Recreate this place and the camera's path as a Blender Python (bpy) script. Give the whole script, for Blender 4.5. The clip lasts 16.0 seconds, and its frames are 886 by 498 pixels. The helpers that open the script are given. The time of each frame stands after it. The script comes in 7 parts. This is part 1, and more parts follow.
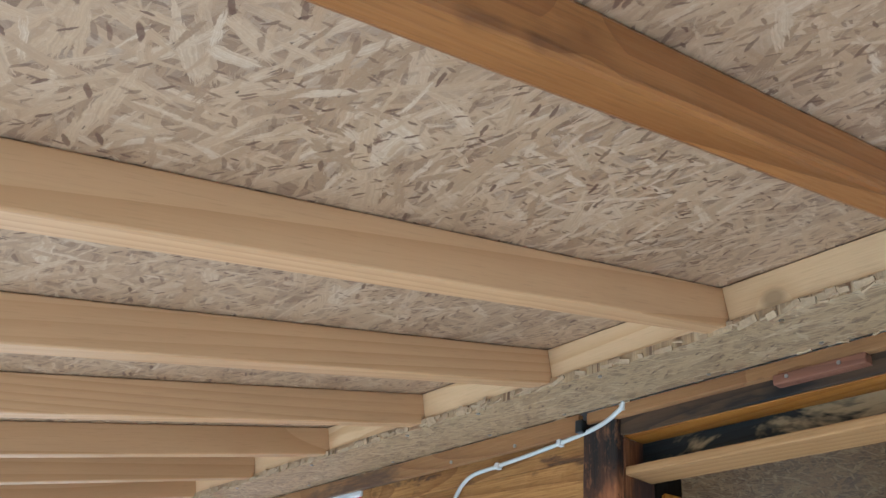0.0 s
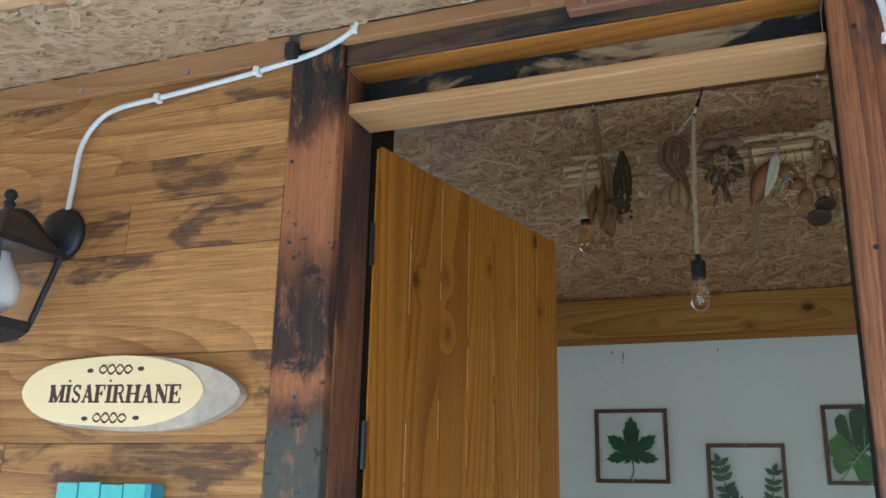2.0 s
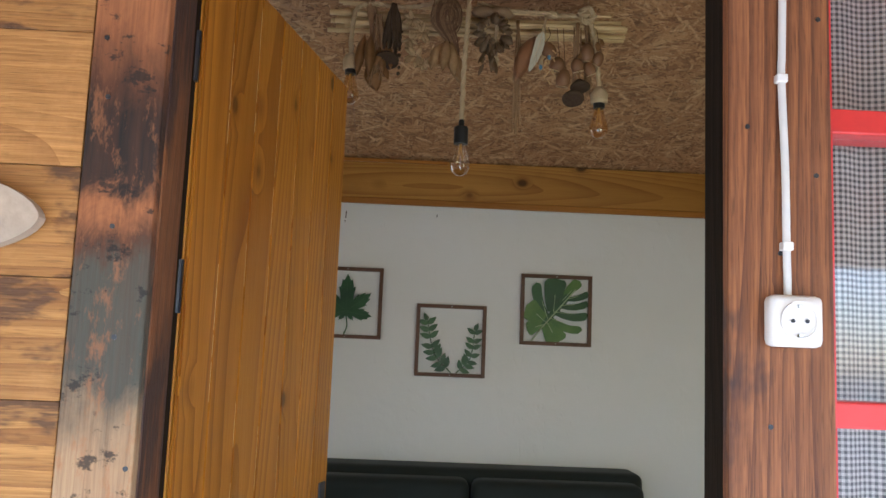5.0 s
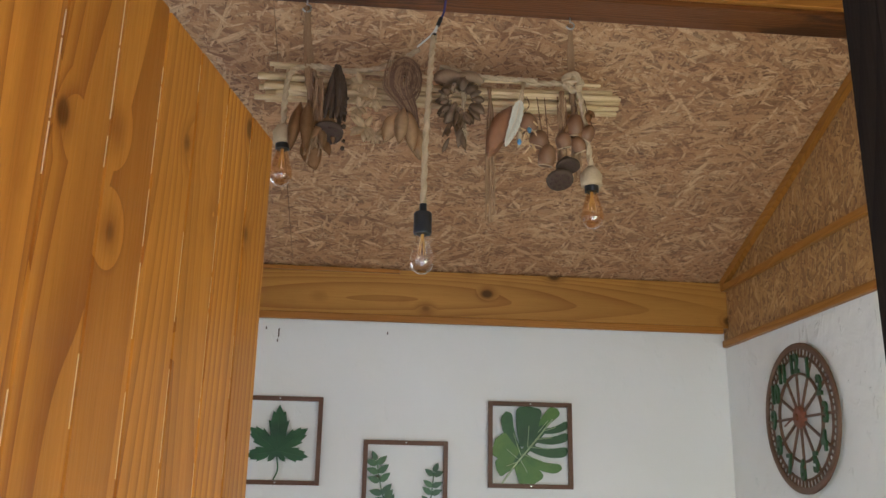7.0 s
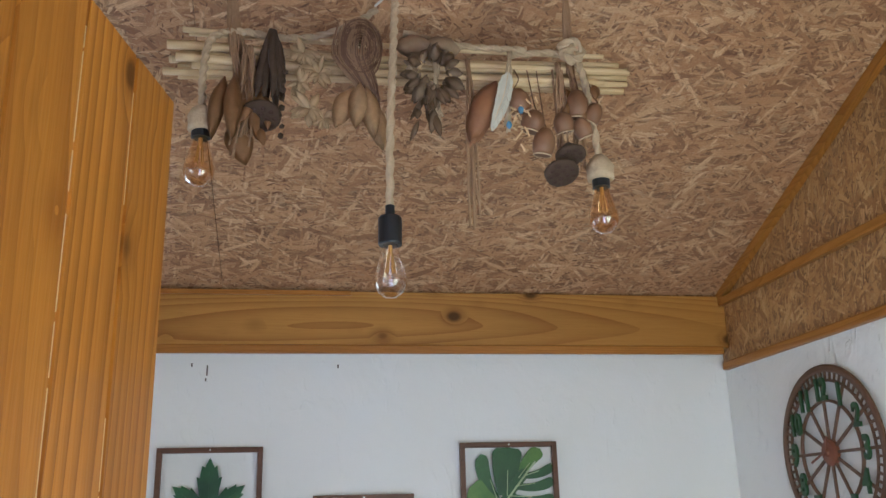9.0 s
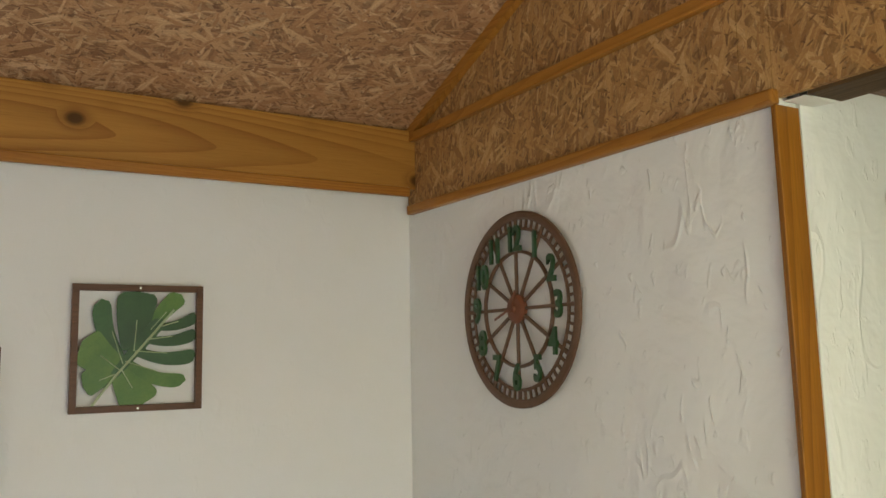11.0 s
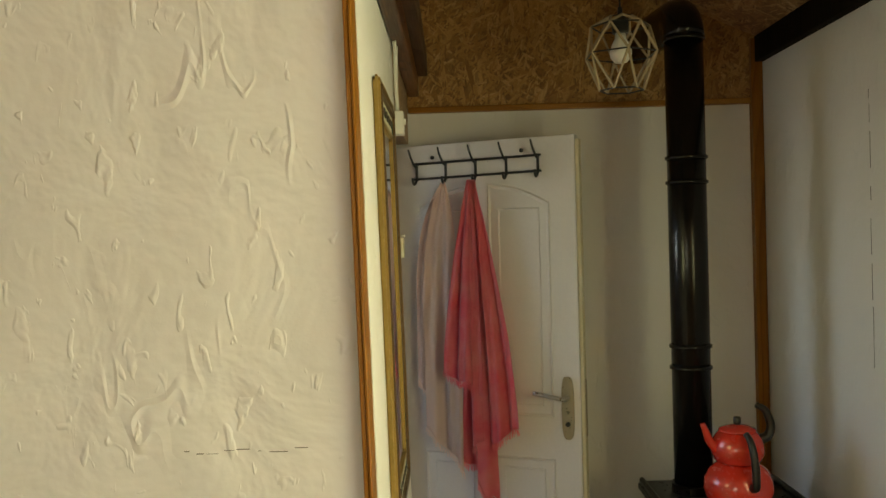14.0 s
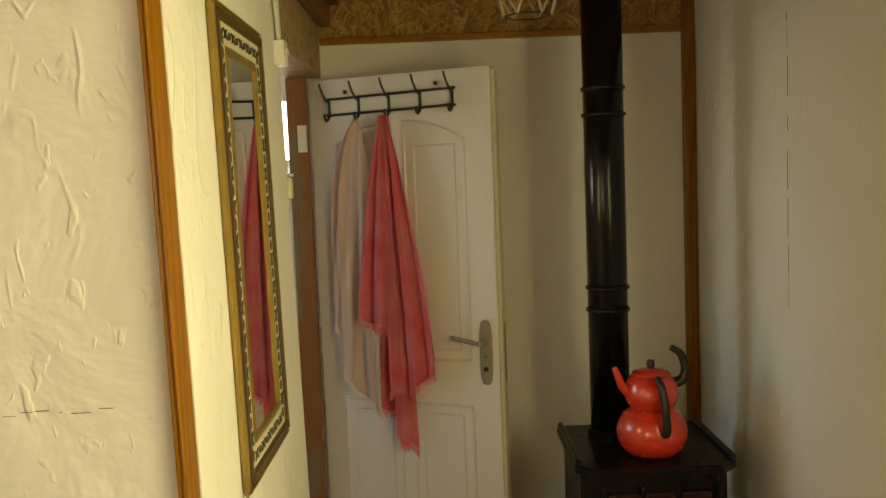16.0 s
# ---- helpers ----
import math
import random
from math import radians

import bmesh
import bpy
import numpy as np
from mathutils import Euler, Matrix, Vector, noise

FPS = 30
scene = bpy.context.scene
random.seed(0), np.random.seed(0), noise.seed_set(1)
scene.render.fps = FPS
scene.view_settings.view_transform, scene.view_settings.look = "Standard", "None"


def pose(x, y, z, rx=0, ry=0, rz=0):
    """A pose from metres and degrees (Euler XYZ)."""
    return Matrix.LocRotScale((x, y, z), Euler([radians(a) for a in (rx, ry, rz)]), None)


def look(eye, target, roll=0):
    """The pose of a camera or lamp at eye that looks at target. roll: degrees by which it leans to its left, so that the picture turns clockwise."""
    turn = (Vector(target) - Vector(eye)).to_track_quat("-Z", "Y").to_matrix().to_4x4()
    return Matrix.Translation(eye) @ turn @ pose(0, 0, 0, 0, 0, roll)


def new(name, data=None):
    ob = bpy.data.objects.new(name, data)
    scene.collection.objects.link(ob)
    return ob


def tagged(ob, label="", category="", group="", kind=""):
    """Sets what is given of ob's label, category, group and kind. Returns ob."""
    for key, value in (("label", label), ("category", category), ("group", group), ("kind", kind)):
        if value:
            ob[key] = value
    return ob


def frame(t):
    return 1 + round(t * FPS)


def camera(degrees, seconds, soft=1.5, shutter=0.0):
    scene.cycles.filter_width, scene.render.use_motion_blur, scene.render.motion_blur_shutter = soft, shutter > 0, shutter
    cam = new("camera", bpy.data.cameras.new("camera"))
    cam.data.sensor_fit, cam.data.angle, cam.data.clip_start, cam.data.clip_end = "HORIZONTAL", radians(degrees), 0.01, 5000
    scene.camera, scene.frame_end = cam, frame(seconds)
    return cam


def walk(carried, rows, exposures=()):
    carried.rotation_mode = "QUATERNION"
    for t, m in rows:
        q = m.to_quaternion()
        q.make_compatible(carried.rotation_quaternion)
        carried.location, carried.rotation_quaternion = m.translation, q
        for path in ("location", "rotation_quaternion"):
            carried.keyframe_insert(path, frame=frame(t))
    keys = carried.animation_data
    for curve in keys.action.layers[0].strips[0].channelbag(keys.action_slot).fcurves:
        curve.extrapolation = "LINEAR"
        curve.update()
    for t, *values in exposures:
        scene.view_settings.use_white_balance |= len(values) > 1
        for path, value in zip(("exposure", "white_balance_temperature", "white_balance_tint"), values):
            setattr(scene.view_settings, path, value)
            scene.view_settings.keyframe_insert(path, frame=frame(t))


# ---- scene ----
cam = camera(54.2, 16.0)
PATH = [
    (0, (0.799, -0.712, 1.544), (-0.597, 0.318, 2.54), 6.0),
    (0.5, (0.668, -0.709, 1.535), (-0.563, 0.582, 2.441), 3.1),
    (1, (0.516, -0.682, 1.504), (-0.564, 0.839, 2.225), 2.1),
    (1.5, (0.368, -0.592, 1.471), (-0.533, 1.066, 2.132), 1.3),
    (1.6, (0.335, -0.565, 1.469), (-0.529, 1.118, 2.117), 1.3),
    (2, (0.21, -0.466, 1.469), (-0.481, 1.331, 2.011), 1.1),
    (2.5, (0.043, -0.431, 1.455), (-0.356, 1.493, 1.825), 1.5),
    (3, (-0.064, -0.421, 1.458), (-0.271, 1.544, 1.765), 1.5),
    (3.5, (-0.095, -0.415, 1.448), (-0.182, 1.564, 1.719), 1.8),
    (4, (-0.099, -0.424, 1.45), (-0.119, 1.559, 1.708), 2.3),
    (4.2, (-0.091, -0.423, 1.458), (-0.099, 1.562, 1.702), 2.4),
    (6.3, (-0.105, -0.097, 1.449), (0.03, 1.874, 1.764), 1.6),
    (6.5, (-0.104, 0.002, 1.474), (0.032, 1.961, 1.855), 1.5),
    (7, (-0.114, 0.211, 1.511), (0.059, 2.128, 2.052), 1.1),
    (7.5, (-0.132, 0.518, 1.584), (0.099, 2.393, 2.241), 0.7),
    (8, (-0.144, 0.646, 1.658), (0.11, 2.516, 2.318), -0.1),
    (8.2, (-0.143, 0.67, 1.662), (0.117, 2.542, 2.316), -0.5),
    (10.3, (-0.069, 0.851, 1.614), (0.521, 2.73, 1.962), -2.3),
    (10.5, (-0.04, 0.963, 1.622), (0.639, 2.819, 1.935), -2.1),
    (11, (0.071, 1.251, 1.666), (1.088, 2.956, 1.907), -1.0),
    (11.5, (0.188, 1.414, 1.671), (1.593, 2.83, 1.823), 1.2),
    (11.6, (0.192, 1.456, 1.674), (1.686, 2.779, 1.812), 1.7),
    (12, (0.207, 1.643, 1.714), (1.966, 2.579, 1.885), 1.7),
    (12.5, (0.256, 1.782, 1.738), (2.126, 2.446, 1.985), 0.7),
    (13, (0.298, 1.906, 1.744), (2.236, 2.329, 1.997), -0.7),
    (13.5, (0.212, 2.015, 1.701), (2.198, 2.196, 1.848), -1.4),
    (14, (0.036, 2.1, 1.657), (2.035, 2.121, 1.627), -1.6),
    (14.5, (-0.115, 2.123, 1.618), (1.876, 2.025, 1.452), -1.8),
    (15, (-0.1, 2.126, 1.584), (1.875, 1.906, 1.364), -1.8),
    (15.5, (0.078, 2.064, 1.638), (2.056, 1.839, 1.442), -2.6),
    (16, (0.171, 1.854, 1.643), (2.163, 1.855, 1.475), -2.3),
]
LOOK = [(0.0, 1.66, 4800, 3), (1.5, 1.82, 4650, 2), (2.5, 2.0, 4800, 8), (3.0, 2.07, 5000, 13), (4.2, 2.12, 5350, 16), (6.3, 2.50, 5450, 20), (7.5, 3.10, 4950, 18), (8.2, 3.2, 4850, 16), (10.3, 2.75, 4900, 24), (10.6, 2.75, 5050, 23), (11.0, 2.75, 5850, 16), (11.5, 2.72, 6600, 14), (12.2, 2.88, 6900, 13), (13.1, 3.05, 5900, 10), (14.2, 3.0, 8000, 5), (16.0, 3.18, 9800, 4)]
walk(cam, [(t, look(eye, target, roll)) for t, eye, target, roll in PATH], LOOK)

# ---------- light ----------
world = bpy.data.worlds.new("world")
scene.world = world
world.use_nodes = True
wn, wl = world.node_tree.nodes, world.node_tree.links
sky = wn.new("ShaderNodeTexSky")
sky.sky_type = "NISHITA"
sky.sun_disc = False
sky.sun_elevation = radians(48)
sky.sun_rotation = radians(200)
wn["Background"].inputs[1].default_value = 0.15
wl.new(sky.outputs[0], wn["Background"].inputs[0])

sun_data = bpy.data.lights.new("sun", "SUN")
sun_data.energy = 4.0
sun_data.angle = radians(2)
sun_data.color = (1.0, 0.95, 0.87)
sun = new("sun", sun_data)
sun.matrix_world = look((3, -8, 9), (0, 0, 0))


def window_light(name, centre, target, w, h, power, color):
    d = bpy.data.lights.new(name, "AREA")
    d.shape, d.size, d.size_y, d.energy, d.color = "RECTANGLE", w, h, power, color
    ob = new(name, d)
    ob.matrix_world = look(centre, target)
    return ob


# daylight that comes in through the windows, and one added blue fill
window_light("window_light_east", (0.90, 1.02, 1.55), (0.90, 2.0, 1.45), 0.75, 0.95, 2.15, (1.0, 1.0, 0.58))
window_light("window_light_front", (-1.90, 1.02, 1.55), (-1.7, 2.2, 1.45), 0.75, 0.95, 1.25, (1.0, 1.0, 0.68))
window_light("window_light_north", (-1.85, 3.63, 1.60), (1.2, 1.2, 1.35), 0.85, 0.95, 1.5, (0.97, 0.98, 0.78))
window_light("window_light_bath", (4.14, 2.68, 1.88), (3.2, 2.68, 1.5), 0.3, 0.28, 0.6, (0.92, 0.97, 1.0))
# added blue fill for the nook, from a bathroom window never in view
window_light("fill_light_bath_north", (2.70, 3.61, 1.65), (2.75, 1.9, 1.30), 0.55, 0.75, 0.12, (0.52, 0.64, 1.0))

# ---------- mesh helpers ----------


def thing(name, at, label, category, group="", kind=""):
    e = new(name)
    e.empty_display_size = 0.05
    e.location = at
    return tagged(e, label, category, group, kind)


def world_at(ob):
    v = Vector(ob.location)
    while ob.parent:
        ob = ob.parent
        v += ob.location
    return v


def as_mesh(name, bm, material, smooth=False):
    me = bpy.data.meshes.new(name)
    bm.normal_update()
    bm.to_mesh(me)
    bm.free()
    if smooth:
        for p in me.polygons:
            p.use_smooth = True
    me.materials.append(material)
    return me


def part(name, bm, material, parent, label="", smooth=False):
    """One mesh under a thing or a part; bm is in world metres."""
    bm.transform(Matrix.Translation(-world_at(parent)))
    ob = new(name, as_mesh(name, bm, material, smooth))
    ob.parent = parent
    return tagged(ob, label)


def solid(name, bm, material, label="", category="", group="", kind="", smooth=False):
    """One mesh that is a thing of its own, its origin at its base."""
    cs = [v.co for v in bm.verts]
    base = Vector((sum(c.x for c in cs) / len(cs), sum(c.y for c in cs) / len(cs), min(c.z for c in cs)))
    bm.transform(Matrix.Translation(-base))
    ob = new(name, as_mesh(name, bm, material, smooth))
    ob.location = base
    return tagged(ob, label, category, group, kind)


def setting(name, bm, material, label="", smooth=False):
    """A mesh of the setting, kept in world coordinates."""
    return tagged(new(name, as_mesh(name, bm, material, smooth)), label, "", "", "structure")


def box(bm, x0, x1, y0, y1, z0, z1, bevel=0.0, m=None):
    r = bmesh.ops.create_cube(bm, size=1.0)
    vs = r["verts"]
    t = Matrix.Translation(((x0 + x1) / 2, (y0 + y1) / 2, (z0 + z1) / 2)) @ Matrix.Diagonal((x1 - x0, y1 - y0, z1 - z0, 1))
    bmesh.ops.transform(bm, matrix=(m @ t) if m else t, verts=vs)
    if bevel:
        es = list({e for v in vs for e in v.link_edges})
        bmesh.ops.bevel(bm, geom=es, offset=bevel, segments=2, affect="EDGES", profile=0.5)
    return bm


def boxes(*rows, bevel=0.0):
    bm = bmesh.new()
    for r in rows:
        box(bm, *r, bevel=bevel)
    return bm


def one(*a, bevel=0.0, m=None):
    return box(bmesh.new(), *a, bevel=bevel, m=m)


def rod(bm, a, b, r0, r1=None, seg=12, caps=True):
    a, b = Vector(a), Vector(b)
    d = b - a
    q = Vector((0, 0, 1)).rotation_difference(d)
    m = Matrix.Translation((a + b) / 2) @ q.to_matrix().to_4x4()
    bmesh.ops.create_cone(bm, cap_ends=caps, segments=seg, radius1=r0, radius2=r0 if r1 is None else r1, depth=d.length, matrix=m)
    return bm


def tube(bm, pts, r, seg=8, radii=None, twist=0.0, lobes=0, amp=0.0):
    """A tube along points; lobes and twist lay it like a rope."""
    pts = [Vector(p) for p in pts]
    rings, up = [], None
    for i, p in enumerate(pts):
        d = (pts[min(i + 1, len(pts) - 1)] - pts[max(i - 1, 0)]).normalized()
        if up is None:
            up = d.orthogonal().normalized()
        up = (up - d * up.dot(d)).normalized()
        side = d.cross(up)
        rr = radii[i] if radii else r
        ring = []
        for k in range(seg):
            a = 2 * math.pi * k / seg
            q = rr * (1 + (amp * math.cos(lobes * a - twist * i) if lobes else 0))
            ring.append(bm.verts.new(p + (up * math.cos(a) + side * math.sin(a)) * q))
        rings.append(ring)
    for r0, r1 in zip(rings, rings[1:]):
        for k in range(seg):
            bm.faces.new((r0[k], r0[(k + 1) % seg], r1[(k + 1) % seg], r1[k]))
    bm.faces.new(list(reversed(rings[0])))
    bm.faces.new(rings[-1])
    return bm


def curve_pts(ctrl, n=24):
    """A smooth line through control points (Catmull-Rom)."""
    c = [Vector(p) for p in ctrl]
    c = [c[0] * 2 - c[1]] + c + [c[-1] * 2 - c[-2]]
    out = []
    spans = len(c) - 3
    for i in range(n + 1):
        u = i / n * spans
        k = min(int(u), spans - 1)
        t = u - k
        p0, p1, p2, p3 = c[k:k + 4]
        out.append(0.5 * (2 * p1 + (p2 - p0) * t + (2 * p0 - 5 * p1 + 4 * p2 - p3) * t * t + (3 * p1 - p0 - 3 * p2 + p3) * t ** 3))
    return out


def lathe(bm, profile, at, seg=24, m=None):
    """Turns (radius, height) pairs round the z axis."""
    rings = []
    for r, z in profile:
        rings.append([bm.verts.new(Vector((r * math.cos(2 * math.pi * k / seg), r * math.sin(2 * math.pi * k / seg), z))) for k in range(seg)])
    for r0, r1 in zip(rings, rings[1:]):
        for k in range(seg):
            bm.faces.new((r0[k], r0[(k + 1) % seg], r1[(k + 1) % seg], r1[k]))
    bm.faces.new(list(reversed(rings[0])))
    bm.faces.new(rings[-1])
    vs = [v for r in rings for v in r]
    bmesh.ops.transform(bm, matrix=Matrix.Translation(at) @ (m or Matrix()), verts=vs)
    return bm


def plate(bm, outline, depth, m):
    """A flat outline (x, z) given a depth along y, laid by m."""
    f = [bm.verts.new(m @ Vector((x, 0, z))) for x, z in outline]
    b = [bm.verts.new(m @ Vector((x, depth, z))) for x, z in outline]
    n = len(f)
    bm.faces.new(f)
    bm.faces.new(list(reversed(b)))
    for i in range(n):
        bm.faces.new((f[i], b[i], b[(i + 1) % n], f[(i + 1) % n]))
    return bm


def text_mesh(body, size, depth, m, bold=0.0):
    """The built-in font's letters as a bmesh, x along the writing, y up, laid by m."""
    c = bpy.data.curves.new("writing", "FONT")
    c.body, c.size, c.extrude, c.align_x, c.align_y = body, size, depth, "CENTER", "CENTER"
    c.resolution_u, c.offset = 3, bold
    o = new("writing", c)
    bpy.context.view_layer.update()
    me = bpy.data.meshes.new_from_object(o)
    bm = bmesh.new()
    bm.from_mesh(me)
    bpy.data.objects.remove(o)
    bpy.data.meshes.remove(me)
    bpy.data.curves.remove(c)
    bm.transform(m)
    return bm


def displace(bm, f):
    bm.normal_update()
    moves = [(v, v.normal * f(v.co)) for v in bm.verts]
    for v, d in moves:
        v.co += d
    return bm


# ---------- materials ----------


class Nodes:
    """A short way to write node trees."""

    def __init__(self, name):
        self.mat = bpy.data.materials.new(name)
        self.mat.use_nodes = True
        self.t = self.mat.node_tree
        self.bsdf = self.t.nodes["Principled BSDF"]

    def n(self, kind, ins=None, **props):
        node = self.t.nodes.new(kind)
        for k, v in props.items():
            setattr(node, k, v)
        for k, v in (ins or {}).items():
            s = node.inputs[k]
            if isinstance(v, bpy.types.NodeSocket):
                self.t.links.new(v, s)
            else:
                s.default_value = v
        return node

    def math(self, op, a, b=0.0, c=0.0):
        return self.n("ShaderNodeMath", {0: a, 1: b, 2: c}, operation=op).outputs[0]

    def mix(self, f, a, b, blend="MIX"):
        m = self.n("ShaderNodeMix", {}, data_type="RGBA", blend_type=blend)
        for i, v in ((0, f), (6, a), (7, b)):
            if isinstance(v, bpy.types.NodeSocket):
                self.t.links.new(v, m.inputs[i])
            else:
                m.inputs[i].default_value = (*v, 1) if isinstance(v, tuple) and len(v) == 3 else v
        return m.outputs[2]

    def ramp(self, f, stops, interp="LINEAR"):
        r = self.n("ShaderNodeValToRGB", {0: f})
        e = r.color_ramp.elements
        r.color_ramp.interpolation = interp
        while len(e) < len(stops):
            e.new(0.5)
        for k, (p, c) in zip(e, stops):
            k.position = p
            k.color = (*c, 1) if len(c) == 3 else c
        return r.outputs[0]

    def grey(self, f, a, b):
        if a > b:
            return self.ramp(f, [(b, (1, 1, 1)), (a, (0, 0, 0))])
        return self.ramp(f, [(a, (0, 0, 0)), (b, (1, 1, 1))])

    def coords(self, scale=(1, 1, 1), rot=(0, 0, 0), shift=0.0):
        """Object coordinates in metres, shifted by the object's own random number."""
        co = self.n("ShaderNodeTexCoord").outputs["Object"]
        if shift:
            rnd = self.n("ShaderNodeObjectInfo").outputs["Random"]
            off = self.math("MULTIPLY", rnd, shift)
            co = self.n("ShaderNodeVectorMath", {0: co, 1: self.n("ShaderNodeCombineXYZ", {0: off, 1: off, 2: off}).outputs[0]}, operation="ADD").outputs[0]
        return self.n("ShaderNodeMapping", {0: co, 2: rot, 3: scale}).outputs[0]

    def noise(self, co, scale, detail=4, rough=0.55, dist=0.0):
        return self.n("ShaderNodeTexNoise", {"Vector": co, "Scale": scale, "Detail": detail, "Roughness": rough, "Distortion": dist}).outputs[0]

    def bump(self, h, strength, dist=0.01, prev=None):
        b = self.n("ShaderNodeBump", {"Height": h, "Strength": strength, "Distance": dist})
        if prev:
            self.t.links.new(prev, b.inputs["Normal"])
        return b.outputs[0]

    def set(self, **kw):
        names = {"color": "Base Color", "rough": "Roughness", "metal": "Metallic", "normal": "Normal", "coat": "Coat Weight", "spec": "Specular IOR Level",
                 "trans": "Transmission Weight", "sss": "Subsurface Weight", "sheen": "Sheen Weight", "ior": "IOR", "alpha": "Alpha"}
        for k, v in kw.items():
            s = self.bsdf.inputs[names[k]]
            if isinstance(v, bpy.types.NodeSocket):
                self.t.links.new(v, s)
            else:
                s.default_value = (*v, 1) if isinstance(v, tuple) and len(v) == 3 else v
        return self.mat


def wood(name, light, dark, axis, rough=0.5, ring=28.0, knots=0.5, stain=None, stain_amount=0.0, coat=0.0, fine=0.5, bump=0.25, worn=0.0, blots=4.2, spec=0.28, pieces=0.0, knot=1.0):
    """Sawn wood with its grain along one axis: rings, fibres, knots and stains."""
    g = Nodes(name)
    lo = {"x": (0.09, 1, 1), "y": (1, 0.09, 1), "z": (1, 1, 0.09)}[axis]
    th = {"x": (0.03, 1, 1), "y": (1, 0.03, 1), "z": (1, 1, 0.03)}[axis]
    co = g.coords(lo, shift=7.0)
    warp = g.noise(co, 3.0, 3, 0.5, 0.6)
    # growth rings: contour lines of a stretched field, pushed aside by the knots
    kn = g.n("ShaderNodeTexVoronoi", {"Vector": g.coords({"x": (0.72, 1, 1), "y": (1, 0.72, 1), "z": (1, 1, 0.72)}[axis], shift=7.0), "Scale": 8.0, "Randomness": 1.0})
    pick = g.math("GREATER_THAN", g.n("ShaderNodeSeparateColor", {0: kn.outputs["Color"]}).outputs[0], 0.75 - 0.55 * knots)
    swell = g.math("MULTIPLY", g.grey(kn.outputs["Distance"], 0.30, 0.05), pick)
    field = g.noise(co, 1.6, 2, 0.45, 0.4)
    place = g.n("ShaderNodeSeparateXYZ", {0: g.coords(shift=7.0)})
    p, q = {"x": (1, 2), "y": (0, 2), "z": (0, 1)}[axis]
    across = g.math("ADD", g.math("MULTIPLY", place.outputs[p], 0.75), place.outputs[q])
    count = g.math("ADD", g.math("MULTIPLY", across, ring * 1.3), g.math("MULTIPLY", field, ring * 4.8))
    rings = g.math("FRACT", g.math("ADD", count, g.math("MULTIPLY", swell, 1.2 * min(1.0, knots))))
    soft = g.math("MULTIPLY", g.math("POWER", rings, 2.2), g.grey(g.noise(co, 6.0, 3, 0.6), 0.22, 0.52))
    fib = g.noise(g.coords(th, shift=7.0), 260, 3, 0.6)
    body = g.mix(soft, light, dark)
    body = g.mix(g.math("MULTIPLY", g.grey(fib, 0.35, 0.75), fine), body, dark, "MIX")
    tone = g.noise(g.coords(lo, shift=7.0), 5.0, 3)
    body = g.mix(g.math("MULTIPLY", g.grey(tone, 0.35, 0.7), 0.45), body, tuple(c * 0.62 for c in dark))
    height = g.math("ADD", g.math("MULTIPLY", soft, 0.35), fib)
    if knots:
        spot = g.grey(kn.outputs["Distance"], 0.10 * knot, 0.055 * knot)
        halo = g.grey(kn.outputs["Distance"], 0.20 * knot, 0.08 * knot)
        body = g.mix(g.math("MULTIPLY", g.math("MULTIPLY", halo, pick), knots * 0.55), body, tuple(c * 0.7 for c in dark))
        body = g.mix(g.math("MULTIPLY", g.math("MULTIPLY", spot, pick), knots), body, tuple(c * 0.28 for c in dark))
    pores = g.grey(g.noise(g.coords({"x": (0.05, 1, 1), "y": (1, 0.05, 1), "z": (1, 1, 0.05)}[axis], shift=2.0), 420, 2, 0.5), 0.58, 0.70)
    body = g.mix(g.math("MULTIPLY", pores, 0.45 * fine), body, tuple(c * 0.35 for c in dark))
    if stain is not None:
        blot = g.noise(g.coords({"x": (0.4, 1, 1), "y": (1, 0.4, 1), "z": (1, 1, 0.4)}[axis], shift=7.0), blots - 1.0 * stain_amount, 5, 0.62, 0.3)
        mask = g.grey(blot, 0.585 - 0.13 * stain_amount, 0.645 - 0.13 * stain_amount)
        brk = g.grey(g.noise(g.coords(lo, shift=3.0), 60, 4, 0.7), 0.36 - 0.10 * stain_amount, 0.56 - 0.14 * stain_amount)
        body = g.mix(g.math("MULTIPLY", g.math("MULTIPLY", mask, brk), 0.92), body, stain)
    if worn:
        dust = g.grey(g.noise(g.coords(shift=5.0), 9, 6, 0.7), 0.52, 0.72)
        body = g.mix(g.math("MULTIPLY", dust, worn), body, tuple(min(1, c * 1.7 + 0.05) for c in light))
    if pieces:
        # every board has a slightly deeper or paler tone
        own = g.n("ShaderNodeObjectInfo").outputs["Random"]
        body = g.mix(g.math("MULTIPLY", own, pieces), body, tuple(c * 0.55 for c in dark))
    rr = g.math("MULTIPLY_ADD", fib, 0.25, rough - 0.12)
    return g.set(color=body, rough=rr, normal=g.bump(height, bump, 0.003), coat=coat, spec=spec)


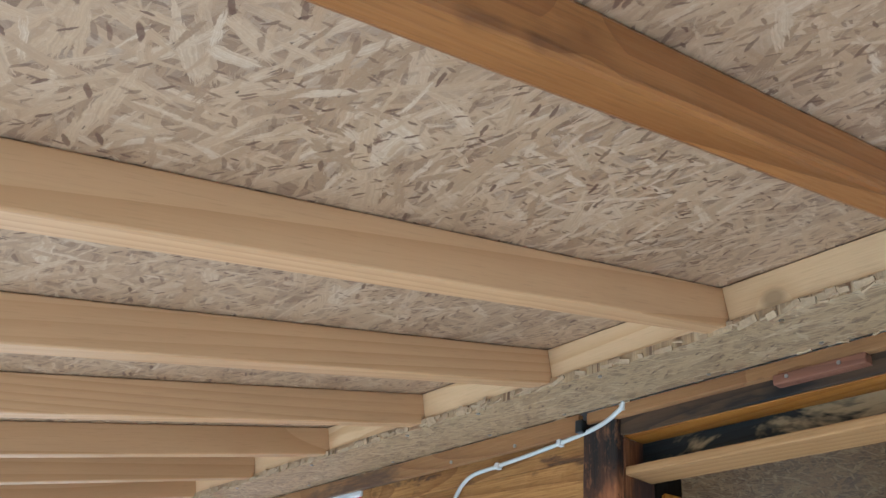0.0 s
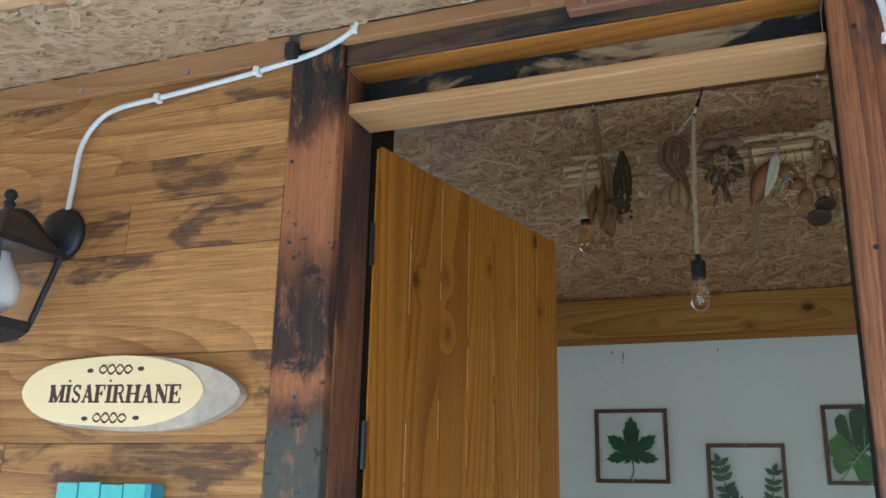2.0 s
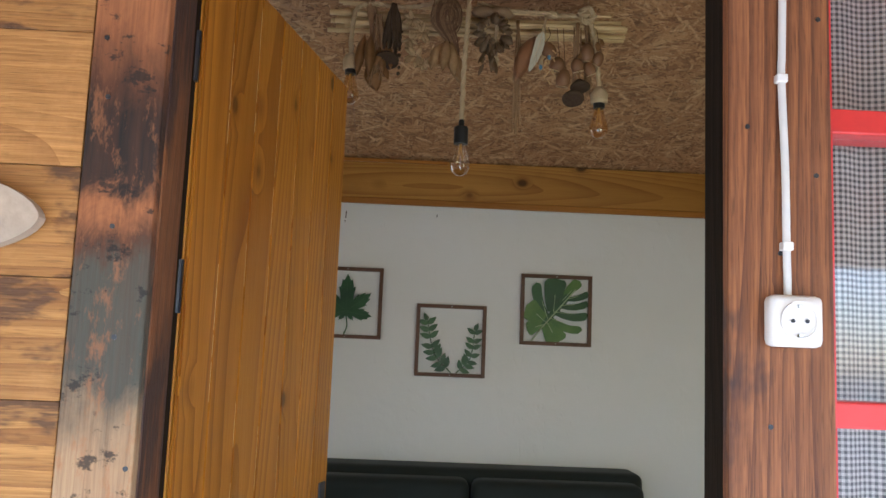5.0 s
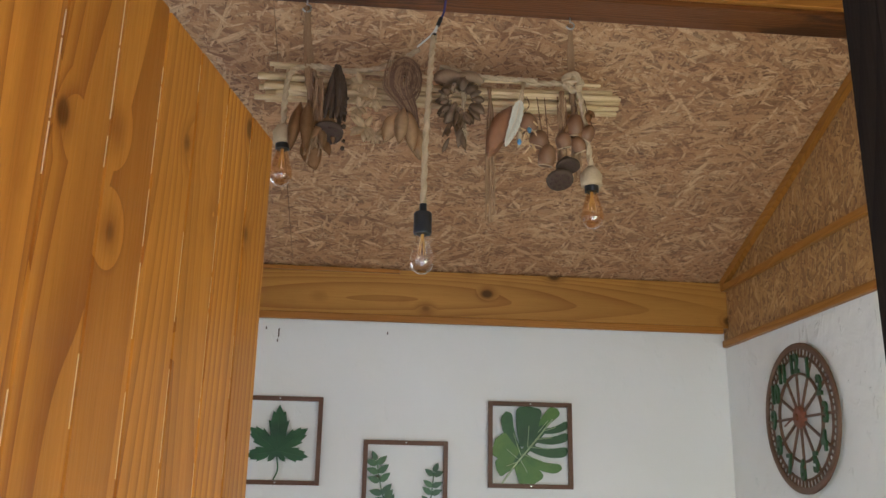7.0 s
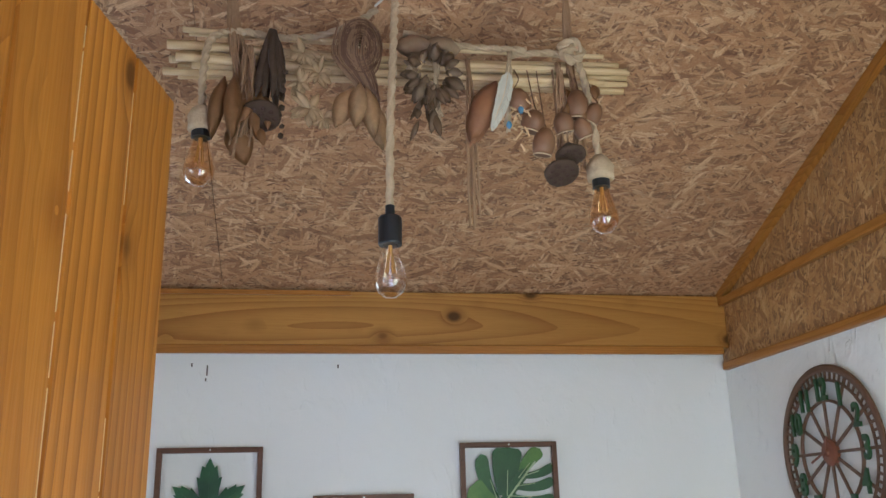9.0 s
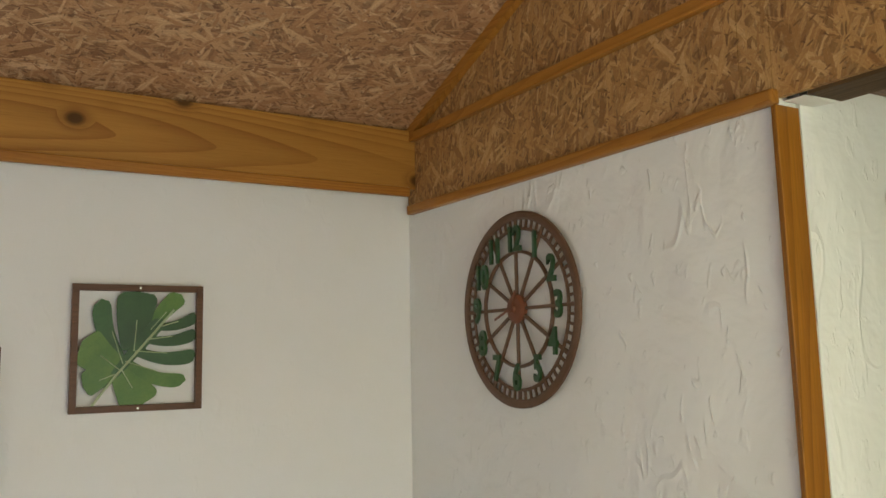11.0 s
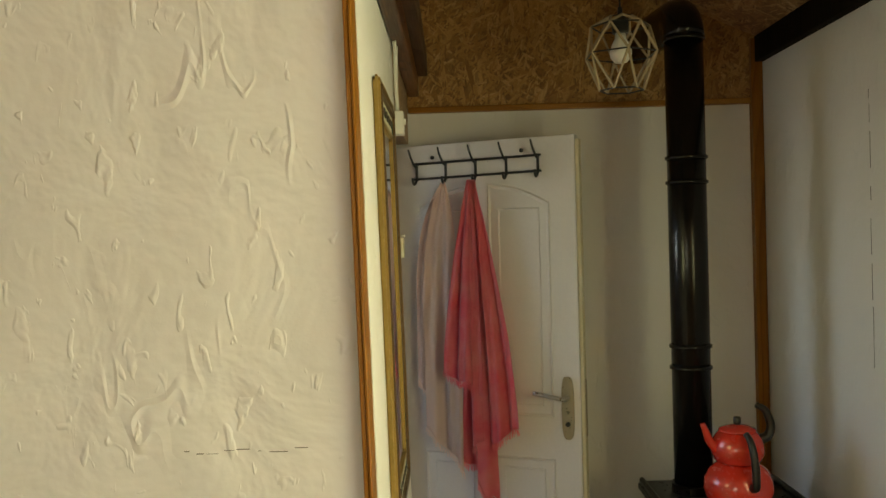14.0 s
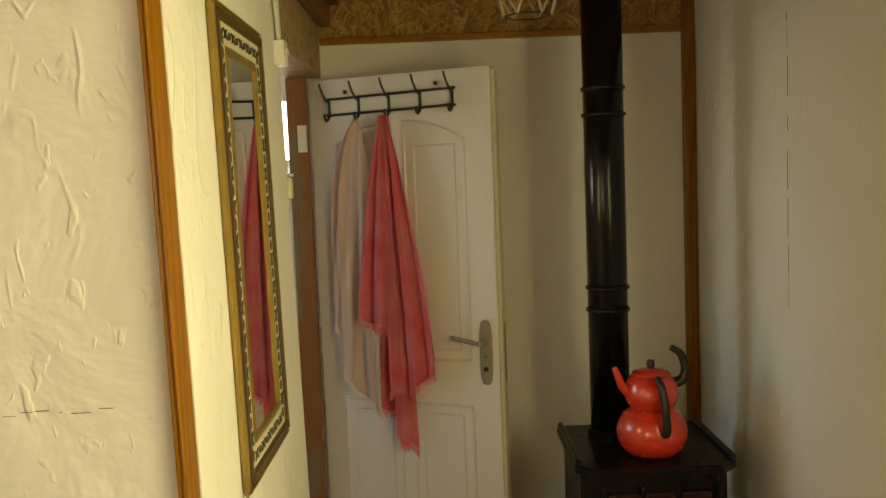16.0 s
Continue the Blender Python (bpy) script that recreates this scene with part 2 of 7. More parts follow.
def osb(name, tones, dark, plane, rough=0.62, turn=0.0, gain=1.0):
    """Oriented strand board: flakes lying over one another at many angles."""
    g = Nodes(name)
    co = g.n("ShaderNodeTexCoord").outputs["Object"]
    sep = g.n("ShaderNodeSeparateXYZ", {0: co})
    a, b = {"xy": (0, 1), "yz": (1, 2), "xz": (0, 2)}[plane]
    flat = g.n("ShaderNodeCombineXYZ", {0: sep.outputs[a], 1: sep.outputs[b], 2: 0.0}).outputs[0]
    wob = g.n("ShaderNodeTexNoise", {"Vector": flat, "Scale": 34.0, "Detail": 6.0, "Roughness": 0.65}).outputs["Color"]
    wob = g.n("ShaderNodeVectorMath", {0: wob, 1: (0.5, 0.5, 0.5)}, operation="SUBTRACT").outputs[0]
    wob = g.n("ShaderNodeVectorMath", {0: wob, "Scale": 0.011}, operation="SCALE").outputs[0]
    flat = g.n("ShaderNodeVectorMath", {0: flat, 1: wob}, operation="ADD").outputs[0]
    best_h = best_r = best_g = None
    layers = [(4, 10.0, 52.0), (-24, 13.0, 84.0), (30, 11.0, 60.0), (-46, 17.0, 100.0), (62, 15.0, 70.0), (14, 22.0, 150.0), (-10, 30.0, 200.0), (84, 26.0, 120.0)]
    for i, (deg, lx, ly) in enumerate(layers):
        m = g.n("ShaderNodeMapping", {0: flat, 1: (3.7 * i, 1.9 * i, 0), 2: (0, 0, radians(deg + turn))}).outputs[0]
        m = g.n("ShaderNodeMapping", {0: m, 3: (lx, ly, 1)}).outputs[0]
        split = g.noise(g.n("ShaderNodeMapping", {0: m, 3: (0.25, 4.0, 1)}).outputs[0], 1.6, 3, 0.6)
        m = g.n("ShaderNodeVectorMath", {0: m, 1: g.n("ShaderNodeCombineXYZ", {0: split}).outputs[0]}, operation="ADD").outputs[0]
        v = g.n("ShaderNodeTexVoronoi", {"Vector": m, "Scale": 1.0, "Randomness": 0.9}, voronoi_dimensions="2D", distance="CHEBYCHEV")
        c = g.n("ShaderNodeSeparateColor", {0: v.outputs["Color"]})
        fibre = g.noise(g.n("ShaderNodeMapping", {0: m, 3: (0.10, 2.6, 1)}).outputs[0], 3.0, 3, 0.65)
        h, r = c.outputs[0], c.outputs[1]
        if best_h is None:
            best_h, best_r, best_g = h, r, fibre
        else:
            up = g.math("GREATER_THAN", h, best_h)
            best_r = g.math("ADD", g.math("MULTIPLY", up, r), g.math("MULTIPLY", g.math("SUBTRACT", 1.0, up), best_r))
            best_g = g.math("ADD", g.math("MULTIPLY", up, fibre), g.math("MULTIPLY", g.math("SUBTRACT", 1.0, up), best_g))
            best_h = g.math("MAXIMUM", h, best_h)
    stops = [(i / (len(tones) - 1), tuple(min(1, x * gain) for x in c)) for i, c in enumerate(tones)]
    col = g.ramp(best_r, stops)
    col = g.mix(g.math("MULTIPLY", g.grey(best_g, 0.40, 0.72), 0.62), col, tones[0])
    speck = g.noise(flat, 170, 4, 0.7)
    col = g.mix(g.math("MULTIPLY", g.grey(speck, 0.42, 0.66), 0.38), col, tones[1])
    col = g.mix(g.math("MULTIPLY", g.grey(speck, 0.48, 0.30), 0.30), col, tones[-1])
    deep = g.grey(best_h, 0.88, 0.70)
    col = g.mix(g.math("MULTIPLY", deep, 0.5), col, dark)
    # scattered dark bark chips
    for deg, lx, ly, few in ((25, 24.0, 110.0, 0.90), (-40, 36.0, 150.0, 0.90), (80, 50.0, 170.0, 0.92)):
        m = g.n("ShaderNodeMapping", {0: flat, 1: (deg * 0.31, 2.7, 0), 2: (0, 0, radians(deg + turn))}).outputs[0]
        m = g.n("ShaderNodeMapping", {0: m, 3: (lx, ly, 1)}).outputs[0]
        v = g.n("ShaderNodeTexVoronoi", {"Vector": m, "Scale": 1.0, "Randomness": 1.0}, voronoi_dimensions="2D")
        c = g.n("ShaderNodeSeparateColor", {0: v.outputs["Color"]})
        chip = g.math("MULTIPLY", g.math("GREATER_THAN", c.outputs[0], few), g.grey(v.outputs["Distance"], 0.34, 0.26))
        col = g.mix(g.math("MULTIPLY", chip, g.math("MULTIPLY_ADD", c.outputs[1], 0.6, 0.25)), col, dark)
    pits = g.grey(g.noise(g.n("ShaderNodeMapping", {0: flat, 2: (0, 0, radians(30)), 3: (1, 2.2, 1)}).outputs[0], 46, 4, 0.65), 0.655, 0.70)
    col = g.mix(g.math("MULTIPLY", pits, 0.8), col, tuple(c * 0.45 for c in dark))
    tone = g.grey(g.noise(flat, 2.3, 3), 0.3, 0.7)
    col = g.mix(g.math("MULTIPLY", tone, 0.16), col, tones[0])
    h = g.math("SUBTRACT", g.math("ADD", best_h, g.math("MULTIPLY", best_g, 0.08)), g.math("MULTIPLY", pits, 0.3))
    return g.set(color=col, rough=g.math("MULTIPLY_ADD", best_r, 0.2, rough - 0.1), normal=g.bump(h, 0.5, 0.006))


def plaster(name, base, relief=1.0, dirt=(0.62, 0.58, 0.46)):
    """Hand-trowelled painted plaster: lumps, drag ridges and a faint soiling."""
    g = Nodes(name)
    co = g.coords()
    up = g.coords((1, 1, 0.45))
    lumps = g.noise(co, 5.0, 4, 0.5, 0.4)
    ridge = g.n("ShaderNodeTexNoise", {"Vector": up, "Scale": 7.5, "Detail": 2.0, "Distortion": 0.5}).outputs[0]
    line = g.grey(g.math("ABSOLUTE", g.math("SUBTRACT", ridge, 0.5)), 0.035, 0.0)
    sparse = g.grey(g.noise(co, 3.1, 3), 0.50, 0.62)
    dabs = g.grey(g.noise(g.coords((1, 1, 0.55)), 17, 2, 0.5, 0.7), 0.60, 0.72)
    nicks = g.grey(g.noise(g.coords((1, 1, 0.5), rot=(0.5, 0, 0)), 34, 2, 0.5, 0.5), 0.63, 0.72)
    fine = g.noise(co, 150, 3)
    h = g.math("ADD", g.math("MULTIPLY", lumps, 0.85), g.math("MULTIPLY", g.math("MULTIPLY", line, sparse), 0.12))
    h = g.math("ADD", h, g.math("MULTIPLY", g.math("MULTIPLY", dabs, sparse), 0.12))
    h = g.math("ADD", h, g.math("MULTIPLY", nicks, 0.08))
    n1 = g.bump(h, 0.9 * relief, 0.026)
    n2 = g.bump(fine, 0.12, 0.002, n1)
    soil = g.grey(g.noise(co, 1.4, 5, 0.6), 0.45, 0.8)
    col = g.mix(g.math("MULTIPLY", soil, 0.16), base, dirt)
    col = g.mix(g.math("MULTIPLY", g.grey(fine, 0.3, 0.7), 0.05), col, tuple(c * 0.8 for c in base))
    return g.set(color=col, rough=0.72, normal=n2, spec=0.3)


def plain(name, color, rough=0.5, metal=0.0, grain=60.0, vary=0.15, bump=0.05, coat=0.0, spec=0.5, second=None):
    """Paint, plastic or metal with fine mottling and small wear."""
    g = Nodes(name)
    co = g.coords(shift=4.0)
    f = g.noise(co, grain, 4)
    big = g.grey(g.noise(co, 7.0, 5, 0.65), 0.4, 0.75)
    col = g.mix(g.math("MULTIPLY", g.grey(f, 0.3, 0.7), vary), color, tuple(c * 0.6 for c in color))
    col = g.mix(g.math("MULTIPLY", big, vary), col, second or tuple(c * 0.72 for c in color))
    return g.set(color=col, rough=g.math("MULTIPLY_ADD", f, 0.2, rough - 0.1), metal=metal, normal=g.bump(f, bump * 4, 0.001), coat=coat, spec=spec)


def cloth(name, color, weave=420.0, rough=0.9, sheen=0.3, second=None, vary=0.3):
    g = Nodes(name)
    co = g.coords()
    w1 = g.n("ShaderNodeTexWave", {"Vector": co, "Scale": weave / 6.28, "Distortion": 0.6}, bands_direction="X").outputs[1]
    w2 = g.n("ShaderNodeTexWave", {"Vector": co, "Scale": weave / 6.28, "Distortion": 0.6}, bands_direction="Z").outputs[1]
    h = g.math("ADD", w1, w2)
    tone = g.grey(g.noise(co, 9, 4), 0.35, 0.7)
    col = g.mix(g.math("MULTIPLY", tone, vary), color, second or tuple(c * 0.7 for c in color))
    return g.set(color=col, rough=rough, normal=g.bump(h, 0.25, 0.001), sheen=sheen)


def glass(name, tint=(1, 1, 1), rough=0.02, gloss=1.0):
    """Thin glass: clear, with a Fresnel gloss."""
    g = Nodes(name)
    tr = g.n("ShaderNodeBsdfTransparent", {0: (*tint, 1)})
    gl = g.n("ShaderNodeBsdfGlossy", {0: (1, 1, 1, 1), 1: g.math("MULTIPLY_ADD", g.noise(g.coords(), 9, 4), 0.04, rough)})
    fc = g.math("POWER", g.n("ShaderNodeLayerWeight", {0: 0.5}).outputs["Facing"], 4.0)
    fr = g.math("MULTIPLY", g.math("MULTIPLY_ADD", fc, 0.7, 0.04), gloss)
    mx = g.n("ShaderNodeMixShader", {0: fr})
    g.t.links.new(tr.outputs[0], mx.inputs[1])
    g.t.links.new(gl.outputs[0], mx.inputs[2])
    g.t.links.new(mx.outputs[0], g.t.nodes["Material Output"].inputs[0])
    return g.mat



def banded_post(name):
    """Reclaimed post: red-brown wood, tarred and burnt in bands, bare and grey-tan low down."""
    g = Nodes(name)
    z = g.n("ShaderNodeSeparateXYZ", {0: g.coords()}).outputs[2]
    edge = g.math("ADD", g.math("MULTIPLY", g.noise(g.coords((1, 1, 0.5)), 15, 5, 0.7, 0.5), 0.20), -0.10)
    h = g.math("DIVIDE", g.math("ADD", z, edge), 2.4)
    T, B, R, G, W = (0.020, 0.020, 0.018), (0.085, 0.040, 0.022), (0.38, 0.150, 0.055), (0.075, 0.075, 0.056), (0.40, 0.26, 0.135)
    bands = g.ramp(h, [(0.30, R), (0.42, W), (0.545, W), (0.59, G), (0.650, G), (0.665, B), (0.685, R), (0.70, T), (0.735, T), (0.75, B), (0.79, R), (0.85, R), (0.868, B), (0.885, T), (0.93, T)])
    fib = g.noise(g.coords((1, 1, 0.03), shift=7.0), 240, 3, 0.6)
    streak = g.noise(g.coords((1, 1, 0.08), shift=3.0), 34, 4, 0.6)
    col = g.mix(g.math("MULTIPLY", g.grey(streak, 0.42, 0.68), 0.38), bands, (0.15, 0.062, 0.030))
    col = g.mix(g.math("MULTIPLY", g.grey(fib, 0.42, 0.74), 0.4), col, (0.07, 0.035, 0.022))
    rub = g.grey(g.noise(g.coords((1, 1, 0.35)), 42, 5, 0.75), 0.55, 0.66)
    col = g.mix(g.math("MULTIPLY", rub, 0.55), col, (0.33, 0.14, 0.055))
    tar = g.grey(g.noise(g.coords((0.7, 1, 1)), 26, 5, 0.7), 0.585, 0.64)
    col = g.mix(g.math("MULTIPLY", tar, 0.8), col, T)
    return g.set(color=col, rough=g.math("MULTIPLY_ADD", fib, 0.25, 0.55), normal=g.bump(g.math("ADD", fib, streak), 0.5, 0.003), spec=0.2)


M_OLDPOST = banded_post("reclaimed_post")
OSB_TONES = [(0.27, 0.165, 0.085), (0.43, 0.28, 0.15), (0.48, 0.325, 0.18), (0.51, 0.355, 0.21), (0.60, 0.455, 0.30)]
OSB_DARK = (0.10, 0.042, 0.020)
# same board as the porch, its colours warmed for the light indoors
M_OSB_XY = osb("osb_roof", [(0.20, 0.086, 0.036), (0.45, 0.238, 0.106), (0.56, 0.322, 0.152), (0.63, 0.39, 0.20), (0.82, 0.575, 0.335)], OSB_DARK, "xy")
M_OSB_PORCH = osb("osb_porch_roof", OSB_TONES, OSB_DARK, "xy")
# porch board brightened by gain: light bounced up from the ground, put into colour
M_OSB_SOFFIT = osb("osb_soffit_lit", [(c[0], c[1] * 1.06, c[2]) for c in OSB_TONES], OSB_DARK, "xy", gain=1.22, turn=15)
# same board again, tones deepened to orange for the light on the gable
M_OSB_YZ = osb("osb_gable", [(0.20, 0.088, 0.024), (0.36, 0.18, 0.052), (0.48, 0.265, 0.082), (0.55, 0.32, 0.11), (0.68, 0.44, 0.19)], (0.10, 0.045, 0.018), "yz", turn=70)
M_OSB_XZ = osb("osb_front", OSB_TONES, OSB_DARK, "xz")
M_OSB_EDGE = plain("osb_rough_edge", (0.52, 0.37, 0.21), 0.9, grain=120, vary=0.6, bump=0.6)
M_PINE_X = wood("pine_x", (0.78, 0.55, 0.295), (0.66, 0.41, 0.19), "x", 0.5, 7, 0.6, knot=1.6, fine=0.3)
M_PINE_Y = wood("pine_y", (0.68, 0.42, 0.205), (0.54, 0.305, 0.13), "y", 0.48, 9, 0.3, bump=0.1, fine=0.3, pieces=0.15)
M_PINE_DARK_Y = wood("stained_pine_y", (0.40, 0.175, 0.048), (0.22, 0.085, 0.022), "y", 0.38, 14, 0.6, bump=0.2, stain=(0.07, 0.03, 0.012), stain_amount=0.3)
M_BEAM_X = wood("varnished_beam_x", (0.50, 0.25, 0.045), (0.29, 0.115, 0.018), "x", 0.42, 9, 1.0, fine=0.3, knot=1.8)
M_TRIM_X = wood("trim_x", (0.44, 0.19, 0.028), (0.28, 0.10, 0.013), "x", 0.4, 18, 0.3)
M_TRIM_Y = wood("trim_y", (0.46, 0.205, 0.032), (0.30, 0.118, 0.016), "y", 0.4, 18, 0.3)
M_TRIM_Z = wood("trim_z", (0.36, 0.145, 0.014), (0.20, 0.072, 0.007), "z", 0.4, 14, 0.4, coat=0.08)
M_RIDGE = wood("ridge_beam_wood", (0.25, 0.092, 0.022), (0.085, 0.027, 0.008), "x", 0.38, 14, 0.6, stain=(0.045, 0.016, 0.007), stain_amount=0.5, coat=0.1, fine=0.7)
M_DARKBEAM_X = wood("dark_beam_x", (0.115, 0.06, 0.03), (0.06, 0.03, 0.016), "x", 0.6, 16, 0.4)
M_DARKBEAM_Y = wood("dark_beam_y", (0.12, 0.068, 0.030), (0.055, 0.030, 0.014), "y", 0.7, 16, 0.4, stain=(0.02, 0.02, 0.018), stain_amount=0.2)
M_OLDPLANK = wood("reclaimed_plank", (0.55, 0.285, 0.078), (0.27, 0.120, 0.030), "x", 0.6, 12, 0.5, stain=(0.080, 0.040, 0.020), stain_amount=0.34, blots=9.0, fine=0.9, bump=0.5, worn=0.16, pieces=0.14)
M_OLDPOST_B = wood("reclaimed_post_reddish", (0.32, 0.130, 0.045), (0.115, 0.044, 0.020), "z", 0.55, 10, 0.5, stain=(0.045, 0.028, 0.024), stain_amount=0.7, blots=5.0, fine=1.0, bump=0.45, worn=0.08)
M_BLACKWOOD = wood("near_black_wood", (0.024, 0.017, 0.010), (0.011, 0.008, 0.006), "z", 0.8, 14, 0.2, spec=0.08)
M_BLACKBOARD = wood("black_board", (0.022, 0.028, 0.028), (0.012, 0.014, 0.015), "x", 0.45, 14, 0.2, stain=(0.42, 0.30, 0.15), stain_amount=0.45, blots=9.0)
M_HEADER = wood("header_plank", (0.52, 0.30, 0.12), (0.40, 0.21, 0.075), "x", 0.55, 16, 0.5, bump=0.4)
M_BATTEN = wood("batten_brown", (0.42, 0.225, 0.085), (0.27, 0.125, 0.045), "x", 0.55, 14, 0.5, stain=(0.12, 0.07, 0.04), stain_amount=0.4, bump=0.4)
M_REDBLOCK = wood("red_block", (0.30, 0.135, 0.075), (0.19, 0.08, 0.045), "x", 0.55, 20, 0.3)
M_DOOR = wood("door_pine", (0.58, 0.24, 0.019), (0.27, 0.085, 0.006), "z", 0.40, 10, 0.9, knot=1.1, coat=0.08, bump=0.12, fine=0.35, pieces=0.2)
M_DOOR_EDGE = wood("door_edge", (0.62, 0.29, 0.03), (0.42, 0.16, 0.012), "z", 0.4, 12, 0.2, coat=0.1)
M_PLASTER = plaster("white_plaster", (0.80, 0.79, 0.77))
M_PLASTER_FLAT = plaster("white_plaster_flat", (0.80, 0.79, 0.78), 0.35)
M_RED = plain("red_paint", (0.62, 0.03, 0.025), 0.35, vary=0.25, bump=0.004, coat=0.2)
M_WHITE = plain("white_paint", (0.78, 0.77, 0.74), 0.4, vary=0.06)
M_WHITE_PLASTIC = plain("white_plastic", (0.74, 0.73, 0.68), 0.35, vary=0.05, bump=0.01)
M_BLACK = plain("black_paint", (0.014, 0.015, 0.018), 0.38, vary=0.2)
g = Nodes("black_enamel")
M_IRON = g.set(color=(0.006, 0.0055, 0.0055), rough=g.math("MULTIPLY_ADD", g.noise(g.coords(), 5, 3), 0.12, 0.16), spec=0.3)
M_STOVE = plain("dark_enamel", (0.006, 0.0045, 0.004), 0.3, vary=0.3, spec=0.2, bump=0.01)
M_STEEL = plain("brushed_steel", (0.55, 0.54, 0.52), 0.3, 1.0, vary=0.1)
M_GUNMETAL = plain("grey_iron", (0.06, 0.065, 0.07), 0.38, 0.8, vary=0.2)
M_SCREW = plain("screw_steel", (0.5, 0.5, 0.5), 0.35, 1.0)
M_GLASS = glass("window_glass")
M_FLOOR = wood("floor_boards", (0.33, 0.2, 0.1), (0.22, 0.12, 0.06), "x", 0.45, 14, 0.6)
M_DECK = plain("porch_concrete", (0.48, 0.47, 0.44), 0.85, grain=80, vary=0.4, bump=0.3)
M_GROUND = plain("ground", (0.29, 0.28, 0.25), 0.95, grain=30, vary=0.4, bump=0.6, second=(0.16, 0.17, 0.08))

# ---------- the house: floor, walls, roof ----------
RIDGE_Y, RIDGE_Z = 2.27, 2.905
BACK_Y, CLOCK_X, MIR_Y, FAR_X, FRONT_Y, WEST_X = 3.668, 1.387, 2.245, 3.17, 0.976, -2.7
OPEN_L, OPEN_R = -0.45, 0.32


def z_back(y):
    return 2.368 + (BACK_Y - y) * 0.3845


def z_front(y):
    return 2.335 + (y - 0.98) * 0.442


ground = setting("ground", one(-400, 400, -400, 400, -0.6, -0.16), M_GROUND, "bare earth and grass around the house")
setting("floor", one(WEST_X - 0.2, 4.4, 0.75, 3.9, -0.15, 0.0), M_FLOOR, "brown wooden floor boards")
setting("porch_floor", one(-4.5, 3.5, -2.6, 0.748, -0.16, -0.02), M_DECK, "worn grey concrete porch floor")

setting("door_reveal_east", one(0.372, 0.3995, 0.851, FRONT_Y - 0.001, -0.1, 2.219), M_BLACKWOOD, "near-black inner reveal")

# back wall, clock wall, mirror wall, nook walls, west wall
setting("wall_north", boxes((-1.35, CLOCK_X + 0.2, BACK_Y, BACK_Y + 0.2, 0, 2.40), (WEST_X, -2.35, BACK_Y, BACK_Y + 0.2, 0, 2.40), (-2.35, -1.35, BACK_Y, BACK_Y + 0.2, 0, 1.05), (-2.35, -1.35, BACK_Y, BACK_Y + 0.2, 2.1, 2.40)), M_PLASTER_FLAT, "white painted plaster wall")
LEAN = Matrix(((1, 0, 0, 0), (0, 1, 0.016, -0.016 * 2.11), (0, 0, 1, 0), (0, 0, 0, 1)))


def leaning(bm):
    """The wall corner is out of plumb: its foot stands into the room."""
    bm.transform(LEAN)
    return bm


bm = one(CLOCK_X, CLOCK_X + 0.045, MIR_Y + 0.0075, BACK_Y - 0.002, 0, 2.119)
for v in bm.verts:
    if v.co.y < 3:
        v.co.y += LEAN[1][2] * v.co.z + LEAN[1][3]
setting("wall_clock", bm, M_PLASTER, "white hand-trowelled plaster wall")
setting("wall_mirror", leaning(boxes((CLOCK_X + 0.047, 2.345, MIR_Y, MIR_Y + 0.12, 0, 2.2312))), M_PLASTER, "white plaster wall round the corner")
setting("wall_far", one(FAR_X, FAR_X + 0.12, 0.9, MIR_Y + 0.10, 0, 2.12), M_PLASTER_FLAT, "white plaster end wall")
setting("wall_west", one(WEST_X - 0.15, WEST_X, FRONT_Y, BACK_Y, 0, 3.0), M_PLASTER_FLAT, "white plaster wall")
# front wall, in pieces round door and windows
setting("wall_front", boxes((-3.4, -2.36, 0.772, FRONT_Y, -0.1, 2.24), (-1.472, -0.502, 0.772, FRONT_Y, -0.1, 2.24), (-2.36, -1.472, 0.772, FRONT_Y, -0.1, 0.98), (-2.36, -1.472, 0.772, FRONT_Y, 2.20, 2.24), (-3.4, OPEN_L - 0.004, 0.772, 0.86, 2.2402, 2.34), (0.47, FAR_X + 0.12, 0.772, 0.86, 2.2402, 2.34), (OPEN_L - 0.0038, 0.4698, 0.772, 0.8398, 2.2402, 2.34),
                            (0.40, 0.472, 0.772, 0.851, -0.1, 2.24), (0.40, 0.472, 0.8512, FRONT_Y, -0.1, 2.24), (0.472, 1.3, 0.772, FRONT_Y, -0.1, 0.98), (0.472, 1.3, 0.772, FRONT_Y, 2.16, 2.24),
                            (1.3, FAR_X + 0.12, 0.772, FRONT_Y, -0.1, 2.30), (OPEN_L, OPEN_R + 0.15, 0.84, FRONT_Y, 2.22, 2.40)), M_PLASTER_FLAT, "white plaster front wall")
setting("wall_front_top", boxes((WEST_X - 0.2, FAR_X + 0.12, 0.86, FRONT_Y - 0.004, 2.40, 2.43)), M_BLACKWOOD, "dark wall plate")


def slab(x0, x1, ya, za, yb, zb, t=0.02):
    """A sloping board from (ya, za) to (yb, zb), its underside on that line."""
    bm = bmesh.new()
    v = [bm.verts.new(p) for p in ((x0, ya, za), (x1, ya, za), (x1, yb, zb), (x0, yb, zb), (x0, ya, za + t), (x1, ya, za + t), (x1, yb, zb + t), (x0, yb, zb + t))]
    for f in ((3, 2, 1, 0), (4, 5, 6, 7), (0, 1, 5, 4), (1, 2, 6, 5), (2, 3, 7, 6), (3, 0, 4, 7)):
        bm.faces.new([v[i] for i in f])
    return bm


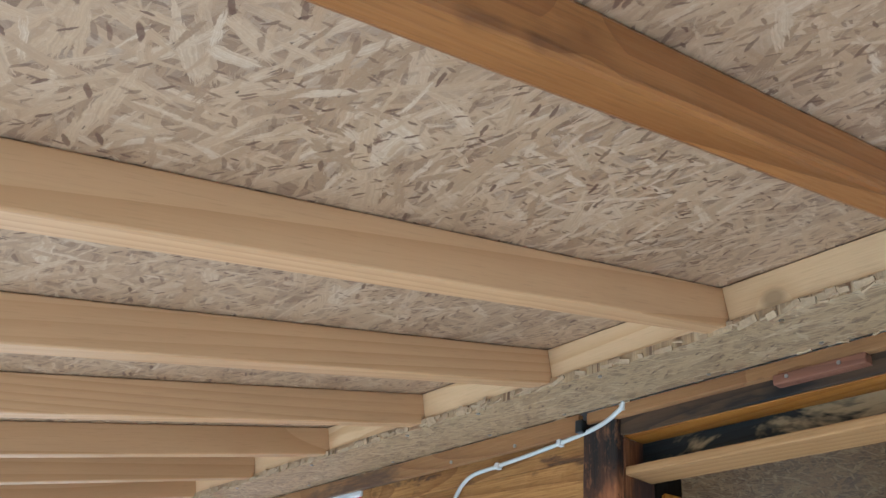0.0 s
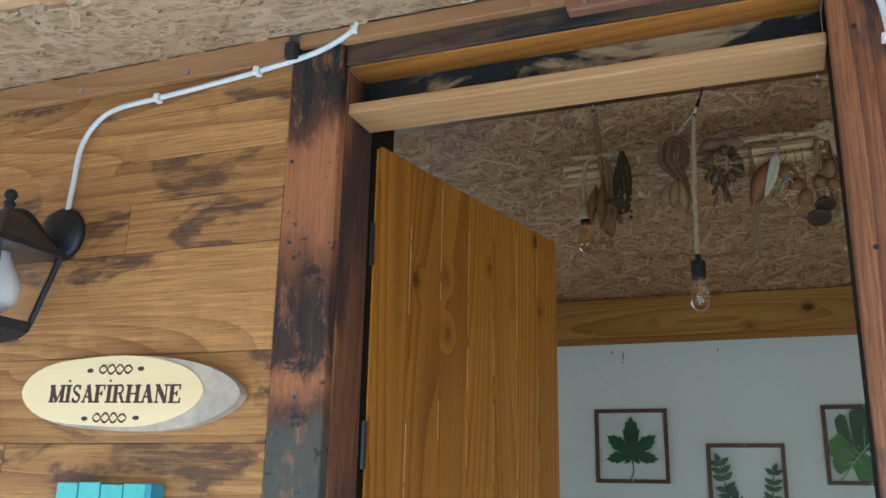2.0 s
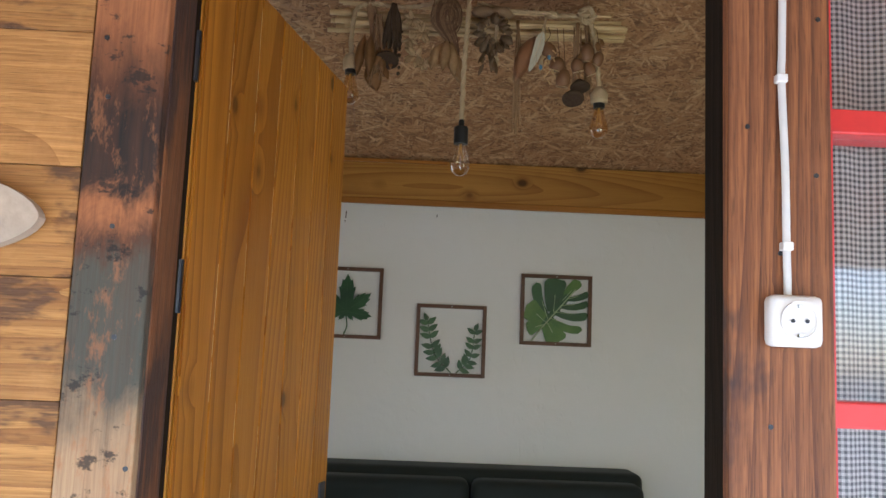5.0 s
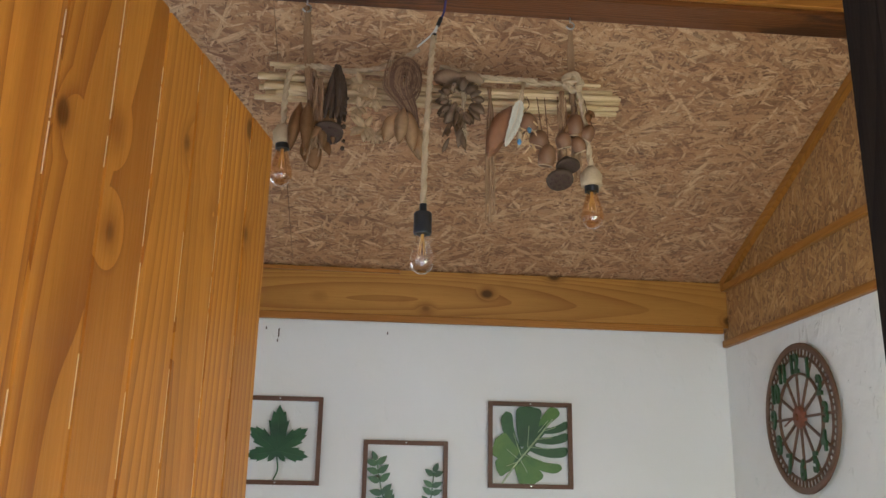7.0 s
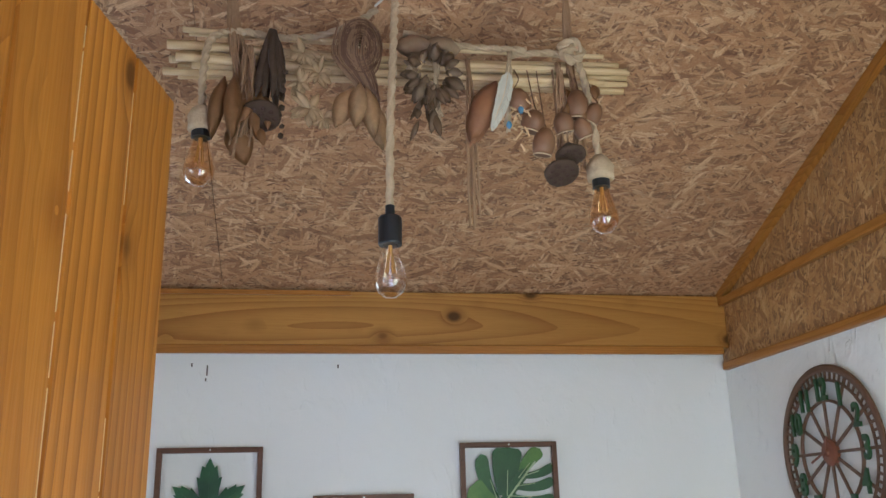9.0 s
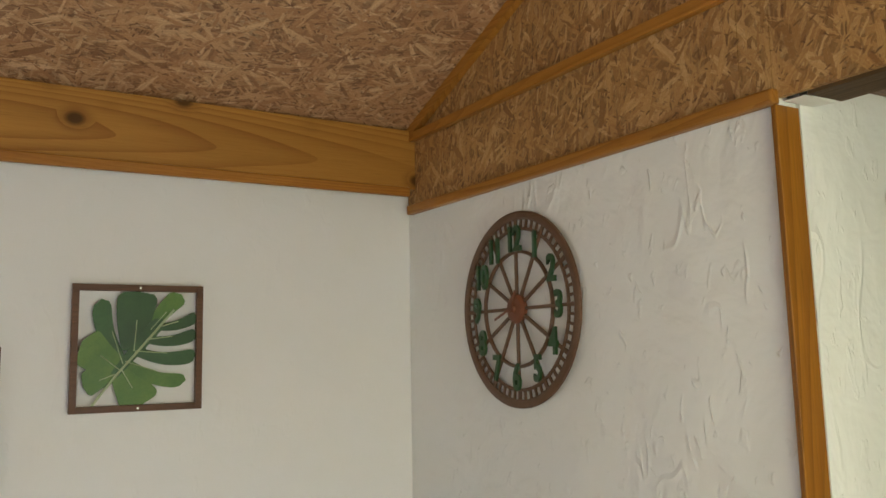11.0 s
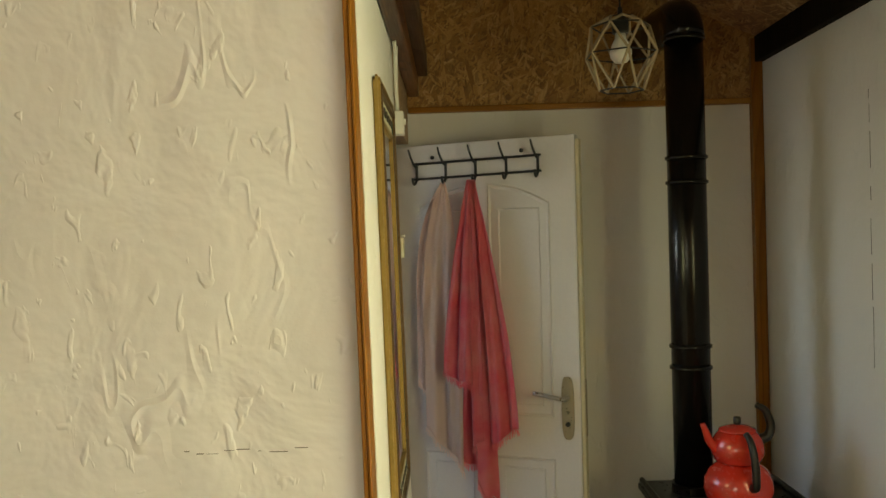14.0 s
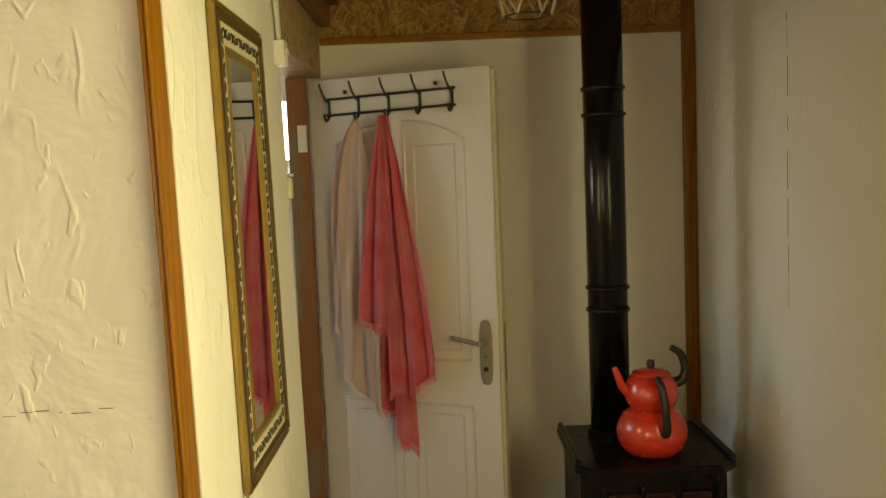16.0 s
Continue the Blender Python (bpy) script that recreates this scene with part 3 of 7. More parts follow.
bm = slab(WEST_X - 0.2, -0.4115, BACK_Y + 0.2, z_back(BACK_Y + 0.2), RIDGE_Y, z_back(RIDGE_Y))
bm_east = slab(-0.4095, CLOCK_X + 0.02, BACK_Y + 0.2, z_back(BACK_Y + 0.2), RIDGE_Y, z_back(RIDGE_Y))
spare = bpy.data.meshes.new("ceiling_board")
bm_east.to_mesh(spare)
bm_east.free()
bm.from_mesh(spare)
bpy.data.meshes.remove(spare)
setting("ceiling_back", bm, M_OSB_XY, "sloping ceiling of raw strand board")
bm = slab(WEST_X - 0.2, FAR_X + 0.12, RIDGE_Y, z_front(RIDGE_Y), 0.80, z_front(0.80))
setting("ceiling_front", bm, M_OSB_XY, "sloping ceiling of raw strand board")
bm = slab(CLOCK_X, 4.4, BACK_Y + 0.2, z_back(BACK_Y + 0.2), RIDGE_Y + 0.002, z_back(RIDGE_Y))
setting("ceiling_bath", bm, M_OSB_XY, "strand board roof lining")
bm = slab(WEST_X - 0.3, 4.5, BACK_Y + 0.5, z_back(BACK_Y + 0.5) + 0.06, RIDGE_Y, z_back(RIDGE_Y) + 0.06, 0.04)
box(bm, WEST_X - 0.3, 4.5, RIDGE_Y - 0.1, RIDGE_Y + 0.1, 2.96, 3.03)
setting("roof_back", bm, M_DARKBEAM_X, "dark roof covering")
setting("roof_front", slab(WEST_X - 0.3, 4.5, RIDGE_Y, z_front(RIDGE_Y) + 0.06, 0.74, z_front(0.74) + 0.06, 0.04), M_DARKBEAM_X, "dark roof covering")

# strand board gable above the clock wall, and its run above the opening of the nook
GX = CLOCK_X - 0.004


def gable_panel(y0, y1, z0, joint=0.0005):
    bm = bmesh.new()
    ys = [y0 + joint, y1 - joint]
    if y0 < RIDGE_Y < y1:
        ys.insert(1, RIDGE_Y)
    top = [(y, (z_back(y) if y > RIDGE_Y else z_front(y)) + 0.01) for y in ys]
    out = [(y0 + joint, z0), (y1 - joint, z0)] + top[::-1]
    f = [bm.verts.new((GX, y, z)) for y, z in out]
    b = [bm.verts.new((GX + 0.012, y, z)) for y, z in out]
    bm.faces.new(list(reversed(f)))
    bm.faces.new(b)
    for i in range(len(f)):
        j = (i + 1) % len(f)
        bm.faces.new((f[i], f[j], b[j], b[i]))
    bmesh.ops.recalc_face_normals(bm, faces=bm.faces)
    return bm


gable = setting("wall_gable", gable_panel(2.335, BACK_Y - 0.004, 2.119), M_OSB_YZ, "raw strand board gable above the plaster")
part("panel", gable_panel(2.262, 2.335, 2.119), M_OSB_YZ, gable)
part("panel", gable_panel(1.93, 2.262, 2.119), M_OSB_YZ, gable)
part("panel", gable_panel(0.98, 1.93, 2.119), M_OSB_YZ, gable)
setting("wall_gable_core", one(CLOCK_X + 0.01, CLOCK_X + 0.045, 2.27, BACK_Y, 2.12, 2.36), M_PLASTER_FLAT)
setting("nook_lintel", one(CLOCK_X + 0.009, CLOCK_X + 0.105, 0.98, 2.20, 2.1125, 2.23), M_DARKBEAM_Y, "dark weathered beam above the nook opening")
setting("lintel_plaster", displace(one(CLOCK_X + 0.002, CLOCK_X + 0.085, 2.200, 2.2440, 2.1098, 2.1122, bevel=0.0008), lambda c: 0.004 * noise.noise(c * 40) * (c.y < 2.22)), M_PLASTER, "plaster smear where beam meets wall")

# trims round the clock wall
trim = setting("trim_moulding", one(CLOCK_X - 0.026, CLOCK_X - 0.001, 2.249, BACK_Y - 0.03, 2.105, 2.135, bevel=0.006), M_TRIM_Y, "varnished wooden moulding")
setting("trim_gable_level", one(GX - 0.022, GX - 0.001, 2.262, BACK_Y - 0.03, 2.338, 2.366, bevel=0.003), M_TRIM_Y, "varnished batten across the gable")
bm2 = slab(GX - 0.022, GX - 0.001, BACK_Y - 0.03, z_back(BACK_Y - 0.03) - 0.034, RIDGE_Y, z_back(RIDGE_Y) - 0.034, 0.032)
setting("trim_gable_slope", bm2, M_TRIM_Y, "varnished batten along the ceiling slope")
corner = setting("trim_corner", leaning(boxes((CLOCK_X - 0.016, CLOCK_X - 0.001, 2.2525, 2.2605, 0, 2.104), bevel=0.002)), M_TRIM_Z, "varnished corner batten")
setting("trim_corner_edge", leaning(boxes((CLOCK_X - 0.018, CLOCK_X + 0.046, 2.2465, 2.2522, 0, 2.104), bevel=0.002)), M_TRIM_Z, "varnished corner batten")
setting("beam_north", one(WEST_X, CLOCK_X - 0.002, 3.615, BACK_Y - 0.002, 2.185, 2.375, bevel=0.003), M_BEAM_X, "varnished pine board along the wall top")
setting("trim_north", one(WEST_X, CLOCK_X - 0.03, 3.600, 3.6148, 2.158, 2.188, bevel=0.004), M_TRIM_X, "varnished moulding under the board")
setting("trim_north_top", one(WEST_X, 0.02, 3.600, 3.6148, 2.358, 2.374, bevel=0.002), M_TRIM_X, "thin batten on the board")
ridge = setting("ridge_beam", boxes((WEST_X, GX - 0.002, 2.215, 2.325, 2.785, 2.88), bevel=0.004), M_RIDGE, "dark red-brown ridge beam")
setting("ridge_batten", boxes((WEST_X, GX - 0.003, 2.195, 2.2135, 2.80, 2.87), bevel=0.003), M_TRIM_X, "varnished batten on the ridge beam")

# nook: board above the end wall, battens, beams
bm = bmesh.new()
out = [(0.98, 2.121), (2.30, 2.121), (2.30, z_back(2.30) + 0.01), (RIDGE_Y, 2.915), (0.98, z_front(0.98) + 0.01)]
f = [bm.verts.new((FAR_X - 0.012, y, z)) for y, z in out]
b = [bm.verts.new((FAR_X + 0.02, y, z)) for y, z in out]
bm.faces.new(f)
bm.faces.new(list(reversed(b)))
for i in range(5):
    bm.faces.new((f[i], f[(i + 1) % 5], b[(i + 1) % 5], b[i]))
bmesh.ops.recalc_face_normals(bm, faces=bm.faces)
setting("wall_nook_gable", bm, M_OSB_YZ, "strand board above the end wall, in the gable's deepened tones")
setting("trim_nook", one(FAR_X - 0.03, FAR_X - 0.001, 1.02, 2.245, 2.10, 2.1205, bevel=0.003), M_TRIM_Y, "brown batten on the end wall")
setting("trim_nook_corner", one(FAR_X - 0.035, FAR_X - 0.001, 0.978, 1.018, 0, 2.33, bevel=0.003), M_TRIM_Z, "dark brown corner batten")
setting("nook_beam", one(1.50, FAR_X - 0.013, 2.172, 2.243, 2.232, 2.31, bevel=0.004), M_DARKBEAM_X, "dark beam along the nook wall")
setting("nook_beam_board", one(CLOCK_X + 0.106, FAR_X - 0.013, 2.205, 2.243, 2.16, 2.231, bevel=0.004), M_RIDGE, "brown board under the dark beam")
setting("door_lintel", one(2.346, FAR_X - 0.014, 2.247, 2.36, 1.99, 2.232, bevel=0.003), M_OSB_XZ, "brown board above the bathroom door")
setting("wall_front_skirt", one(CLOCK_X, FAR_X - 0.036, FRONT_Y + 0.001, FRONT_Y + 0.03, 2.245, 2.335), M_BLACKWOOD, "dark rough wall top")
setting("wall_mirror_upper", one(CLOCK_X + 0.107, FAR_X - 0.013, 2.252, 2.29, 2.234, z_back(2.29) + 0.0), M_OSB_XZ, "strand board above the nook beam")

# bathroom behind the mirror wall
setting("wall_bath_east", boxes((4.2, 4.3, 2.36, 2.50, 0, 2.4), (4.2, 4.3, 2.86, 3.9, 0, 2.4), (4.2, 4.3, 2.50, 2.86, 0, 1.72), (4.2, 4.3, 2.50, 2.86, 2.04, 2.4)), M_PLASTER_FLAT, "white bathroom wall")
setting("wall_bath_south", one(FAR_X + 0.125, 4.2, 2.245, 2.36, 0, 2.4), M_PLASTER_FLAT, "bathroom wall")
setting("wall_bath_north", boxes((CLOCK_X + 0.2, 2.38, 3.66, 3.86, 0, 2.4), (3.02, 4.2, 3.66, 3.86, 0, 2.4), (2.38, 3.02, 3.66, 3.86, 0, 1.25), (2.38, 3.02, 3.66, 3.86, 2.08, 2.4)), M_PLASTER_FLAT, "bathroom wall")

w4 = tagged(new("window_4"), "white-framed window in the back wall", "", "", "structure")
w4.location = (-1.85, BACK_Y + 0.1, 1.05)
part("window_frame", boxes((-2.35, -2.31, BACK_Y + 0.06, BACK_Y + 0.12, 1.05, 2.1), (-1.39, -1.35, BACK_Y + 0.06, BACK_Y + 0.12, 1.05, 2.1), (-2.31, -1.39, BACK_Y + 0.06, BACK_Y + 0.12, 1.05, 1.09), (-2.31, -1.39, BACK_Y + 0.06, BACK_Y + 0.12, 2.06, 2.1), (-1.87, -1.83, BACK_Y + 0.06, BACK_Y + 0.12, 1.09, 2.06)), M_WHITE, w4)
part("pane", one(-2.31, -1.87, BACK_Y + 0.088, BACK_Y + 0.092, 1.09, 2.06), M_GLASS, w4)
part("pane", one(-1.83, -1.39, BACK_Y + 0.088, BACK_Y + 0.092, 1.09, 2.06), M_GLASS, w4)
# made-up opening, out of view, for the blue fill lamp
w5 = tagged(new("unseen_window_5"), "unseen white-framed window added in the bathroom wall for fill light", "", "", "structure")
w5.location = (2.7, 3.75, 1.25)
part("window_frame", boxes((2.38, 2.42, 3.72, 3.78, 1.25, 2.08), (2.98, 3.02, 3.72, 3.78, 1.25, 2.08), (2.42, 2.98, 3.72, 3.78, 1.25, 1.29), (2.42, 2.98, 3.72, 3.78, 2.04, 2.08)), M_WHITE, w5)
part("pane", one(2.42, 2.98, 3.748, 3.752, 1.29, 2.04), M_GLASS, w5)

# fine cracks in the plaster
M_CRACK = plain("crack_shadow", (0.10, 0.085, 0.06), 0.95, vary=0.4)
crk = random.Random(5)
y = 2.335
while y < 2.53:
    ln = crk.uniform(0.004, 0.03)
    z = 1.3275 + 0.0035 * math.sin(y * 60)
    setting("plaster_crack", one(CLOCK_X - 0.0008, CLOCK_X + 0.002, y, y + ln, z, z + crk.uniform(0.0006, 0.0014)), M_CRACK)
    y += ln + crk.uniform(0.002, 0.014)
z = 1.27
while z < 2.05:
    ln = crk.uniform(0.02, 0.10)
    x = 2.365 + 0.002 * math.sin(z * 13)
    setting("plaster_crack", one(x, x + crk.uniform(0.0007, 0.0018), 0.974, 0.9768, z, z + ln), M_CRACK)
    z += ln + crk.uniform(0.005, 0.07)

# ---------- porch roof ----------
P_SLOPE = 0.262
P_ANG = math.atan(P_SLOPE)


def z_porch(y):
    return 2.25 + (y - 0.41) * P_SLOPE


setting("ceiling_porch", slab(-4.6, 3.2, -1.15, z_porch(-1.15), 0.44, z_porch(0.44), 0.012), M_OSB_PORCH, "porch ceiling of raw strand board")
setting("roof_porch", slab(-4.7, 3.3, -1.2, z_porch(-1.2) + 0.02, 0.80, z_porch(0.80) + 0.06, 0.03), M_DARKBEAM_X, "porch roof covering")
# rafters under the boards
for k in range(-7, 12):
    xr = 0.063 - 0.405 * k
    old = k == -1
    deep = 0.062 if old else 0.070
    bm = one(-0.0225, 0.0225, -1.605, 0.0, -deep, -0.001, bevel=0.006 if old else 0.003)
    raf = new("porch_rafter", as_mesh("porch_rafter", bm, M_PINE_DARK_Y if old else M_PINE_Y))
    raf.matrix_world = Matrix.Translation((xr - 0.0225, 0.432, z_porch(0.432))) @ Matrix.Rotation(P_ANG, 4, "X")
    tagged(raf, "dark-stained old pine rafter under the porch roof" if old else "pale planed pine rafter under the porch roof", "rafter", "porch rafters")
    box_bm = bmesh.new()
    m = Matrix.Translation((0, 0.412, z_porch(0.412))) @ Matrix.Rotation(P_ANG, 4, "X")
    box(box_bm, xr + 0.001, xr + 0.359, 0.0, 0.022, -0.073, -0.002, bevel=0.0015, m=m)
    solid("rafter_blocking", box_bm, M_PINE_X, "pale pine blocking board between the porch rafters", "board", "rafter blocking")
# strand board soffit between the blocking and the wall
for i, (xa, xb) in enumerate([(-4.6, -1.95), (-1.947, 0.452), (0.455, 3.2)]):
    sof = slab(xa, xb, 0.424, 2.174, 0.747, 2.174 + 0.323 * 0.268, 0.018)
    sof_ob = setting("soffit_%d" % (i + 1), sof, M_OSB_SOFFIT, "strand board soffit with a rough sawn edge")
    # torn flakes along the sawn edge
    rnd = random.Random(5 + i)
    bm = bmesh.new()
    for k in range(int((xb - xa) * 90)):
        x = xa + 0.01 + rnd.random() * (xb - xa - 0.04)
        w, h = rnd.uniform(0.006, 0.02), rnd.uniform(0.003, 0.009)
        near = rnd.random() < 0.75
        y, z = (0.421, 2.1745) if near else (0.7355, 2.2575)
        box(bm, -w, w, -0.0015, 0.0015, -h / 2, h, m=Matrix.Translation((x, y, z + rnd.uniform(-0.002, 0.008))) @ Euler((rnd.uniform(-.5, .5), rnd.uniform(-.3, .3), rnd.uniform(-.2, .2))).to_matrix().to_4x4())
    fr = part("torn_flakes", bm, M_OSB_EDGE, sof_ob)
    tagged(fr, kind="stuff")
rnd = random.Random(11)
for x in [-2.6, -2.1, -1.72, -1.25, -0.86, -0.55, -0.2, 0.12, 0.4, 0.62]:
    for y in (0.455, 0.70):
        xx = x + rnd.uniform(-0.05, 0.05)
        z = 2.174 + (y - 0.424) * 0.268
        solid("screw", rod(bmesh.new(), (xx, y, z - 0.003), (xx, y, z + 0.003), 0.0042, seg=10), M_SCREW, "small steel screw head in the soffit", "screw", "soffit screws")

# ---------- front of the house ----------
facade = tagged(new("wall_facade", as_mesh("wall_facade", boxes((-3.4, -2.362, 0.7715, 0.7719, -0.1, 2.0), (-2.362, -1.47, 0.7715, 0.7719, -0.1, 0.978), (-1.47, OPEN_L - 0.105, 0.7715, 0.7719, -0.1, 2.0)), M_OLDPLANK)), "front wall clad with reclaimed brown planks", "", "", "structure")
rows = [(-0.05, 0.13), (0.13, 0.29), (0.29, 0.46), (0.46, 0.60), (0.60, 0.77), (0.77, 0.93), (0.93, 1.09), (1.09, 1.232), (1.232, 1.379), (1.379, 1.54), (1.54, 1.69), (1.69, 1.877), (1.877, 1.973), (1.973, 2.057), (2.057, 2.151), (2.151, 2.232)]
rnd = random.Random(3)
for i, (z0, z1) in enumerate(rows):
    spans = [(-1.470, OPEN_L - 0.104)]
    if i in (12, 9, 5):
        c = {12: -0.88, 9: -1.1, 5: -0.8}[i]
        spans = [(-1.470, c - 0.001), (c + 0.001, OPEN_L - 0.104)]
    if z1 < 0.98:
        spans.append((-3.4, -1.472))
    else:
        spans.append((-3.4, -2.362))
    for xa, xb in spans:
        bm = one(xa, xb, 0.750 + rnd.uniform(-0.002, 0.003), 0.7712, z0 + 0.0002, z1 - 0.0004, bevel=0.0014)
        part("plank", bm, M_OLDPLANK, facade)
# thin batten under the soffit
setting("facade_batten", one(-3.4, OPEN_L - 0.104, 0.733, 0.749, 2.205, 2.254, bevel=0.002), M_BATTEN, "pale batten under the soffit")
for x in (-1.02, -0.77):
    solid("screw", rod(bmesh.new(), (x, 0.731, 2.216), (x, 0.736, 2.216), 0.005, seg=10), M_SCREW, "small steel screw head in the batten", "screw", "batten screws")
solid("cable_clamp", one(-0.556, -0.534, 0.722, 0.738, 2.205, 2.235, bevel=0.002), M_GUNMETAL, "dark metal bracket under the soffit", "bracket")

# posts either side of the doorway
post_w = setting("door_post_west", one(-0.552, -0.4515, 0.746, 0.772, -0.1, 2.235, bevel=0.004), M_OLDPOST, "reclaimed post with dark burnt patches")
setting("door_jamb_west", one(-0.5, -0.4505, 0.7725, 0.875, -0.1, 2.19, bevel=0.003), M_OLDPOST_B, "reddish-brown inner jamb")
# near-black strip: the shade in the gap beside the door, given as colour
setting("door_jamb_dark_west", one(-0.5015, -0.452, 0.8755, 0.975, -0.1, 2.219), M_BLACKWOOD, "rebate beside the door, coloured near-black for its shade")
setting("door_post_east", one(0.3215, 0.466, 0.746, 0.7715, -0.1, 2.235, bevel=0.004), M_OLDPOST_B, "reddish-brown reclaimed post")
setting("door_jamb_east", one(0.323, 0.40, 0.772, 0.85, -0.1, 2.19, bevel=0.003), M_BLACKWOOD, "near-black inner jamb")
rnd = random.Random(8)
for x0, x1, n in ((-0.54, -0.46, 9), (0.33, 0.455, 11)):
    for k in range(n):
        x, z = rnd.uniform(x0, x1), 0.9 + k * 1.28 / n + rnd.uniform(-0.05, 0.05)
        solid("nail", rod(bmesh.new(), (x, 0.744, z), (x, 0.75, z), 0.0035, seg=8), M_GUNMETAL, "dark nail head in the old post", "nail", "post nails")

# boards above the doorway
setting("header_plank", one(-0.4495, 0.3205, 0.772, 0.862, 2.102, 2.122, bevel=0.003), M_HEADER, "rough pine header plank")
setting("header_black_board", one(-0.4495, 0.3205, 0.835, 0.855, 2.1225, 2.20), M_BLACKBOARD, "black-painted board with bare patches")
setting("header_brown_board", one(-0.4495, 0.3205, 0.768, 0.834, 2.188, 2.200, bevel=0.002), M_TRIM_X, "brown stained board")
setting("header_dark_board", one(-0.4495, 0.3205, 0.757, 0.767, 2.189, 2.236, bevel=0.002), wood("smoked_board", (0.12, 0.07, 0.035), (0.05, 0.032, 0.02), "x", 0.6, 14, 0.4, stain=(0.015, 0.015, 0.014), stain_amount=0.6), "smoke-darkened board")
setting("header_strip", one(-0.535, 0.36, 0.738, 0.7565, 2.226, 2.254, bevel=0.002), M_BATTEN, "pale strip under the soffit")
blk = thing("wood_block", (-0.048, 0.745, 2.207), "reddish-brown wooden block nailed above the doorway", "block")
part("block", one(-0.05, 0.135, 0.733, 0.7568, 2.204, 2.2255, bevel=0.003), M_REDBLOCK, blk)
for x in (-0.02, 0.085):
    part("nail", rod(bmesh.new(), (x, 0.731, 2.216), (x, 0.735, 2.216), 0.004, seg=8), M_SCREW, blk)
solid("wood_block", one(0.37, 0.56, 0.73, 0.7455, 2.19, 2.225, bevel=0.003), M_REDBLOCK, "reddish-brown wooden block above the post", "block")
solid("wood_block", one(0.30, 0.34, 0.733, 0.745, 2.17, 2.225, bevel=0.003), M_OLDPOST_B, "short brown block beside the post top", "block")


def add_window(name, x0, x1, z0, z1, mull_x, mull_z, curtain_mat, curtain_label, mw=0.019):
    """A red wooden window set into the front wall, with glass panes."""
    mull_x, mull_z = sorted(mull_x), sorted(mull_z)
    w = tagged(new(name), "red-painted wooden window in the front wall", "", "", "structure")
    w.location = ((x0 + x1) / 2, 0.78, z0)
    f, d0, d1 = 0.028, 0.753, 0.86
    part("window_frame", boxes((x0, x0 + f, d0, d1, z0, z1), (x1 - f, x1, d0, d1, z0, z1), (x0 + f, x1 - f, d0, d1, z1 - f, z1), (x0 + f, x1 - f, d0, d1, z0, z0 + f), bevel=0.002), M_RED, w)
    part("putty_edge", displace(boxes((x0 - 0.005, x1 + 0.008, 0.742, 0.7528, z1 - 0.012, z1 + 0.014), bevel=0.004), lambda c: 0.003 * noise.noise(c * 60)), M_WHITE, w, "flaking white paint edge")
    for mx in mull_x:
        part("mullion", one(mx - mw, mx + mw, 0.757, 0.83, z0 + f, z1 - f, bevel=0.004), M_RED, w)
    xs = [x0 + f] + [v for mx in mull_x for v in (mx - mw, mx + mw)] + [x1 - f]
    zs = [z0 + f] + [v for mz in mull_z for v in (mz - 0.018, mz + 0.018)] + [z1 - f]
    for i in range(0, len(xs), 2):
        for mz in mull_z:
            part("glazing_bar", one(xs[i], xs[i + 1], 0.760, 0.828, mz - 0.018, mz + 0.018, bevel=0.003), M_RED, w)
        for j in range(0, len(zs), 2):
            pane = part("pane", one(xs[i] + 0.0005, xs[i + 1] - 0.0005, 0.788, 0.791, zs[j] + 0.0005, zs[j + 1] - 0.0005), M_GLASS, w)
            pane.visible_shadow = False
    bm = bmesh.new()
    nx, nz = 110, 12
    grid = []
    for j in range(nz + 1):
        v = j / nz
        row = []
        for i in range(nx + 1):
            u = i / nx
            x = x0 + 0.035 + (x1 - x0 - 0.07) * u
            z = z1 - 0.075 - (z1 - z0 - 0.12) * v
            if j == 0:
                z += 0.012 * abs(math.sin(u * 30))
            row.append(bm.verts.new((x, 0.885 + 0.011 * math.sin(u * 46 + 1.5 * math.sin(u * 9)) * (0.5 + v * 0.6), z)))
        grid.append(row)
    for j in range(nz):
        for i in range(nx):
            bm.faces.new((grid[j][i], grid[j][i + 1], grid[j + 1][i + 1], grid[j + 1][i]))
    bmesh.ops.solidify(bm, geom=bm.faces[:], thickness=0.0012)
    solid("curtain", bm, curtain_mat, curtain_label, "curtain", smooth=True)
    bm = bmesh.new()
    rod(bm, (x0 + 0.03, 0.885, z1 - 0.062), (x1 - 0.03, 0.885, z1 - 0.062), 0.004)
    solid("curtain_rod", bm, M_STEEL, "thin metal rod that carries the curtain", "curtain rod")


M_LACE = cloth("lace_curtain", (0.82, 0.84, 0.86), second=(0.72, 0.75, 0.79), sheen=0.1)
g = Nodes("gingham_curtain")
co = g.coords((1, 1, 1))
sp = g.n("ShaderNodeSeparateXYZ", {0: co})
sx = g.math("GREATER_THAN", g.math("FRACT", g.math("MULTIPLY", sp.outputs[0], 110.0)), 0.5)
sz = g.math("GREATER_THAN", g.math("FRACT", g.math("MULTIPLY", sp.outputs[2], 110.0)), 0.5)
check = g.math("MULTIPLY", g.math("ADD", sx, sz), 0.5)
M_GINGHAM = g.set(color=g.mix(check, (0.74, 0.74, 0.70), (0.10, 0.11, 0.11)), rough=0.9)
add_window("window_1", -2.36, -1.472, 0.98, 2.2, (-1.872,), (1.80, 1.40), M_LACE, "white lace curtain with a scalloped upper hem", 0.022)
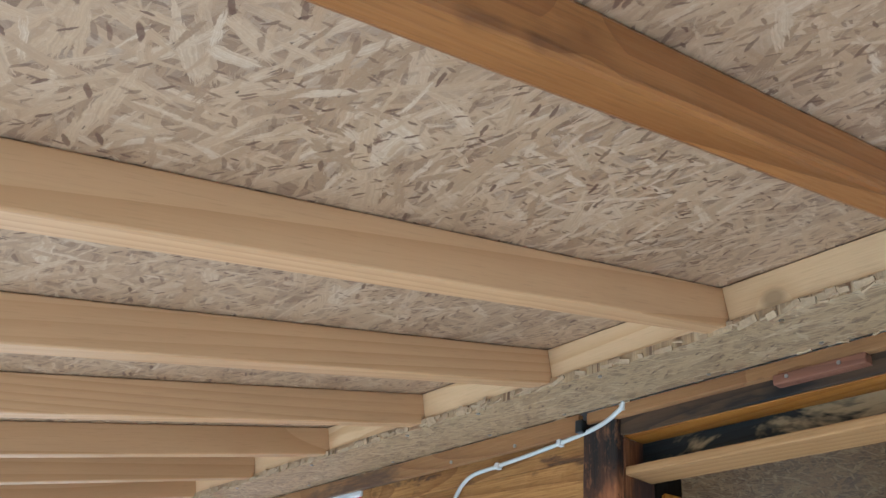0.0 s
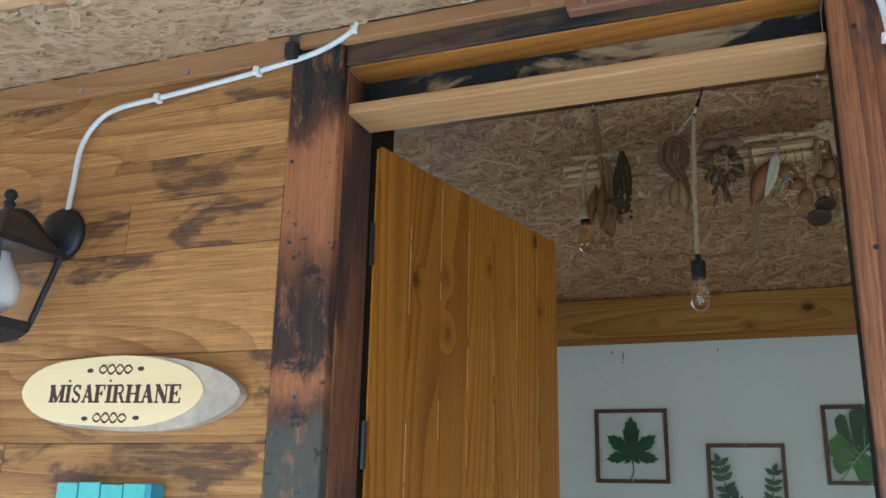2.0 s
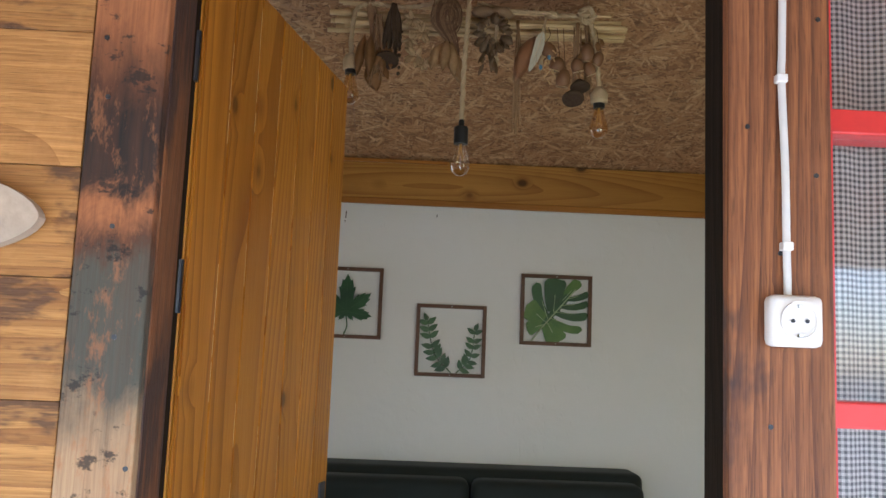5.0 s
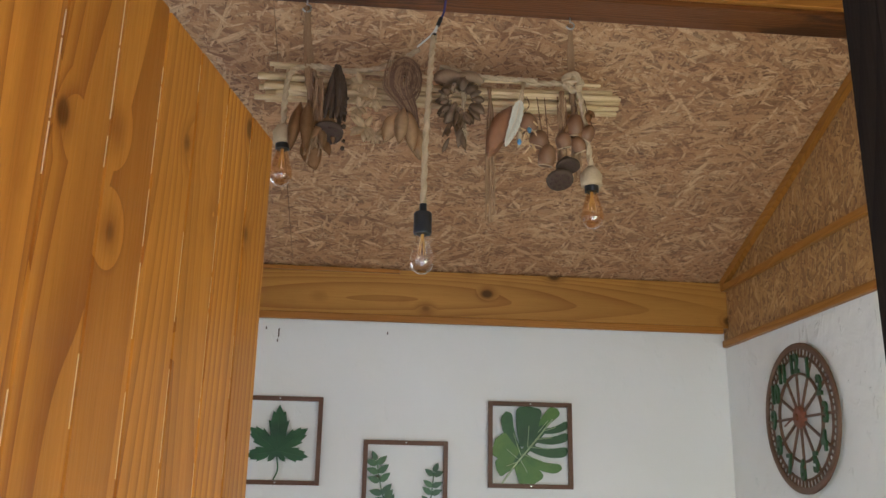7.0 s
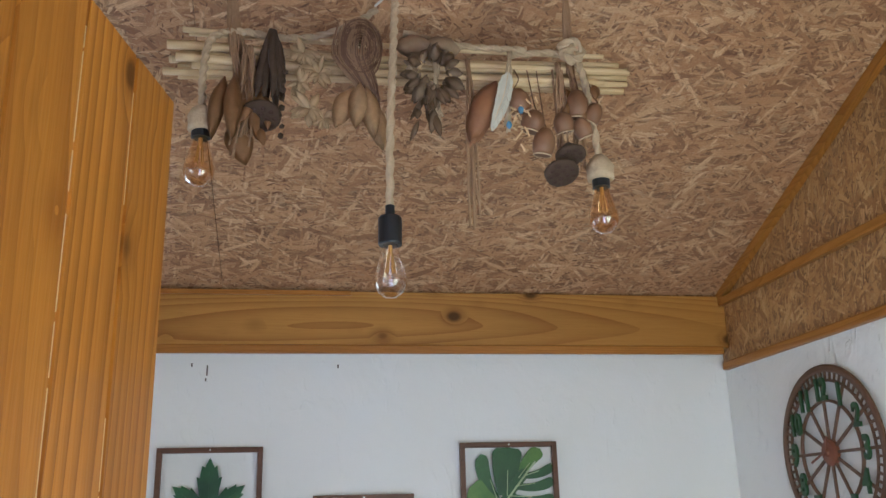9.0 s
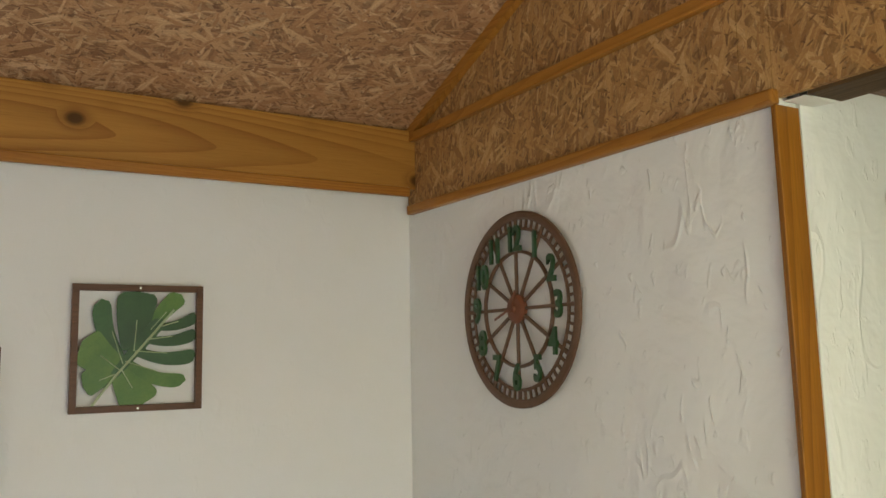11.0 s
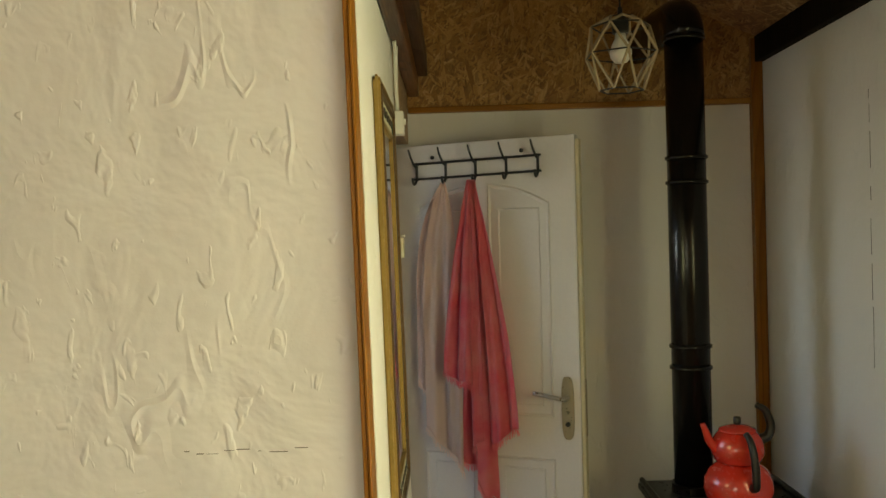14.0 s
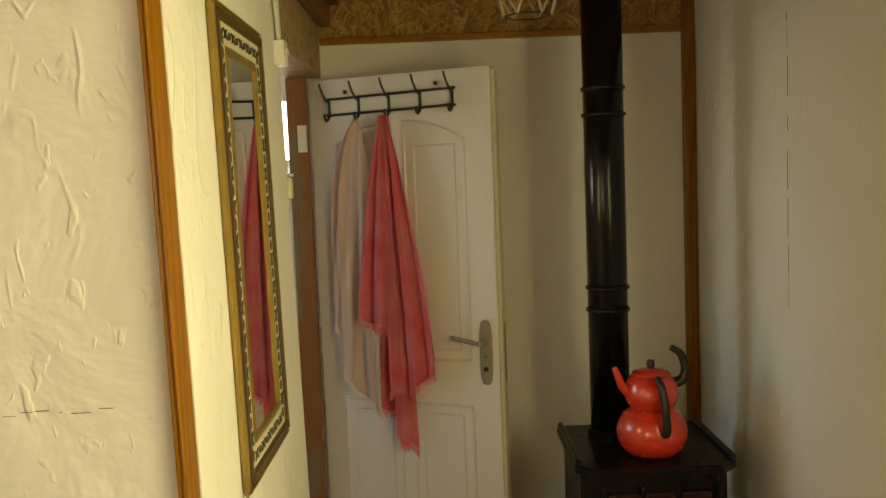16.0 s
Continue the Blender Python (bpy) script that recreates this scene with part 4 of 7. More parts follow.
add_window("window_2", 0.443, 1.3, 0.98, 2.16, (0.89,), (1.806, 1.40), M_GINGHAM, "black and white gingham curtain behind the window")
# scalloped dark hem of the lace
bm = bmesh.new()
for k in range(11):
    x = -2.32 + k * 0.076
    v = [bm.verts.new(p) for p in ((x, 0.872, 2.118), (x + 0.07, 0.872, 2.118), (x + 0.035, 0.871, 2.094), (x, 0.8735, 2.118), (x + 0.07, 0.8735, 2.118), (x + 0.035, 0.8725, 2.094))]
    for f in ((0, 2, 1), (3, 4, 5), (0, 1, 4, 3), (1, 2, 5, 4), (2, 0, 3, 5)):
        bm.faces.new([v[i] for i in f])
solid("curtain_trim", bm, cloth("brown_lace", (0.09, 0.07, 0.06)), "dark zigzag trim along the lace curtain", "curtain trim")

# wall lantern
lan = thing("wall_lantern", (-1.03, 0.75, 1.90), "black metal wall lantern with clear glass sides", "wall lamp")
bm = lathe(bmesh.new(), [(0.052, 0), (0.054, 0.006), (0.046, 0.016), (0.03, 0.022), (0.012, 0.03)], (-1.03, 0.749, 1.925), 28, Matrix.Rotation(radians(90), 4, "X"))
part("wall_plate", bm, M_BLACK, lan, smooth=True)
arm = curve_pts([(-1.03, 0.735, 1.90), (-1.03, 0.70, 1.905), (-1.03, 0.655, 1.935), (-1.03, 0.625, 1.925), (-1.03, 0.618, 1.90)], 18)
part("arm", tube(bmesh.new(), arm, 0.010, 10, radii=[0.016 - 0.007 * i / 18 for i in range(19)]), M_BLACK, lan, smooth=True)
cx, cy = -1.03, 0.618


def frustum(bm, r0, z0, r1, z1, seg=4, turn=45):
    m = Matrix.Translation((cx, cy, (z0 + z1) / 2)) @ Matrix.Rotation(radians(turn), 4, "Z")
    bmesh.ops.create_cone(bm, cap_ends=True, segments=seg, radius1=r0, radius2=r1, depth=z1 - z0, matrix=m)


bm = bmesh.new()
for r0, z0, r1, z1 in ((0.108, 1.858, 0.104, 1.868), (0.098, 1.868, 0.070, 1.892), (0.070, 1.892, 0.042, 1.918), (0.042, 1.918, 0.02, 1.932)):
    frustum(bm, r0, z0, r1, z1)
part("roof", bm, M_BLACK, lan)
bm = bmesh.new()
lathe(bm, [(0.012, 0), (0.008, 0.01), (0.012, 0.016), (0.006, 0.022), (0.012, 0.03), (0.009, 0.04), (0.002, 0.044)], (cx, cy, 1.931), 16)
part("finial", bm, M_BLACK, lan, smooth=True)
for sx in (-1, 1):
    for sy in (-1, 1):
        part("corner_bar", rod(bmesh.new(), (cx + sx * 0.066, cy + sy * 0.066, 1.858), (cx + sx * 0.043, cy + sy * 0.043, 1.738), 0.0055, seg=6), M_BLACK, lan)
for k in range(4):
    a = math.pi / 2 * k
    rot = Matrix.Rotation(a, 4, "Z")
    bm = bmesh.new()
    pts = [Vector(p) for p in ((-0.064, -0.065, 1.857), (0.064, -0.065, 1.857), (0.042, -0.043, 1.739), (-0.042, -0.043, 1.739))]
    f0 = [bm.verts.new(Matrix.Translation((cx, cy, 0)) @ rot @ p) for p in pts]
    f1 = [bm.verts.new(Matrix.Translation((cx, cy, 0)) @ rot @ (p + Vector((0, 0.002, 0)))) for p in pts]
    bm.faces.new(f0), bm.faces.new(f1[::-1])
    for i in range(4):
        bm.faces.new((f0[i], f1[i], f1[(i + 1) % 4], f0[(i + 1) % 4]))
    bmesh.ops.recalc_face_normals(bm, faces=bm.faces)
    gp = part("pane", bm, M_GLASS, lan)
    gp.visible_shadow = False
bm = bmesh.new()
frustum(bm, 0.045, 1.708, 0.06, 1.722)
frustum(bm, 0.06, 1.722, 0.066, 1.739)
frustum(bm, 0.02, 1.70, 0.045, 1.708)
part("base", bm, M_BLACK, lan)
bm = lathe(bmesh.new(), [(0.004, -0.048), (0.020, -0.045), (0.034, -0.033), (0.040, -0.014), (0.038, 0.004), (0.029, 0.024), (0.020, 0.042), (0.017, 0.06)], (cx, cy, 1.80), 20)
part("bulb", bm, M_WHITE_PLASTIC, lan, "unlit opal white bulb", smooth=True)

# cables and their clips
M_CABLE = plain("cable_white", (0.66, 0.66, 0.61), 0.45, vary=0.1)
c1 = [(-1.02, 0.74, 1.955), (-1.016, 0.742, 2.02), (-1.005, 0.742, 2.11), (-0.95, 0.742, 2.165), (-0.837, 0.742, 2.178), (-0.73, 0.742, 2.187), (-0.62, 0.742, 2.198), (-0.50, 0.738, 2.213), (-0.435, 0.735, 2.237), (-0.42, 0.735, 2.256)]
cab = thing("cable", (-0.9, 0.742, 1.955), "white electric cable clipped along the planks", "cable")
part("sheath", tube(bmesh.new(), curve_pts(c1, 60), 0.0052, 8), M_CABLE, cab, smooth=True)
for x, z in ((-0.837, 2.178), (-0.62, 2.198), (-0.426, 2.245)):
    part("clip", one(x - 0.006, x + 0.006, 0.732, 0.749, z - 0.009, z + 0.007, bevel=0.002), M_WHITE_PLASTIC, cab)
c2 = [(0.358, 0.73, 2.262), (0.356, 0.736, 2.225), (0.362, 0.738, 2.20), (0.39, 0.739, 2.14), (0.396, 0.739, 2.05), (0.394, 0.739, 1.90), (0.393, 0.739, 1.855), (0.397, 0.739, 1.73), (0.398, 0.739, 1.622), (0.399, 0.739, 1.553)]
cab2 = thing("cable", (0.39, 0.739, 1.535), "white electric cable running down the post to the socket", "cable")
part("sheath", tube(bmesh.new(), curve_pts(c2, 60), 0.0056, 8), M_CABLE, cab2, smooth=True)
part("second_strand", tube(bmesh.new(), curve_pts([(0.372, 0.73, 2.262), (0.374, 0.735, 2.225), (0.366, 0.733, 2.20), (0.358, 0.734, 2.195)], 12), 0.0056, 8), M_CABLE, cab2, smooth=True)
for x, z in ((0.3935, 1.855), (0.399, 1.622), (0.394, 2.08)):
    part("clip", one(x - 0.009, x + 0.006, 0.731, 0.746, z - 0.006, z + 0.006, bevel=0.002), M_WHITE_PLASTIC, cab2)
sock = thing("wall_socket", (0.41, 0.746, 1.468), "white surface-mounted wall socket on the post", "socket")
part("housing", boxes((0.366, 0.438, 0.715, 0.7455, 1.487, 1.555), bevel=0.009), M_WHITE_PLASTIC, sock, smooth=True)
bm = lathe(bmesh.new(), [(0.026, 0), (0.026, 0.004), (0.022, 0.004), (0.020, -0.006), (0.001, -0.006)], (0.404, 0.7145, 1.521), 28, Matrix.Rotation(radians(90), 4, "X"))
part("socket_ring", bm, M_WHITE_PLASTIC, sock)
for dx in (-0.0095, 0.0095):
    part("socket_hole", rod(bmesh.new(), (0.404 + dx, 0.7118, 1.521), (0.404 + dx, 0.722, 1.521), 0.0027, seg=10), M_BLACK, sock)
for dz in (-0.019, 0.019):
    part("earth_contact", one(0.401, 0.407, 0.7095, 0.7165, 1.519 + dz, 1.523 + dz), M_STEEL, sock)

# name sign: a slice of a log
sg = thing("name_sign", (-0.835, 0.75, 1.545), "oval wooden log-slice sign with burnt lettering", "sign")
M_LOG = wood("log_face", (0.80, 0.62, 0.32), (0.72, 0.52, 0.24), "x", 0.5, 6, 0.0, fine=0.15, bump=0.08)
M_BARK = plain("weathered_bark", (0.52, 0.42, 0.30), 0.9, grain=40, vary=0.6, bump=0.8, second=(0.22, 0.18, 0.14))
M_BURNT = plain("burnt_lines", (0.055, 0.025, 0.015), 0.8)
M_SIGN = Matrix.Translation((-0.822, 0, 1.621)) @ Matrix.Rotation(radians(1.2), 4, "Y")


def lens(a, h, p, n=44, shift=0.0):
    return [(a * math.cos(t) + shift, h * math.copysign(abs(math.sin(t)) ** p, math.sin(t)) * (1 + 0.02 * math.sin(5 * t + 1)) + 0.004 * math.sin(3 * t)) for t in (2 * math.pi * k / n for k in range(n))]


bm = plate(bmesh.new(), lens(0.229, 0.067, 1.3), 0.022, Matrix.Translation((0, 0.727, 0)) @ M_SIGN)
bmesh.ops.recalc_face_normals(bm, faces=bm.faces)
part("bark_body", bm, M_BARK, sg, "grey weathered bark edge")
bm = plate(bmesh.new(), lens(0.193, 0.064, 1.15, shift=-0.034), 0.004, Matrix.Translation((0, 0.7245, 0.004)) @ M_SIGN)
bmesh.ops.recalc_face_normals(bm, faces=bm.faces)
part("cut_face", bm, M_LOG, sg, "cream planed wood face")


def slab_letters(word, cap, width, m):
    """Heavy slab-serif capitals drawn stroke by stroke: thick stems, thin bars, serifs."""
    T, t = 0.27, 0.10
    stem = lambda x, z0=0.0, z1=1.0, serif=0.10: [((x, z0), (x, z1), T)] + [((x - T / 2 - serif, z), (x + T / 2 + serif, z), t) for z in (z0 + t / 2, z1 - t / 2)]
    arc = lambda cx, cz, rx, rz, a0, a1, w, n=9: [((cx + rx * math.cos(radians(a0 + (a1 - a0) * k / n)), cz + rz * math.sin(radians(a0 + (a1 - a0) * k / n))), (cx + rx * math.cos(radians(a0 + (a1 - a0) * (k + 1.15) / n)), cz + rz * math.sin(radians(a0 + (a1 - a0) * (k + 1.15) / n))), w) for k in range(n)]
    forms = {
        "M": (1.22, stem(0.19, serif=0.08) + stem(1.02, serif=0.08) + [((0.2, 0.97), (0.6, 0.03), T * 0.85), ((0.6, 0.03), (1.0, 0.97), t)]),
        "İ": (0.55, stem(0.27) + [((0.20, 1.22), (0.34, 1.22), 0.15)]),
        "S": (0.76, arc(0.38, 0.74, 0.24, 0.22, 20, 250, 0.13) + arc(0.38, 0.27, 0.26, 0.23, 70, -160, 0.15) + [((0.26, 0.60), (0.50, 0.42), 0.2), ((0.62, 0.98), (0.62, 0.72), t), ((0.13, 0.02), (0.13, 0.28), t)]),
        "A": (1.02, [((0.20, 0.03), (0.52, 0.98), t), ((0.48, 1.0), (0.80, 0.03), T), ((0.30, 0.33), (0.70, 0.33), t), ((0.05, t / 2), (0.36, t / 2), t), ((0.62, t / 2), (0.99, t / 2), t)]),
        "F": (0.85, stem(0.22) + [((0.22, 0.96), (0.76, 0.96), t), ((0.74, 1.0), (0.74, 0.70), t), ((0.3, 0.52), (0.56, 0.52), t), ((0.56, 0.66), (0.56, 0.38), t)]),
        "R": (1.0, stem(0.22) + arc(0.50, 0.74, 0.25, 0.225, 90, -90, 0.14) + [((0.3, 0.96), (0.52, 0.96), t), ((0.3, 0.51), (0.54, 0.51), t), ((0.56, 0.5), (0.80, 0.06), 0.18), ((0.72, t / 2), (0.96, t / 2), t)]),
        "H": (1.08, stem(0.22) + stem(0.86) + [((0.3, 0.5), (0.8, 0.5), t)]),
        "N": (1.06, [((0.2, 0.0), (0.2, 1.0), t), ((0.86, 0.0), (0.86, 1.0), t), ((0.2, 0.98), (0.86, 0.03), T), ((0.05, 0.96), (0.3, 0.96), t), ((0.06, t / 2), (0.36, t / 2), t), ((0.70, 0.96), (1.0, 0.96), t)]),
        "E": (0.92, stem(0.22) + [((0.22, 0.96), (0.78, 0.96), t), ((0.78, 1.0), (0.78, 0.72), t), ((0.3, 0.52), (0.58, 0.52), t), ((0.58, 0.66), (0.58, 0.38), t), ((0.22, t / 2), (0.82, t / 2), t), ((0.81, 0.0), (0.81, 0.30), t)]),
    }
    bm = bmesh.new()
    total = sum(forms[c][0] for c in word)
    kx = width / total
    x0, lift = -width / 2, 0
    for c in word:
        adv, strokes = forms[c]
        for (ax, az), (bx, bz), w in strokes:
            a, b = Vector((x0 + ax * kx, 0, (az - 0.5) * cap)), Vector((x0 + bx * kx, 0, (bz - 0.5) * cap))
            d = (b - a).normalized()
            n = Vector((-d.z, 0, d.x)) * w * kx / 2
            lift = (lift + 1) % 7
            plate(bm, [((a + n).x, (a + n).z), ((b + n).x, (b + n).z), ((b - n).x, (b - n).z), ((a - n).x, (a - n).z)], 0.0012 + 0.00003 * lift, m @ Matrix.Translation((0, -0.00003 * lift, 0)))
        x0 += adv * kx
    bmesh.ops.recalc_face_normals(bm, faces=bm.faces)
    return bm


text = slab_letters("MİSAFİRHANE", 0.031, 0.280, Matrix.Translation((-0.022, 0.7240, 0.0)) @ M_SIGN)
part("lettering", text, M_BURNT, sg, "burnt dark brown lettering")
for s in (1, -1):
    bm = bmesh.new()
    # a braid of two curling lines between two drops
    for q in (-1, 1):
        us = [-1 + 2 * i / 40 for i in range(41)]
        line = [M_SIGN @ Vector((-0.024 + 0.036 * u, 0.7238, s * 0.041 + q * 0.0085 * math.sin(2 * math.pi * u) * (1 - 0.3 * abs(u)))) for u in us]
        tube(bm, line, 0.001, 5, radii=[0.0006 + 0.0012 * abs(math.sin(2 * math.pi * u)) for u in us])
    for dx in (-0.054, 0.054):
        out = [(0.0068 * math.cos(t), 0.0038 * math.sin(t)) for t in (2 * math.pi * i / 14 for i in range(14))]
        plate(bm, out, 0.001, Matrix.Translation((-0.024 + dx, 0.7240, s * 0.041)) @ M_SIGN)
    bmesh.ops.recalc_face_normals(bm, faces=bm.faces)
    part("ornament", bm, M_BURNT, sg)


def wall_planter(x0, x1, ztop, front, side, label):
    """A slatted backboard with a small slanted box in front of it."""
    p = thing("wall_planter", ((x0 + x1) / 2, 0.75, ztop - 0.42), label, "planter", "wall planters")
    n = 4
    w = (x1 - x0 - 0.012) / n
    for k in range(n):
        part("slat", one(x0 + k * w + 0.0012, x0 + (k + 1) * w - 0.0012, 0.718, 0.738, ztop - 0.40, ztop + 0.002 * math.sin(k * 2.1), bevel=0.0015), front, p)
    part("side_strip", one(x1 - 0.0115, x1, 0.716, 0.749, ztop - 0.40, ztop, bevel=0.0015), side, p, "darker blue painted edge" if side is M_BLUE else "")
    for xa, xb in ((x0 - 0.02, x0 - 0.008), (x1 + 0.018, x1 + 0.03)):
        bm = bmesh.new()
        v = [bm.verts.new(q) for q in ((xa, 0.62, ztop - 0.28), (xb, 0.62, ztop - 0.28), (xb, 0.749, ztop - 0.19), (xa, 0.749, ztop - 0.19), (xa, 0.62, ztop - 0.41), (xb, 0.62, ztop - 0.41), (xb, 0.749, ztop - 0.41), (xa, 0.749, ztop - 0.41))]
        for f in ((0, 1, 2, 3), (7, 6, 5, 4), (0, 4, 5, 1), (1, 5, 6, 2), (2, 6, 7, 3), (3, 7, 4, 0)):
            bm.faces.new([v[i] for i in f])
        bmesh.ops.recalc_face_normals(bm, faces=bm.faces)
        part("box_side", bm, side, p)
    part("box_front", one(x0 - 0.008, x1 + 0.018, 0.621, 0.633, ztop - 0.41, ztop - 0.285, bevel=0.002), front, p)
    part("box_floor", one(x0 - 0.008, x1 + 0.018, 0.634, 0.7175, ztop - 0.41, ztop - 0.402), front, p)
    return p


M_TURQ = plain("turquoise_paint", (0.11, 0.42, 0.35), 0.5, vary=0.3, second=(0.20, 0.46, 0.38))
M_BLUE = plain("blue_paint", (0.06, 0.25, 0.31), 0.5, vary=0.2)
M_PINKP = plain("crimson_paint", (0.45, 0.06, 0.13), 0.5, vary=0.25)
wall_planter(-0.935, -0.738, 1.474, M_TURQ, M_BLUE, "turquoise slatted wooden wall planter on the planks")
wall_planter(-1.335, -1.155, 1.602, M_PINKP, M_PINKP, "crimson slatted wooden wall planter on the planks")

M_DRY_DARK = plain("dry_dark", (0.070, 0.040, 0.022), 0.85, grain=60, vary=0.5, bump=0.5)

M_GROOVE = plain("bare_groove_wood", (0.74, 0.50, 0.22), 0.6, vary=0.4)

# ---------- entrance door, standing open ----------
HX, HY = -0.441, 0.897
DU = Vector((0.155, 0.727, 0)).normalized()
DN = Vector((DU.y, -DU.x, 0))
DOOR_M = Matrix(((DU.x, DN.x, 0, HX), (DU.y, DN.y, 0, HY), (0, 0, 1, 0), (0, 0, 0, 1)))
DW = 0.748
door = tagged(new("door_1"), "open plank door of orange-stained pine", "", "", "structure")
door.location = (HX, HY, 0.02)
nb = 7
bw = DW / nb
part("core", one(0.0015, DW - 0.0015, -0.042, -0.008, 0.022, 2.088, bevel=0.002, m=DOOR_M), M_DOOR_EDGE, door, "pale orange door edge")
for k in range(nb):
    bm = bmesh.new()
    box(bm, k * bw + 0.0006, (k + 1) * bw - 0.0006, -0.0078, 0.0, 0.02, 2.09 - 0.001 * (k % 2), m=DOOR_M)
    es = [e for e in bm.edges if abs(e.verts[0].co.z - e.verts[1].co.z) > 1]
    bmesh.ops.bevel(bm, geom=es, offset=0.0032, segments=2, affect="EDGES")
    part("board", bm, M_DOOR, door)
gr = random.Random(3)
for k in range(1, nb):
    z = 0.05
    while z < 2.06:
        ln = gr.uniform(0.01, 0.12)
        part("groove_line", one(k * bw - 0.0007, k * bw + 0.0007, -0.0065, -0.0012, z, min(2.07, z + ln), m=DOOR_M), M_GROOVE, door)
        z += ln + gr.choice((0.004, 0.008, 0.02, 0.06, 0.2))
plate_bm = one(DW - 0.062, DW - 0.022, 0.0005, 0.005, 0.94, 1.17, bevel=0.002, m=DOOR_M)
hp = part("handle_plate", plate_bm, M_BLACK, door)
hm = [DOOR_M @ Vector(p) for p in ((DW - 0.042, 0.004, 1.08), (DW - 0.042, 0.045, 1.08), (DW - 0.055, 0.05, 1.08), (DW - 0.15, 0.05, 1.078))]
part("lever", tube(bmesh.new(), curve_pts(hm, 16), 0.008, 8), M_GUNMETAL, hp, smooth=True)
part("lock_edge", one(DW - 0.001, DW + 0.002, -0.032, -0.012, 0.98, 1.15, m=DOOR_M), M_STEEL, door)
for z in (0.35, 1.05, 1.545, 1.9):
    part("hinge", rod(bmesh.new(), DOOR_M @ Vector((-0.006, -0.01, z - 0.04)), DOOR_M @ Vector((-0.006, -0.01, z + 0.04)), 0.006, seg=10), M_BLACK, door)

# ---------- pictures on the back wall ----------
M_PFRAME = wood("frame_brown", (0.16, 0.075, 0.04), (0.10, 0.045, 0.025), "x", 0.45, 20, 0.0)


def leaf_green(name, a, b):
    g = Nodes(name)
    co = g.coords()
    f = g.noise(co, 7, 3)
    v = g.grey(g.noise(co, 120, 3), 0.4, 0.7)
    col = g.ramp(f, [(0.3, a), (0.62, b)])
    col = g.mix(g.math("MULTIPLY", v, 0.2), col, tuple(c * 0.5 for c in a))
    own = g.n("ShaderNodeObjectInfo").outputs["Random"]
    col = g.mix(g.math("MULTIPLY", own, 0.5), col, tuple(c * 0.6 for c in a))
    return g.set(color=col, rough=0.45, normal=g.bump(f, 0.2, 0.004), spec=0.4)


M_LEAF1 = leaf_green("maple_green", (0.010, 0.050, 0.020), (0.045, 0.17, 0.040))
M_LEAF2 = leaf_green("fern_green", (0.014, 0.060, 0.026), (0.075, 0.16, 0.060))
M_LEAF3 = leaf_green("monstera_green", (0.045, 0.13, 0.020), (0.13, 0.24, 0.04))
M_LEAF3_DEEP = leaf_green("monstera_deep_green", (0.010, 0.050, 0.014), (0.035, 0.115, 0.028))
M_VEIN = plain("leaf_vein", (0.42, 0.50, 0.30), 0.5)


def picture(x0, x1, z0, z1, label, tilt=0.0):
    p = thing("wall_picture", ((x0 + x1) / 2, 3.666, z0), label, "picture", "leaf pictures")
    f, ya, yb = 0.017, 3.638, 3.655
    part("frame", boxes((x0, x0 + f, ya, yb, z0, z1), (x1 - f, x1, ya, yb, z0, z1), (x0 + f, x1 - f, ya, yb, z1 - f, z1), (x0 + f, x1 - f, ya, yb, z0, z0 + f), bevel=0.001), M_PFRAME, p)
    for z in (z0 + f / 2, z1 - f / 2):
        part("pin", rod(bmesh.new(), ((x0 + x1) / 2, ya - 0.003, z), ((x0 + x1) / 2, 3.668, z), 0.003, seg=8), M_STEEL, p)
    return p


def leaf_outline(length, width, n=12, tip=1.4):
    right = []
    for i in range(n + 1):
        t = i / n
        w = width * math.sin(math.pi * t ** (1 / tip)) ** 0.9 if 0 < t < 1 else 0
        right.append((w, t * length))
    left = [(-x, z) for x, z in right[1:-1]][::-1]
    return right + left


def flat_leaf(bm, at, angle, length, width, y=3.644, depth=0.003, tip=1.4):
    m = Matrix.Translation((at[0], y, at[1])) @ Matrix.Rotation(radians(angle), 4, "Y")
    plate(bm, leaf_outline(length, width, 10, tip), depth, m)


# fern sprigs
p2 = picture(-0.097, 0.230, 1.368, 1.702, "brown frame with two green fern sprigs, on the white wall")
for base, top, n in (((0.072, 1.386), (-0.045, 1.625), 8), ((0.095, 1.386), (0.178, 1.585), 7)):
    b, t = Vector((base[0], 3.646, base[1])), Vector((top[0], 3.646, top[1]))
    side = 1 if top[0] > base[0] else -1
    mid = (b + t) / 2 + Vector((side * 0.022, 0, -0.03))
    stem = curve_pts([b, mid, t], 20)
    part("stem", tube(bmesh.new(), stem, 0.0026, 6), M_LEAF2, p2)
    for k in range(n):
        u = 0.18 + 0.8 * k / (n - 1)
        i = int(u * 20)
        q = stem[i]
        d = (stem[min(i + 1, 20)] - stem[max(i - 1, 0)])
        ang = math.degrees(math.atan2(d.x, d.z))
        ln = (0.056 if side < 0 else 0.048) * (1 - 0.1 * u)
        for s in (-1, 1):
            bm = bmesh.new()
            flat_leaf(bm, (q.x, q.z), ang + s * 60, ln, ln * 0.25, 3.6405 + 0.0007 * k + 0.0003 * (s > 0), 0.0016)
            bmesh.ops.recalc_face_normals(bm, faces=bm.faces)
            part("leaflet", bm, M_LEAF2, p2)
    bm = bmesh.new()
    flat_leaf(bm, (stem[-1].x, stem[-1].z), math.degrees(math.atan2((t - b).x, (t - b).z)), 0.04, 0.011)
    bmesh.ops.recalc_face_normals(bm, faces=bm.faces)
    part("leaflet", bm, M_LEAF2, p2)

